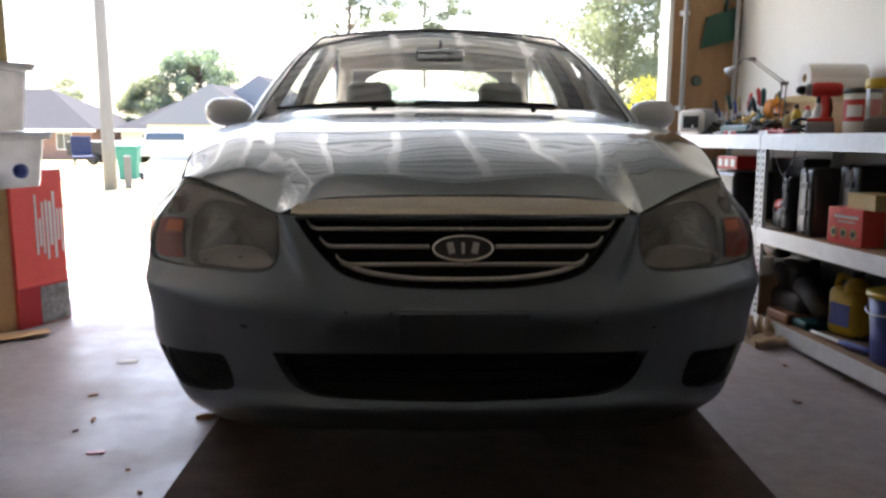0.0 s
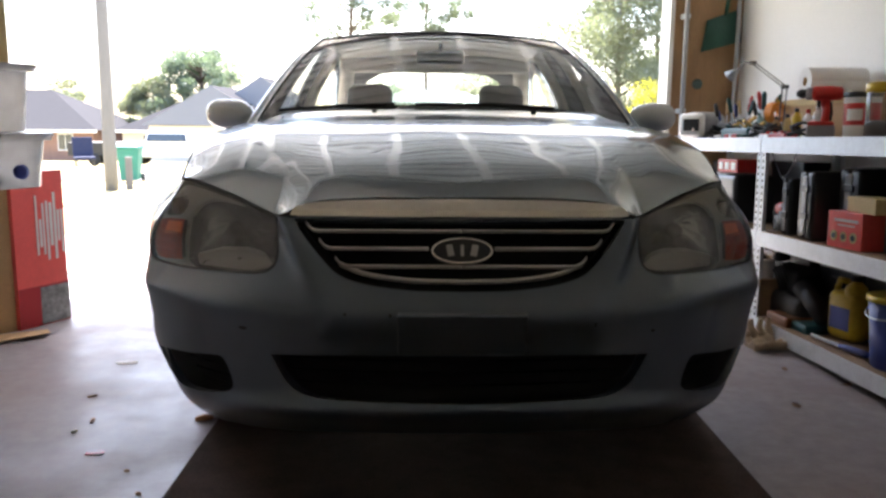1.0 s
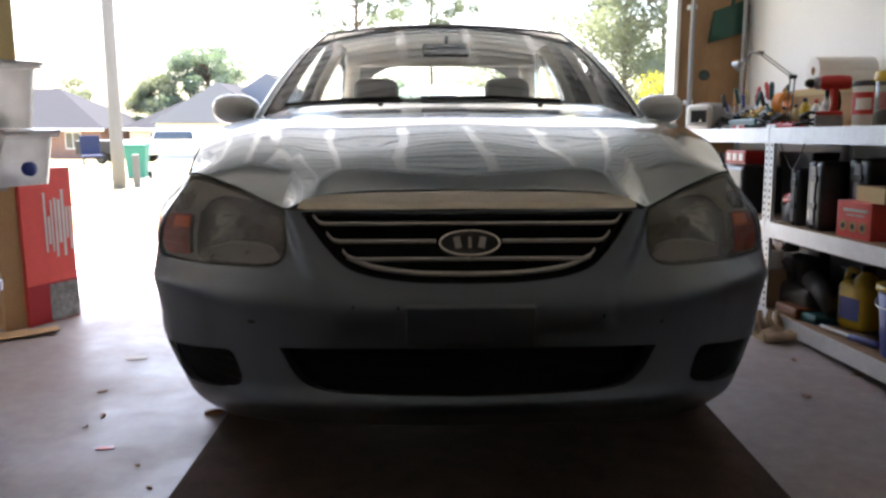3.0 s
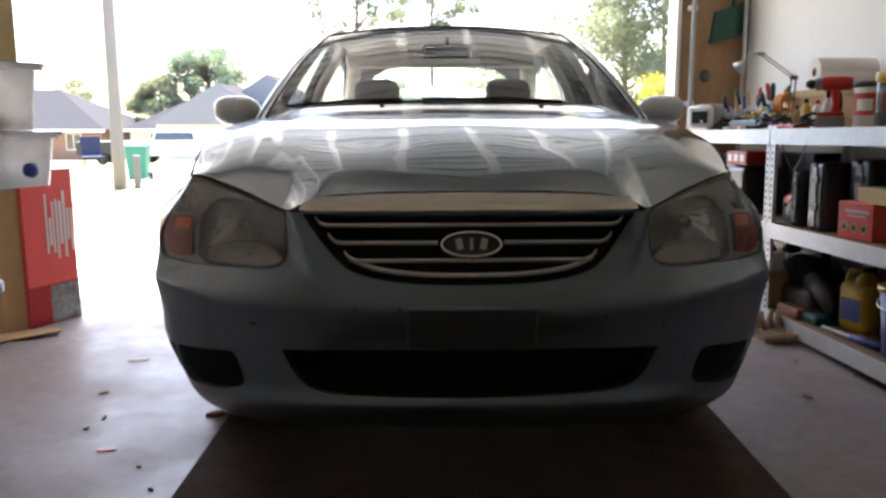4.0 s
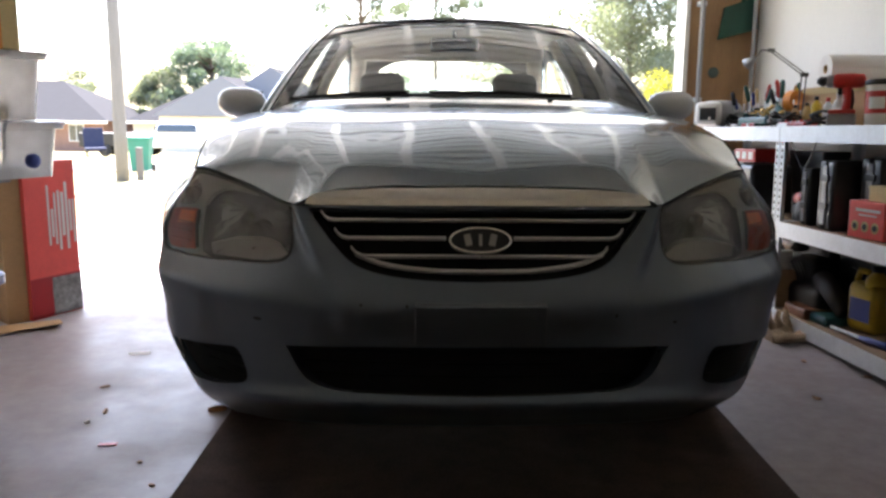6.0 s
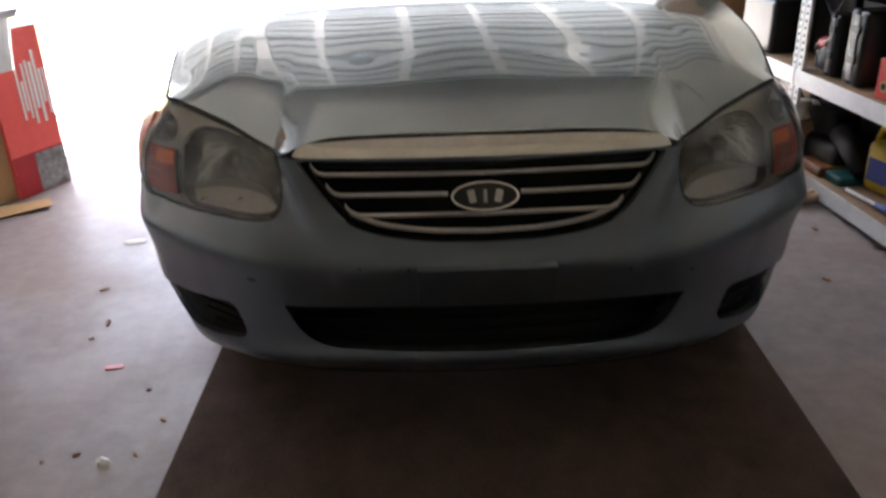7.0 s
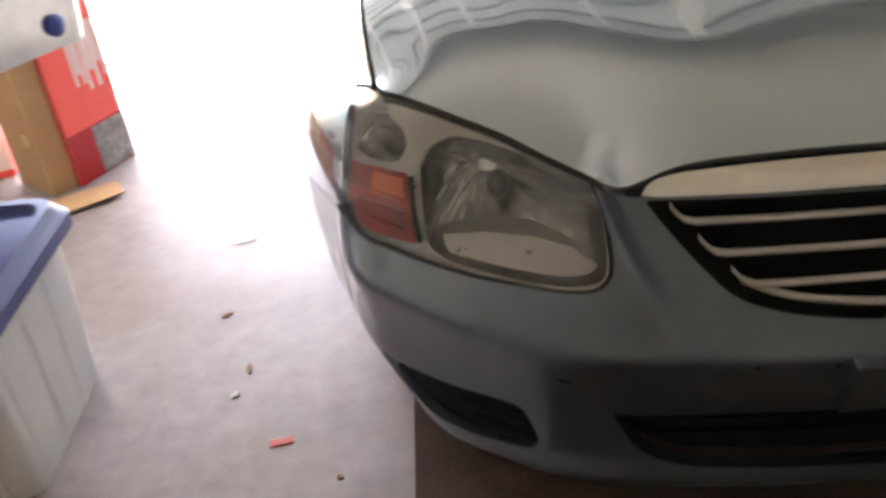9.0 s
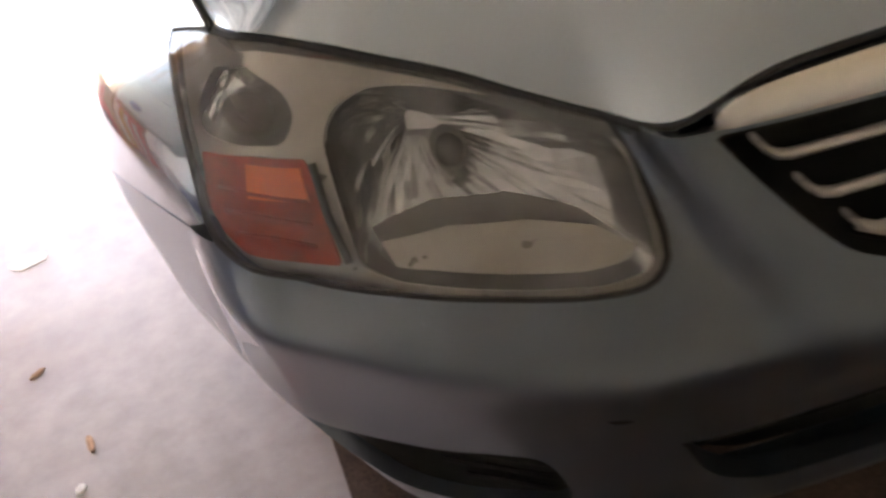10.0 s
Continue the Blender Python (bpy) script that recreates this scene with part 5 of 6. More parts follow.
dr = thing("cordless_drill", at(1.80, 1.575, Z2, 60) @ Matrix.Scale(0.92, 4), "red cordless drill standing on its grey battery", "drill")
part("battery", boxbm((0.075, 0.13, 0.062), (0, 0.01, 0), 0.01), GREY, dr, "grey battery pack")
part("foot", boxbm((0.07, 0.12, 0.02), (0, 0.01, 0.061), 0.008), RED, dr, smooth=True)
part("grip", rod([(0, -0.008, 0.07), (0, -0.012, 0.12), (0, -0.006, 0.19)], [0.022, 0.02, 0.024], 12), RED, dr, "red grip", smooth=True)
part("grip_pad", rod([(0, -0.026, 0.085), (0, -0.03, 0.12), (0, -0.024, 0.175)], [0.012, 0.013, 0.012], 10), BLACK, dr, "black rubber grip pad", smooth=True)
part("motor_housing", lathebm([(0.018, -0.085), (0.032, -0.075), (0.036, -0.03), (0.036, 0.04), (0.030, 0.055)], 20, pose(0, 0, 0.218, -90, 0, 0)), RED, dr, smooth=True)
part("clutch_ring", lathebm([(0.029, 0.054), (0.031, 0.058), (0.031, 0.08), (0.026, 0.084)], 20, pose(0, 0, 0.218, -90, 0, 0)), GREY, dr, smooth=True)
part("chuck", lathebm([(0.022, 0.083), (0.023, 0.11), (0.012, 0.128)], 18, pose(0, 0, 0.218, -90, 0, 0)), BLACK, dr, smooth=True)
part("trigger", boxbm((0.014, 0.02, 0.035), (0, 0.024, 0.15), 0.005), BLACK, dr)

tub = thing("plastic_tub", at(1.90, 1.44, Z2), "white plastic tub with red label and black lid", "tub")
part("tub_body", lathebm([(0.066, 0), (0.072, 0.005), (0.076, 0.18), (0.07, 0.18)], 28), WHITE, tub, smooth=True)
part("label", lathebm([(0.0735, 0.055), (0.0757, 0.15)], 28, None, False), RED, tub, "red paper label", smooth=True)
part("label_mark", panel(lambda u, v: (0.0765 * math.cos(3.3 + u), 0.0765 * math.sin(3.3 + u), 0.075 + 0.05 * v), [(0, 0), (0.9, 0), (0.9, 1), (0, 1)], [], 0.2), WHITE, tub, "white mark")
part("lid", lathebm([(0.078, 0.176), (0.08, 0.18), (0.08, 0.196), (0.074, 0.2)], 28), BLACK, tub, smooth=True)
tub2 = thing("white_mug", at(1.85, 1.70, Z2), "white mug beside the drill", "mug")
part("mug_body", lathebm([(0.032, 0), (0.036, 0.004), (0.037, 0.085), (0.033, 0.085), (0.032, 0.01)], 22), WHITE, tub2, smooth=True)
part("handle", rod([(-0.036, 0, 0.07), (-0.06, 0, 0.06), (-0.06, 0, 0.03), (-0.036, 0, 0.02)], 0.006, 8), WHITE, tub2, smooth=True)

jar = thing("storage_jar", at(1.83, 1.19, Z2), "clear plastic jar of screws with yellow lid", "jar")
part("jar_body", lathebm([(0.055, 0), (0.06, 0.005), (0.06, 0.18), (0.05, 0.195)], 26, None, False), CLEAR, jar, smooth=True)
part("contents", lathebm([(0.05, 0.004), (0.056, 0.01), (0.056, 0.06), (0.03, 0.07)], 22), GREY, jar, "grey screws", smooth=True)
part("lid", lathebm([(0.062, 0.185), (0.064, 0.19), (0.064, 0.215), (0.058, 0.222)], 26), YELLOW, jar, smooth=True)

# middle shelf
tc = thing("tool_case", at(1.86, 2.45, Z1, 0), "black moulded tool case with a red case on it", "tool case")
part("case_body", boxbm((0.30, 0.36, 0.26), (0, 0, 0), 0.02), BLACKGLOSS, tc)
part("paper_sheet", boxbm((0.26, 0.2, 0.006), (-0.02, 0.02, 0.262), 0.001), PAPER, tc, "white paper sheet")
rc = thing("red_case", at(1.82, 2.42, Z1 + 0.27), "red plastic bit case with pale windows", "case")
part("case_body", boxbm((0.18, 0.26, 0.075), (0, 0, 0), 0.008), RED, rc)
for k in range(3):
    part("window", boxbm((0.004, 0.05, 0.04), (-0.091, -0.08 + 0.08 * k, 0.018), 0.001), WHITE, rc, "pale window")


def slim_case(m, w, d, h, label):
    c = thing("power_tool_case", m, label, "tool case", "upright tool cases")
    part("half_shell", boxbm((d, w * 0.48, h), (0, -w * 0.25, 0), 0.018, None, 3), BLACKGLOSS, c, smooth=True)
    part("half_shell", boxbm((d, w * 0.48, h), (0, w * 0.25, 0), 0.018, None, 3), BLACKGLOSS, c, smooth=True)
    part("edge_band", boxbm((0.012, w * 0.3, h * 0.86), (-d / 2 - 0.001, 0, h * 0.07), 0.004), GREY, c, "grey edge band")
    for z in (0.3, 0.7):
        part("latch", boxbm((0.01, w * 0.5, 0.03), (-d / 2 - 0.004, 0, h * z), 0.003), BLACK, c)
    return c


slim_case(at(1.87, 1.725, Z1, 4), 0.085, 0.30, 0.27, "slim black upright power tool case with grey edge")
slim_case(at(1.89, 1.53, Z1, -3), 0.14, 0.34, 0.31, "larger black upright power tool case with grey edge")
slim_case(at(1.93, 1.33, Z1, 0), 0.16, 0.26, 0.33, "deep black upright tool case behind a red carton")
rb = thing("red_carton", at(1.80, 1.225, Z1, 5), "red printed cardboard carton with three round pictures", "carton")
part("carton_body", boxbm((0.15, 0.22, 0.155), (0, 0, 0), 0.003), REDCARD, rb)
for k in range(3):
    part("print_disc", lathebm([(0.022, 0), (0.022, 0.0015)], 18, pose(-0.0755, -0.06 + 0.062 * k, 0.05, 0, -90, 0)), CREAM, rb, "yellow print disc")
    part("print_dot", lathebm([(0.013, 0), (0.013, 0.0015)], 14, pose(-0.0772, -0.06 + 0.062 * k, 0.05, 0, -90, 0)), BLACK, rb)
part("print_bar", boxbm((0.0015, 0.15, 0.012), (-0.0758, -0.01, 0.112)), WHITE, rb, "white print bar")
part("print_bar", boxbm((0.0015, 0.11, 0.006), (-0.0758, -0.01, 0.095)), WHITE, rb)
cb = thing("cream_box", at(1.81, 1.14, Z1 + 0.155, -4), "cream cardboard box resting on the red carton", "box")
part("box_body", boxbm((0.13, 0.22, 0.06), (0, 0, 0), 0.003), CREAM, cb)
part("box_lid", boxbm((0.134, 0.224, 0.018), (0, 0, 0.046), 0.002), CREAM, cb)
gr = thing("angle_grinder", at(1.80, 1.86, Z1), "red and black angle grinder lying on its side", "grinder")
part("grinder_body", rod([(0, 0.06, 0.11), (0, 0.0, 0.115), (0, -0.05, 0.11)], [0.03, 0.034, 0.028], 14), RED, gr, smooth=True)
part("handle", rod([(0, 0.06, 0.11), (0.02, 0.13, 0.08)], [0.026, 0.022], 12), BLACK, gr, smooth=True)
part("guard", lathebm([(0.062, 0), (0.064, 0.02), (0.03, 0.03)], 24, pose(-0.01, -0.03, 0.066, 0, -80, 0)), DARKCLUTTER, gr, smooth=True)
part("stand_block", boxbm((0.09, 0.12, 0.08), (0.02, 0.02, 0), 0.01), DARKCLUTTER, gr)
for y, lab in ((0.93, "grey metal tool box behind clutter"), (0.5, "dull grey metal tool box on the shelf")):
    gb = thing("tool_box", at(1.92, y, Z1), lab, "tool box")
    part("box_body", boxbm((0.22, 0.3, 0.17), (0, 0, 0), 0.01), GREY, gb)
    part("lid", boxbm((0.225, 0.305, 0.05), (0, 0, 0.171), 0.014), DARKCLUTTER, gb)
    part("handle", rod([(0, -0.08, 0.22), (0, -0.07, 0.245), (0, 0.07, 0.245), (0, 0.08, 0.22)], 0.008, 8), BLACK, gb)
hang = thing("hanging_cord", at(1.70, 1.72, 0.905), "thin black cord hanging from the shelf edge", "cord")
part("cord", rod([tuple(p) for p in smooth_line([(0.0, 0.12, 0.01), (0.004, 0.06, -0.07), (0.004, 0.0, -0.115), (0.004, -0.06, -0.07), (0.0, -0.12, 0.01)], step=0.02)], 0.0025, 6), BLACK, hang)

# bottom shelf
bucket = thing("bucket", at(1.83, 0.93, Z0), "blue plastic bucket with yellow rim on the bottom shelf", "bucket")
part("bucket_body", lathebm([(0.105, 0), (0.112, 0.006), (0.135, 0.27), (0.131, 0.27), (0.108, 0.012)], 32), BLUE, bucket, smooth=True)
part("rim", lathebm([(0.133, 0.262), (0.143, 0.264), (0.143, 0.284), (0.131, 0.284)], 32), YELLOW, bucket, "yellow rim", smooth=True)
part("bail", rod([(0.0 + 0.14 * math.cos(a), 0.145 * math.sin(a), 0.25 - 0.05 * abs(math.cos(a))) for a in lin(1.6, 4.7, 14)], 0.003, 6), GALV, bucket, smooth=True)
jug = thing("jug", at(1.88, 1.385, Z0, 10), "yellow plastic oil jug with moulded handle", "jug")
part("jug_body", boxbm((0.11, 0.18, 0.22), (0, 0, 0), 0.035, None, 3), YELLOW, jug, smooth=True)
part("shoulder", lathebm([(0.05, 0.2), (0.045, 0.24), (0.022, 0.265), (0.022, 0.275)], 18, pose(0, -0.03, 0)), YELLOW, jug, smooth=True)
part("cap", lathebm([(0.025, 0.27), (0.025, 0.295), (0.02, 0.297)], 16, pose(0, -0.03, 0)), BLACK, jug, smooth=True)
part("handle", rod([(0, 0.02, 0.26), (0, 0.07, 0.262), (0, 0.085, 0.22), (0, 0.08, 0.18)], 0.014, 10), YELLOW, jug, smooth=True)
part("label", boxbm((0.002, 0.12, 0.1), (-0.056, 0, 0.05)), BLUE, jug, "dark blue label")
stick = thing("brush", at(1.74, 1.2, Z0 + 0.016, 12), "blue-handled scraper lying on the bottom shelf", "brush")
part("shaft", rod([(0.02, 0.2, 0.004), (0.0, 0.0, 0.002)], 0.008, 8), GALV, stick)
part("handle", rod([(0.0, 0.01, 0.002), (-0.006, -0.05, 0.004), (-0.014, -0.15, 0.006), (-0.016, -0.165, 0.006)], [0.010, 0.014, 0.015, 0.008], 10), BLUE, stick, smooth=True)
bowl_t = thing("steel_bowl", at(1.86, 2.02, Z0 + 0.262, 0), "polished steel bowl on a heap of gear", "bowl")
part("bowl", lathebm([(0.03, 0), (0.06, 0.01), (0.085, 0.06), (0.088, 0.065), (0.083, 0.062), (0.055, 0.014)], 26), CHROME, bowl_t, smooth=True)
gear = thing("power_tool", at(1.87, 1.82, Z0), "heap of black power tool with coiled cable", "power tool")
part("tool_body", boxbm((0.22, 0.42, 0.14), (0, 0, 0), 0.04, None, 3), DARKCLUTTER, gear, smooth=True)
part("tool_top", boxbm((0.16, 0.30, 0.12), (0.02, 0.08, 0.135), 0.03, None, 3), DARKCLUTTER, gear, smooth=True)
part("tool_nose", rod([(-0.03, -0.1, 0.17), (-0.05, -0.24, 0.13), (-0.06, -0.34, 0.06)], [0.05, 0.045, 0.03], 12), DARKCLUTTER, gear, smooth=True)
for k in range(5):
    c = [(-0.09 + 0.012 * k + 0.01 * math.sin(2 * a), 0.12 + (0.10 + 0.008 * k) * math.cos(a), 0.165 + (0.075 + 0.006 * k) * math.sin(a)) for a in lin(0, 6.0, 26)]
    part("cable", rod(c, 0.006, 6), BLACK, gear, smooth=True)
cup = thing("white_cup", at(1.75, 1.93, Z0 + 0.19), "white enamel cup wedged among tools", "cup")
part("cup_body", lathebm([(0.03, 0), (0.038, 0.004), (0.04, 0.09), (0.036, 0.09)], 20), WHITE, cup, smooth=True)
part("handle", rod([(-0.04, 0, 0.075), (-0.065, 0, 0.06), (-0.06, 0, 0.025), (-0.038, 0, 0.02)], 0.006, 8), WHITE, cup, smooth=True)
cupb = thing("wooden_block", at(1.75, 1.93, Z0), "dark wooden block under a cup", "block")
part("block", boxbm((0.1, 0.1, 0.19), (0, 0, 0), 0.006), BOARD, cupb)
ob2 = thing("storage_bin", at(1.78, 1.62, Z0), "dark orange parts bin with teal lid", "bin")
part("bin_body", boxbm((0.16, 0.2, 0.05), (0, 0.08, 0), 0.01), mat("brown_plastic", (0.2, 0.07, 0.02), 0.5, 0, 0.2, 12), ob2)
part("bin_lid", boxbm((0.15, 0.14, 0.04), (0.02, -0.08, 0.0), 0.012), TEAL, ob2)

# dark crates along the back of the lower shelves
def crate_box(y, z, w, h, material, label):
    c = thing("storage_crate", at(2.0, y, z), label, "crate", "crates at the back of the shelves")
    part("crate_body", loft([rounded_ring(0.12, w - 0.03, 0, 0.012, 3), rounded_ring(0.14, w, h - 0.03, 0.014, 3), rounded_ring(0.146, w + 0.006, h - 0.03, 0.014, 3), rounded_ring(0.146, w + 0.006, h, 0.014, 3), rounded_ring(0.125, w - 0.015, h, 0.012, 3)], True, True), material, c)
    part("grip", boxbm((0.012, 0.11, 0.03), (-0.069, 0, h * 0.66), 0.005), BLACK, c)
    return c


for y, w, h, mt, lab in ((0.98, 0.34, 0.28, DARKCLUTTER, "grimy black plastic crate at the back of a shelf"), (1.36, 0.36, 0.33, BLACKGLOSS, "glossy black plastic crate at the back of a shelf"), (1.73, 0.30, 0.30, DARKCLUTTER, "grimy black plastic crate behind the tool cases"), (2.13, 0.36, 0.34, BLACKGLOSS, "glossy black crate behind a shelf post"), (2.90, 0.40, 0.32, DARKCLUTTER, "grimy black crate at the shelf's end")):
    crate_box(y, Z1, w, h, mt, lab)
for y, w, h, mt, lab in ((1.22, 0.30, 0.30, DARKCLUTTER, "grimy black crate behind the yellow jug"), (1.58, 0.34, 0.33, BLACKGLOSS, "glossy black crate behind the parts bin"), (2.06, 0.46, 0.34, DARKCLUTTER, "wide grimy black crate behind the gear"), (2.62, 0.5, 0.32, BLACKGLOSS, "wide glossy black crate on the bottom shelf")):
    crate_box(y, Z0, w, h, mt, lab)

# ---- carpet under the car ----
bm = boxbm((1.715, 5.6, 0.008), (0.035, 0.5, 0), 0.003)
tagged(part("carpet", bm, CARPET), "worn brown carpet strip laid under the car", "carpet")

# ---- stack of boxes and totes ----
TOTE = mat("white_tote_plastic", (0.66, 0.66, 0.64), 0.42, 0, 0.07, 5, 90, 0.02, (0.4, 0.39, 0.37), 0.3)
LIDBLUE = mat("slate_blue_lid_plastic", (0.045, 0.058, 0.2), 0.35, 0, 0.1, 6, 90, 0.02, (0.06, 0.05, 0.13), 0.5)


tote = thing("storage_tote", pose(-1.918, 0.545, 0, 0, 0, 1) @ Matrix.Diagonal((1, 1.05, 1.075, 1)), "white ribbed storage tote with slate blue lid on the floor", "storage tote")
part("tote_body", loft([rounded_ring(0.50, 0.40, 0, 0.04), rounded_ring(0.51, 0.43, 0.02, 0.04), rounded_ring(0.545, 0.51, 0.40, 0.045), rounded_ring(0.57, 0.535, 0.405, 0.045), rounded_ring(0.57, 0.535, 0.425, 0.045)], True, False), TOTE, tote, smooth=False)
for sx in (1, -1):
    for y in (-0.13, 0.0, 0.13):
        part("rib", loft([[(sx * (0.254 + o), y * 0.85 + e * (0.045 if o == 0 else 0.036), 0.03) for o, e in ((0, -1), (0.0025, -1), (0.0025, 1), (0, 1))], [(sx * (0.270 + o), y + e * (0.05 if o == 0 else 0.04), 0.37) for o, e in ((0, -1), (0.0025, -1), (0.0025, 1), (0, 1))]]), TOTE, tote)
for sy in (1, -1):
    for x in (-0.16, 0.0, 0.16):
        part("rib", boxbm((0.09, 0.02, 0.34), (0, 0, 0), 0.006, pose(x, sy * 0.222, 0.03, -sy * 6.5, 0, 0)), TOTE, tote)
lid = part("lid", loft([rounded_ring(0.59, 0.555, 0.40, 0.05), rounded_ring(0.61, 0.575, 0.405, 0.05), rounded_ring(0.61, 0.575, 0.435, 0.05), rounded_ring(0.58, 0.545, 0.452, 0.05), rounded_ring(0.56, 0.525, 0.470, 0.05), rounded_ring(0.52, 0.485, 0.470, 0.05), rounded_ring(0.50, 0.465, 0.455, 0.05)], False, True), LIDBLUE, tote, "slate blue lid", smooth=False)
for sy in (1, -1):
    part("latch_handle", boxbm((0.14, 0.035, 0.03), (0.0, sy * 0.268, 0.452), 0.01), BLACK, lid, "black latch handle")

# tall cardboard carton, flap on the floor
cc = thing("cardboard_box", pose(-2.19, 1.84, 0, 0, 0, -40), "tall open brown cardboard box beside a red carton", "cardboard box")
for sz, p in (((0.245, 0.006, 0.775), (-0.1255, 0.0, 0)), ((0.006, 0.10, 0.775), (0.0, 0.047, 0)), ((0.245, 0.006, 0.775), (-0.1255, 0.094, 0)), ((0.006, 0.10, 0.775), (-0.251, 0.047, 0))):
    part("side", boxbm(sz, p), CARD, cc)
part("bottom", boxbm((0.24, 0.08, 0.006), (-0.125, 0.047, 0.002)), CARD, cc)
part("top_flap", boxbm((0.24, 0.08, 0.005), (-0.125, 0.047, 0.772)), CARD, cc)
part("tape_strip", boxbm((0.03, 0.002, 0.3), (-0.19, -0.0045, 0.42)), CREAM, cc, "strip of packing tape")
part("print_mark", lathebm([(0.026, 0), (0.026, 0.002)], 16, pose(-0.07, -0.0035, 0.22, 90, 0, 0)), CREAM, cc, "pale round print mark")
fl = thing("cardboard_flap", pose(-2.07, 1.775, 0.004, 0, 0, 30), "loose cardboard flap lying on the concrete", "cardboard")
part("sheet", panel(lambda u, v: ((u - 0.5) * 0.30, (v - 0.5) * 0.16, 0.003 + 0.02 * (1 - v) * u), UNIT, [], 0.1, None, 0.004, lambda u, v: (0, 0, -1)), CARD, fl)

# red printed carton
rcx = math.degrees(math.atan2(0.265, 0.13))
rx = thing("red_box", pose(-2.105, 1.905, 0, 0, 0, rcx), "tall red printed box with white lettering marks and a grey picture", "box")
part("box_body", boxbm((0.295, 0.15, 0.78), (0.1475, 0.075, 0), 0.003), REDCARD, rx)
part("lower_band", boxbm((0.293, 0.002, 0.20), (0.1475, -0.0012, 0.004)), mat("deep_red_card", (0.4, 0.012, 0.018), 0.5, 0, 0.08, 8), rx, "deep red lower band")
part("picture", boxbm((0.17, 0.003, 0.19), (0.208, -0.0022, 0.006)), mat("grey_printed_picture", (0.24, 0.24, 0.235), 0.5, 0, 0.8, 9, 30), rx, "grey printed picture")
for k, (x, z, h, w) in enumerate(((0.13, 0.36, 0.30, 0.010), (0.15, 0.40, 0.14, 0.012), (0.168, 0.36, 0.26, 0.010), (0.19, 0.33, 0.30, 0.012), (0.212, 0.40, 0.22, 0.016), (0.235, 0.33, 0.34, 0.014), (0.255, 0.42, 0.16, 0.012), (0.275, 0.36, 0.22, 0.010))):
    part("print_bar", boxbm((w, 0.002, h), (x, -0.0013, z)), WHITE, rx, "white print bar")
# second red, white and yellow carton farther in
r2 = thing("printed_box", pose(-2.80, 1.91, 0, 0, 0, 24), "tall red, white and yellow printed box", "box")
part("box_body", boxbm((0.40, 0.26, 0.70), (0.20, 0.13, 0), 0.003), REDCARD, r2)
for k, (x, w, mt) in enumerate(((0.10, 0.05, WHITE), (0.20, 0.05, WHITE), (0.265, 0.06, YELLOW), (0.35, 0.09, PAPER))):
    part("print_panel", boxbm((w, 0.002, 0.60 + 0.02 * k), (x, -0.0013, 0.03)), mt, r2, "pale print panel")


def clear_tote(m, w, d, h, label, fill):
    t = thing("clear_tote", m, label, "storage tote", "stacked clear totes")
    part("tote_body", loft([rounded_ring(w - 0.06, d - 0.06, 0, 0.04), rounded_ring(w - 0.02, d - 0.02, h - 0.03, 0.05), rounded_ring(w + 0.02, d + 0.02, h - 0.028, 0.05), rounded_ring(w + 0.02, d + 0.02, h - 0.012, 0.05)], True, False), MILKY, t, smooth=False)
    part("lid", loft([rounded_ring(w + 0.03, d + 0.03, h - 0.014, 0.05), rounded_ring(w + 0.03, d + 0.03, h, 0.05), rounded_ring(w - 0.04, d - 0.04, h + 0.004, 0.05)]), MILKY, t, "milky plastic lid")
    for x, y, sx, sy, sz, mt in fill:
        part("packed_item", boxbm((sx, sy, sz), (x, y, 0.006), 0.02), mt, t)
    return t


# folding table that carries the totes; its edge stays back under them
table = thing("folding_table", pose(-2.04, 1.03, 0, 0, 0, 62), "plain grey folding table under the clear totes", "table")
part("tabletop", boxbm((0.54, 0.96, 0.025), (0, 0.32, 0.752), 0.006), GREY, table)
for x in (-0.22, 0.22):
    part("leg", rod([(x, 0.74, 0.752), (x, 0.78, 0)], 0.014, 8), GALV, table)
    part("leg", rod([(x, 0.46, 0.752), (x, 0.50, 0)], 0.014, 8), GALV, table)
c1 = clear_tote(pose(-1.913, 0.997, 0.778, 0, 0, 62), 0.72, 0.42, 0.21, "milky clear tote with dark blue latches on a table", [(-0.1, 0.05, 0.25, 0.2, 0.05, WHITE), (0.16, -0.05, 0.16, 0.16, 0.04, PAPER), (-0.2, -0.12, 0.12, 0.08, 0.12, TEAL)])
for x, y in ((0.215, -0.205), (-0.28, -0.205)):
    part("latch", lathebm([(0.012, -0.012), (0.026, -0.010), (0.028, 0.010), (0.012, 0.014)], 16, pose(x, y, 0.065, 90, 0, 0)), BLUE, c1, "dark blue latch", smooth=True)
part("sticker", boxbm((0.07, 0.002, 0.08), (-0.075, -0.208, 0.045)), mat("cyan_sticker", (0.02, 0.3, 0.42), 0.5), c1, "cyan sticker")
clear_tote(pose(-1.935, 0.985, 0.994, 0, 0, 61), 0.68, 0.42, 0.25, "milky clear tote stacked on another tote", [(0.12, -0.05, 0.22, 0.2, 0.05, WHITE), (-0.14, 0.05, 0.24, 0.2, 0.08, CREAM), (0.1, -0.12, 0.2, 0.06, 0.06, CARD)])
tb = thing("cardboard_box", pose(-1.90, 1.02, 1.250, 0, 0, 66), "small orange-brown cardboard box on top of the totes", "cardboard box")
part("box_body", boxbm((0.40, 0.34, 0.26), (0, 0, 0), 0.004), CREAM, tb)
part("tape_strip", boxbm((0.05, 0.342, 0.262), (0.1, 0, 0)), ORANGE, tb, "orange tape strip")

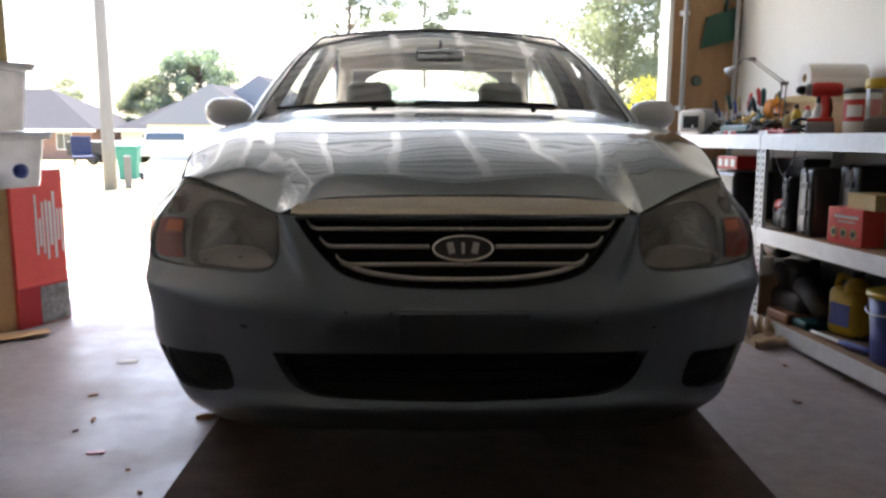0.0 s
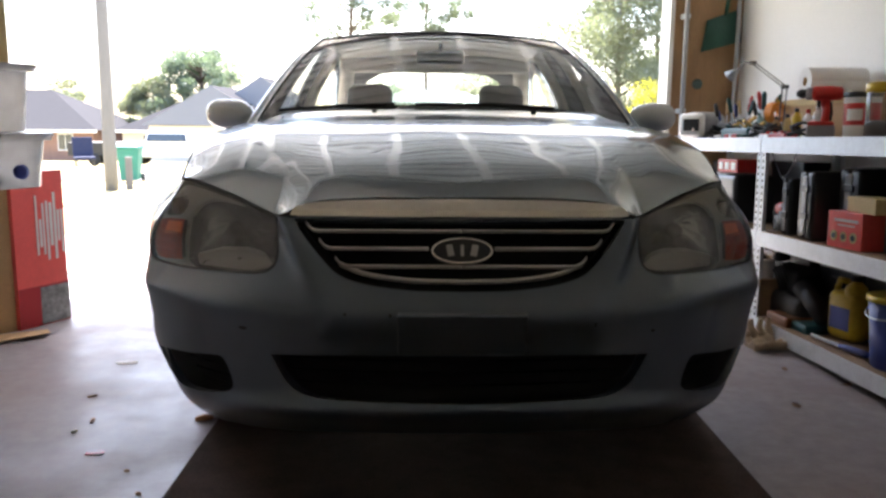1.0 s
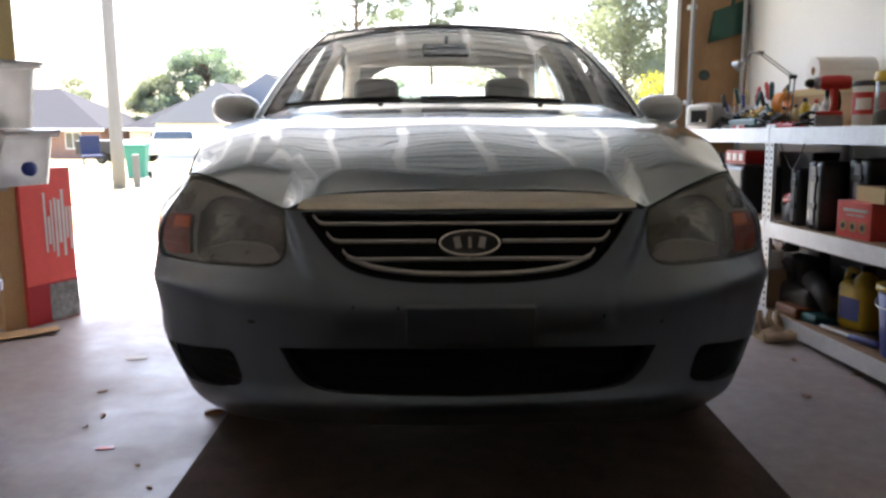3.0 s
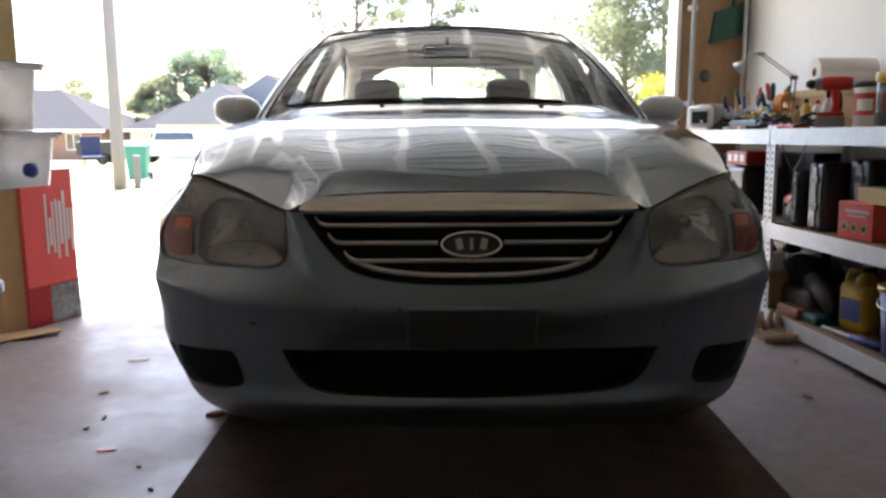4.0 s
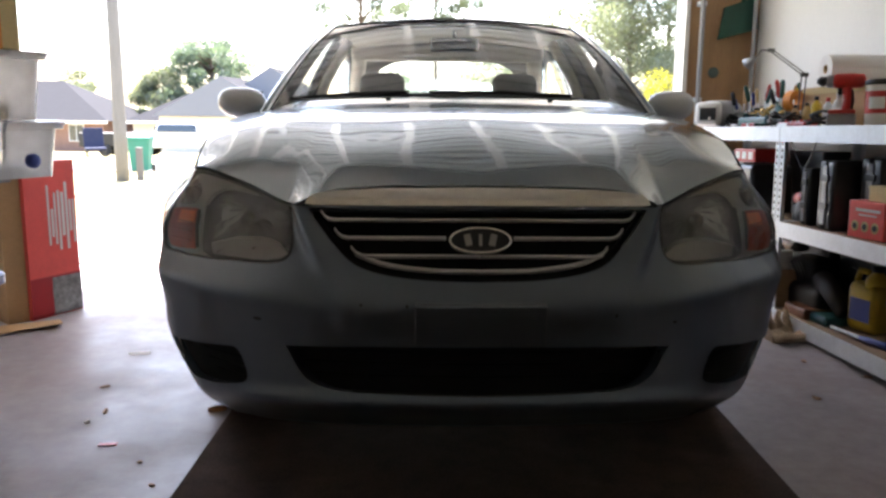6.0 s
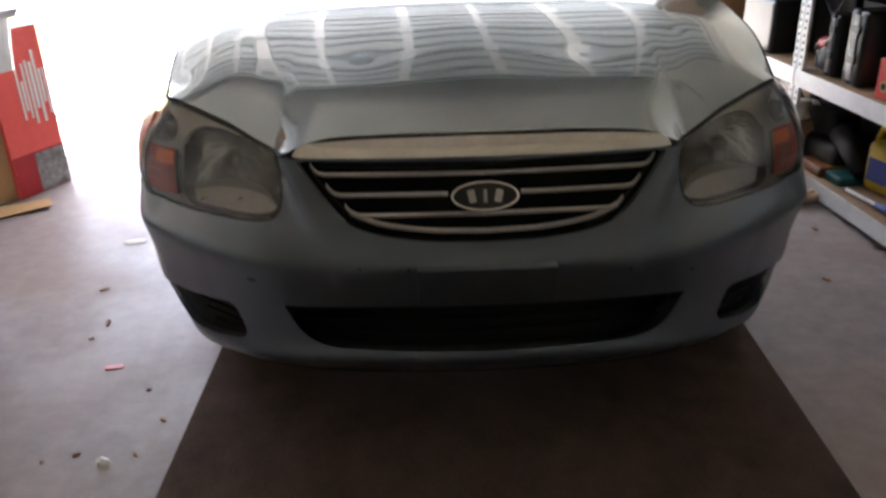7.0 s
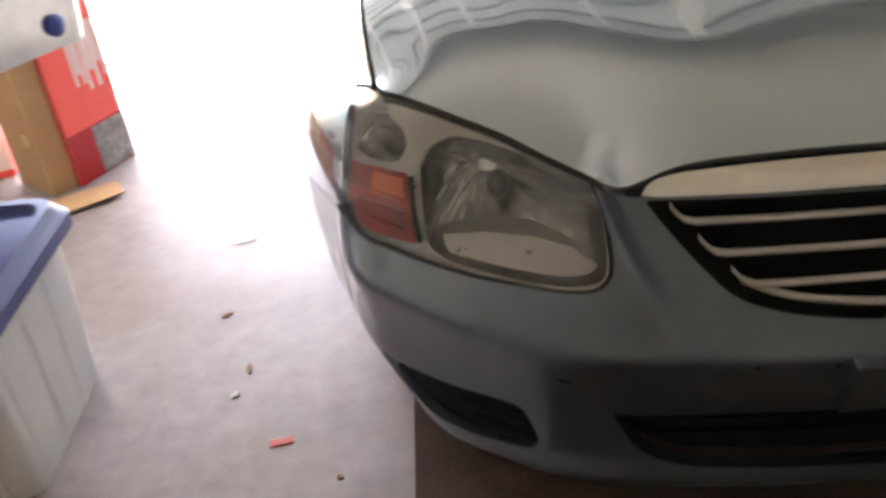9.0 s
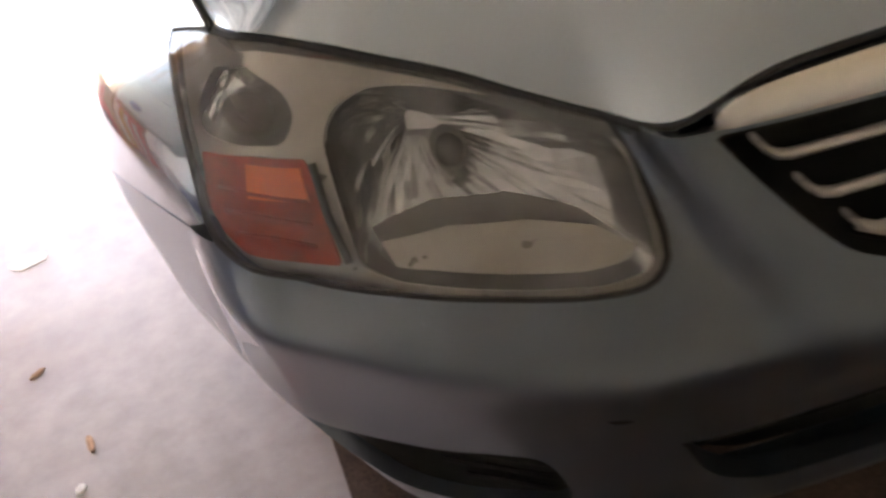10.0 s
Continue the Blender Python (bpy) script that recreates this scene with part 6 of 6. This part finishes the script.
# ---- litter on the floor ----
random.seed(11)
TANLEAF = mat("tan_leaf", (0.33, 0.16, 0.07), 0.9, 0, 0.3, 30)
LEAF = mat("dry_leaf", (0.36, 0.22, 0.14), 0.9, 0, 0.3, 30)


def scrap(name, x, y, size, material, label, cat, rz=0):
    n = 9
    ring = [((0.5 + 0.5 * random.uniform(0.5, 1)) * math.cos(2 * math.pi * k / n) * size[0], (0.5 + 0.5 * random.uniform(0.5, 1)) * math.sin(2 * math.pi * k / n) * size[1]) for k in range(n)]
    bm = bmesh.new()
    top = [bm.verts.new((a, b, size[2] * random.uniform(0.5, 1.2))) for a, b in ring]
    bot = [bm.verts.new((a, b, 0)) for a, b in ring]
    c = bm.verts.new((0, 0, size[2] * 1.3))
    for k in range(n):
        bm.faces.new((bot[k], bot[(k + 1) % n], top[(k + 1) % n], top[k]))
        bm.faces.new((top[k], top[(k + 1) % n], c))
    return tagged(part(name, bm, material, m=pose(x, y, 0.0005, 0, 0, rz)), label, cat, "litter on the floor")


scrap("paper_scrap", -1.393, 1.392, (0.055, 0.03, 0.004), PAPER, "white scrap of paper on the concrete", "paper", 10)
tagged(part("red_chip", boxbm((0.056, 0.022, 0.004), (0, 0, 0), 0.0015), RED, m=pose(-1.137, 0.444, 0.0005, 0, 0, 8)), "red plastic chip on the concrete", "chip", "litter on the floor")
scrap("wood_chip", -1.259, 0.72, (0.008, 0.028, 0.005), LEAF, "reddish wood chip on the concrete", "wood chip", 10)
scrap("dry_leaf", -1.364, 0.969, (0.02, 0.009, 0.005), LEAF, "small dry leaf on the concrete", "leaf", 40)
scrap("pebble", -1.002, -0.016, (0.018, 0.016, 0.016), WHITE, "pale crumpled bit on the concrete", "litter", 0)
for x, y in ((-1.09, 0.03), (-1.17, 0.0), (-0.90, 0.17), (-0.93, 0.02), (-1.55, 0.30), (-1.40, 0.21), (-0.99, 0.32)):
    scrap("dry_leaf", x, y, (random.uniform(0.006, 0.015), random.uniform(0.005, 0.009), 0.004), LEAF, "small dry brown leaf bit on the concrete", "leaf", random.uniform(0, 180))
scrap("dry_leaf", -0.875, 0.74, (0.034, 0.016, 0.014), TANLEAF, "crumpled tan leaf at the edge of the carpet", "leaf", 15)
scrap("tissue_scrap", -1.28, 0.62, (0.012, 0.01, 0.006), PAPER, "tiny white paper bit on the concrete", "paper", 20)
for x, y in ((1.45, 1.35), (1.62, 1.15), (1.3, 0.9)):
    scrap("dry_leaf", x, y, (0.02, 0.012, 0.006), LEAF, "small dry brown leaf bit on the concrete", "leaf", random.uniform(0, 180))
gl = thing("work_glove", pose(1.50, 1.70, 0, 0, 0, 10) @ Matrix.Scale(1.35, 4), "crumpled tan leather work glove beside the shelf post", "glove")
TAN = mat("tan_leather", (0.5, 0.38, 0.26), 0.85, 0, 0.25, 25, 150, 0.3)
part("palm", panel(lambda u, v: ((u - 0.5) * (0.13 - 0.02 * v), (v - 0.5) * 0.10, 0.022 + 0.016 * math.sin(7 * u + 3 * v) * math.sin(3.1 * u) + 0.012 * math.sin(9 * v)), UNIT, [], 0.08, None, 0.03, lambda u, v: (0, 0, -1)), TAN, gl, smooth=True)
part("cuff", rod([(-0.06, -0.055, 0.018), (-0.02, -0.065, 0.026), (0.02, -0.062, 0.02), (0.058, -0.056, 0.024)], [0.012, 0.016, 0.014, 0.011], 8), TAN, gl, smooth=True)
for k in range(4):
    part("finger", rod([(-0.045 + 0.03 * k, 0.03, 0.03), (-0.05 + 0.033 * k, 0.06, 0.055), (-0.05 + 0.034 * k, 0.055 + 0.01 * (k % 2), 0.085)], [0.014, 0.013, 0.009], 8), TAN, gl, smooth=True)


# ---- outside: drive, pole, bin, houses, trees ----
bm = bmesh.new()
rows = [[bm.verts.new((x, y, ground_z(y) + 0.004 - (0.0 if y > 3.7 else 0.002))) for x in (-3.6, 1.7)] for y in (3.42, 3.6, 6, 9, 12.5)]
for a, b in zip(rows, rows[1:]):
    bm.faces.new((a[0], a[1], b[1], b[0]))
tagged(part("driveway", bm, DRIVE), "sunlit pale concrete driveway", "driveway", kind="structure")
bm = bmesh.new()
rows = [[bm.verts.new((x, y, ground_z(y) + 0.006)) for x in (-90, -40, 0, 40, 90)] for y in (19.5, 22, 25.5)]
for a, b in zip(rows, rows[1:]):
    for k in range(4):
        bm.faces.new((a[k], a[k + 1], b[k + 1], b[k]))
tagged(part("street", bm, ASPHALT), "sun-bleached asphalt street", "street", kind="structure")

POLEWOOD = mat("weathered_pole_wood", (0.17, 0.16, 0.15), 0.9, 0, 0.2, 5, 40, 0.3, stretch=(4, 4, 0.4))
gz = ground_z(14.63)
tagged(part("utility_pole", lathebm([(0.135, -0.3), (0.128, 1), (0.118, 4), (0.105, 9)], 18), POLEWOOD, m=pose(-6.69, 14.63, gz), smooth=True), "weathered grey wooden utility pole by the street", "pole")
tagged(part("marker_post", boxbm((0.14, 0.14, 0.72), (0, 0, -0.05), 0.012), POLEWOOD, m=pose(-6.5, 15.1, ground_z(15.1), 0, 0, 20)), "short pale weathered post beside the pole", "post")
BINGREEN = mat("green_bin_plastic", (0.02, 0.17, 0.13), 0.5, 0, 0.1, 4)
bn = thing("wheelie_bin", pose(-7.82, 18.72, ground_z(18.7), 0, 0, 8), "green plastic wheelie bin at the street", "bin")
part("bin_body", loft([rounded_ring(0.42, 0.46, 0.06, 0.05), rounded_ring(0.54, 0.58, 0.82, 0.06), rounded_ring(0.58, 0.62, 0.83, 0.06), rounded_ring(0.58, 0.62, 0.87, 0.06)]), BINGREEN, bn)
part("lid", loft([rounded_ring(0.59, 0.64, 0.87, 0.06), rounded_ring(0.59, 0.64, 0.90, 0.06), rounded_ring(0.45, 0.5, 0.95, 0.06)]), BINGREEN, bn)
for x in (-0.25, 0.25):
    part("wheel", lathebm([(0.1, -0.03), (0.11, 0), (0.1, 0.03)], 18, pose(x, 0.26, 0.11, 0, 90, 0)), RUBBER, bn)

SHINGLE = mat("grey_shingle_roof", (0.042, 0.042, 0.046), 1.0, 0, 0.15, 1.5, 12, 0.2, stretch=(1, 1, 4), spec=0.05)
BRICK = mat("brown_brick_wall", (0.26, 0.15, 0.11), 0.9, 0, 0.25, 3, 30, 0.2)
STUCCO = mat("pale_stucco", (0.62, 0.57, 0.5), 0.9, 0, 0.08, 2, 40, 0.1)
SIDING = mat("pale_grey_siding", (0.19, 0.19, 0.20), 0.8, 0, 0.08, 1.5, 12, 0.1, stretch=(1, 1, 6))
PANE = mat("dark_window_pane", (0.04, 0.05, 0.06), 0.08, 0, 0.1, 2, spec=0.8)


def house(x0, x1, y, depth, eave, ridge, wall_mat, label, gable_x=None):
    z = ground_z(y) - 0.1
    h = thing("house", pose(0, 0, z), label, "house", "houses across the street")
    part("wall", boxbm((x1 - x0, depth, eave), ((x0 + x1) / 2, y + depth / 2, 0)), wall_mat, h)
    o, k = 0.5, min(depth / 2 + 0.5, (x1 - x0) / 2 + 0.4)
    bm = bmesh.new()
    a = [bm.verts.new(p) for p in ((x0 - o, y - o, eave - 0.1), (x1 + o, y - o, eave - 0.1), (x1 + o, y + depth + o, eave - 0.1), (x0 - o, y + depth + o, eave - 0.1))]
    r = [bm.verts.new((x0 - o + k, y + depth / 2, ridge)), bm.verts.new((x1 + o - k, y + depth / 2, ridge + 0.001))]
    for f in ((a[0], a[1], r[1], r[0]), (a[1], a[2], r[1]), (a[2], a[3], r[0], r[1]), (a[3], a[0], r[0])):
        bm.faces.new(f)
    bm.faces.new(a[::-1])
    roof = part("roof", bm, SHINGLE, h, "grey shingled hip roof")
    part("fascia", boxbm((x1 - x0 + 2 * o, 0.04, 0.2), ((x0 + x1) / 2, y - o - 0.02, eave - 0.28)), WHITE, roof, "white fascia")
    if gable_x:
        bm = bmesh.new()
        w, d = 4.7, 2.2
        for gx, gy, gr, gw in ((gable_x, y - d, ridge * 0.98, w), (gable_x + 2.7, y + 1.5, ridge * 1.13, w + 0.6)):
            q = [(gx - gw, gy, eave + 0.3), (gx + gw, gy, eave + 0.3), (gx, gy + 0.6, gr), (gx - gw, gy + d + 2, eave + 0.3), (gx + gw, gy + d + 2, eave + 0.3), (gx, gy + d + depth / 2, gr)]
            v = [bm.verts.new(p) for p in q]
            gb = bmesh.new()
            gb.faces.new([gb.verts.new((q[k][0], q[k][1] - 0.02, q[k][2])) for k in (0, 1, 2)])
            part("gable_end", gb, SIDING, h, "pale grey gable siding")
            for f in ((0, 2, 5, 3), (1, 4, 5, 2), (0, 1, 2), (0, 3, 4, 1)):
                bm.faces.new([v[k] for k in f])
        part("gable_roof", bm, SHINGLE, h, "grey shingled front gable")
        part("porch_wall", boxbm((2 * w - 0.8, d - 0.3, eave + 0.28), (gable_x, y - d / 2 + 0.1, 0)), wall_mat, h)
    n = max(2, int((x1 - x0) / 3.2))
    for i in range(n):
        wx = x0 + (i + 0.5) * (x1 - x0) / n
        win = part("window", boxbm((1.1, 0.05, 1.2), (wx, y - 0.03, 0.8)), WHITE, h, "white window frame")
        for dx in (-0.26, 0.26):
            part("pane", boxbm((0.46, 0.02, 1.06), (wx + dx, y - 0.062, 0.87)), PANE, win, "dark pane")
    return h


house(-40, -24.3, 56, 10, 2.35, 5.2, BRICK, "low brown brick house with grey shingled roof")
house(-22.6, -10.5, 57, 11, 2.4, 5.6, STUCCO, "low pale house with grey shingled gables", -15.7)
house(-8, 6, 60, 10, 2.4, 5.0, STUCCO, "low pale house behind trees")

# white pickup and dark yard things across the street
WHITEPAINT = mat("white_car_paint", (0.8, 0.8, 0.8), 0.3, 0, 0.03, 2, coat=1)
tk = thing("pickup_truck", pose(-14.0, 41, ground_z(41), 0, 0, 5), "white pickup truck parked across the street", "truck")
part("truck_body", boxbm((5.2, 1.9, 0.75), (0, 0, 0.45), 0.12, None, 3), WHITEPAINT, tk, smooth=True)
part("cab", loft([rounded_ring(2.4, 1.8, 1.15, 0.2), rounded_ring(1.9, 1.6, 1.8, 0.25)]), WHITEPAINT, tk, smooth=True)
part("window", loft([rounded_ring(2.2, 1.82, 1.28, 0.2), rounded_ring(1.95, 1.68, 1.68, 0.22)], False, False), PANE, tk)
for x in (-1.6, 1.6):
    for y in (-0.85, 0.85):
        part("wheel", lathebm([(0.3, -0.12), (0.37, -0.08), (0.37, 0.08), (0.3, 0.12)], 22, pose(x, y, 0.37, 90, 0, 0)), RUBBER, tk)
NAVY = mat("navy_fabric", (0.02, 0.025, 0.06), 0.9)
yc = thing("garden_chair", pose(-16.4, 36, ground_z(36), 0, 0, 30), "dark blue garden chair across the street", "chair")
part("seat", boxbm((0.9, 0.9, 0.12), (0, 0, 0.35), 0.04), NAVY, yc)
part("backrest", boxbm((0.9, 0.12, 1.0), (0, 0, 0), 0.04, pose(0, 0.42, 0.4, -15, 0, 0)), NAVY, yc)
for x in (-0.38, 0.38):
    for y in (-0.38, 0.38):
        part("leg", boxbm((0.06, 0.06, 0.36), (x, y, 0)), BLACK, yc)
tr = thing("trailer", pose(-17.6, 40.5, ground_z(40.5), 0, 0, 8), "dark grey utility trailer across the street", "trailer")
part("bed", boxbm((2.6, 1.5, 0.7), (0, 0, 0.5), 0.04), DARKCLUTTER, tr)
for y in (-0.8, 0.8):
    part("wheel", lathebm([(0.22, -0.08), (0.3, -0.05), (0.3, 0.05), (0.22, 0.08)], 18, pose(0, y, 0.3, 90, 0, 0)), RUBBER, tr)


def leaf_mat(name, color):
    m = mat(name, color, 0.6, 0, 0.3, 1.2, 20)
    n, l = m.node_tree.nodes, m.node_tree.links
    b, out = n["Principled BSDF"], n["Material Output"]
    t, mx = n.new("ShaderNodeBsdfTranslucent"), n.new("ShaderNodeMixShader")
    t.inputs[0].default_value = (color[0] * 1.6, color[1] * 1.7, color[2] * 0.9, 1)
    mx.inputs[0].default_value = 0.4
    l.new(b.outputs[0], mx.inputs[1]), l.new(t.outputs[0], mx.inputs[2]), l.new(mx.outputs[0], out.inputs[0])
    return m


LEAF_OAK = leaf_mat("oak_foliage", (0.125, 0.16, 0.145))
LEAF_PALE = leaf_mat("pale_foliage", (0.15, 0.165, 0.13))
LEAF_PINE = leaf_mat("pine_needles", (0.12, 0.14, 0.115))
LEAF_YELLOW = leaf_mat("yellow_foliage", (0.4, 0.36, 0.03))
BARK = mat("tree_bark", (0.14, 0.1, 0.075), 0.95, 0, 0.25, 4, 30, 0.4, stretch=(3, 3, 0.5))


def leaves(rng, clumps, n, size):
    """Small bent leaf blades scattered in soft clumps, as one mesh."""
    v, f = [], []
    per = n // len(clumps)
    for cx, cy, cz, r in clumps:
        d = rng.normal(size=(per, 3))
        d /= np.linalg.norm(d, axis=1)[:, None]
        p = np.array((cx, cy, cz)) + d * (r * rng.uniform(0.25, 1, per) ** 0.6)[:, None] * (1, 1, 0.8)
        a = rng.normal(size=(per, 3))
        a /= np.linalg.norm(a, axis=1)[:, None]
        b = np.cross(a, rng.normal(size=(per, 3)))
        b /= np.linalg.norm(b, axis=1)[:, None] + 1e-9
        s = size * rng.uniform(0.6, 1.4, per)[:, None]
        k = len(v)
        for q in range(per):
            v += [tuple(p[q] - a[q] * s[q]), tuple(p[q] + b[q] * s[q] * 0.45), tuple(p[q] + a[q] * s[q]), tuple(p[q] - b[q] * s[q] * 0.45)]
            f.append((k + 4 * q, k + 4 * q + 1, k + 4 * q + 2, k + 4 * q + 3))
    me = bpy.data.meshes.new("crown")
    me.from_pydata(v, [], f)
    me.update()
    return me


def tree(x, y, height, spread, crown_z, trunk_r, leaf, label, seed, count=9000, clump=0.2, size=0.12, nclump=26, sparse=1.0):
    rng = np.random.default_rng(seed)
    t = thing("tree", pose(x, y, ground_z(y)), label, "tree", "trees outside")
    bm = bmesh.new()
    tube(bm, [(0, 0, -0.3), (0.05, 0.03, height * 0.3), (-0.05, 0.1, height * 0.6), (0.1, 0, height * 0.9)], [trunk_r * 1.25, trunk_r, trunk_r * 0.7, trunk_r * 0.15], 10)
    clumps = []
    for k in range(nclump):
        a, h = rng.uniform(0, 6.283), rng.uniform(0, 1)
        w = spread * (0.35 + 0.65 * math.sin(math.pi * min(1, 0.12 + 0.85 * h))) * rng.uniform(0.35, 1.0)
        c = (w * math.cos(a), w * math.sin(a), crown_z + (height - crown_z) * h)
        clumps.append((*c, clump * spread * rng.uniform(0.6, 1.25)))
        if k % 2 == 0:
            z0 = max(crown_z * 0.7, c[2] - 0.35 * w - 0.3)
            tube(bm, [(0, 0, z0), (c[0] * 0.5, c[1] * 0.5, (z0 + c[2]) / 2 + 0.1), c], [trunk_r * 0.35, trunk_r * 0.2, trunk_r * 0.06], 6)
    part("trunk", bm, BARK, t, smooth=True)
    cr = new("crown", leaves(rng, clumps, count, size))
    cr.data.materials.append(leaf)
    cr.parent = t
    return t


tree(-19.9, 68, 9.0, 4.7, 1.0, 0.3, LEAF_OAK, "broad dark green oak behind the houses", 1, 30000, 0.26, 0.12, 90)
tree(-23.4, 66, 6.6, 2.6, 1.0, 0.15, LEAF_PALE, "smaller pale green tree behind the houses", 2, 20000, 0.35, 0.10, 46)
tree(-32.5, 70, 6.6, 2.4, 2.5, 0.15, LEAF_PALE, "pale green palm-like tree behind a roof", 3, 7000, 0.35, 0.1, 16)
tree(-6.5, 62, 17, 4.4, 8.5, 0.2, LEAF_PINE, "tall sparse pine far behind the car", 4, 15000, 0.22, 0.11, 60)
tree(-0.8, 66, 16.5, 4.0, 9.5, 0.18, LEAF_PINE, "tall thin pine with open crown", 5, 11000, 0.22, 0.11, 44)
tree(6.2, 26, 8.0, 3.3, 0.2, 0.1, LEAF_PALE, "airy sunlit tree beside the drive", 6, 60000, 0.26, 0.055, 110)
tree(8.6, 30, 9.5, 3.8, 0.3, 0.1, LEAF_PALE, "airy sunlit tree beyond the jamb", 7, 50000, 0.25, 0.06, 90)
tree(6.1, 21, 2.6, 1.1, 0.3, 0.05, LEAF_YELLOW, "yellow-green sunlit shrub by the drive", 8, 7000, 0.4, 0.04, 20)
tree(-2.2, 34, 3.6, 1.7, 0.4, 0.1, LEAF_OAK, "rounded green shrub across the street", 9, 10000, 0.4, 0.06, 22)
tree(2.6, 38, 5.0, 2.2, 0.6, 0.12, LEAF_PALE, "pale green small tree across the street", 10, 10000, 0.36, 0.07, 24)
# far belt of woods
rng = np.random.default_rng(40)
cl = [(float(x), 95 + float(rng.uniform(-6, 6)), -3 + float(rng.uniform(0.8, 4.0)), float(rng.uniform(2.0, 3.4))) for x in np.arange(-75, 90, 2.4)]
woods = new("far_woods", leaves(rng, cl, 20000, 0.3))
woods.data.materials.append(LEAF_OAK)
tagged(woods, "distant belt of green trees", "woods", kind="stuff")
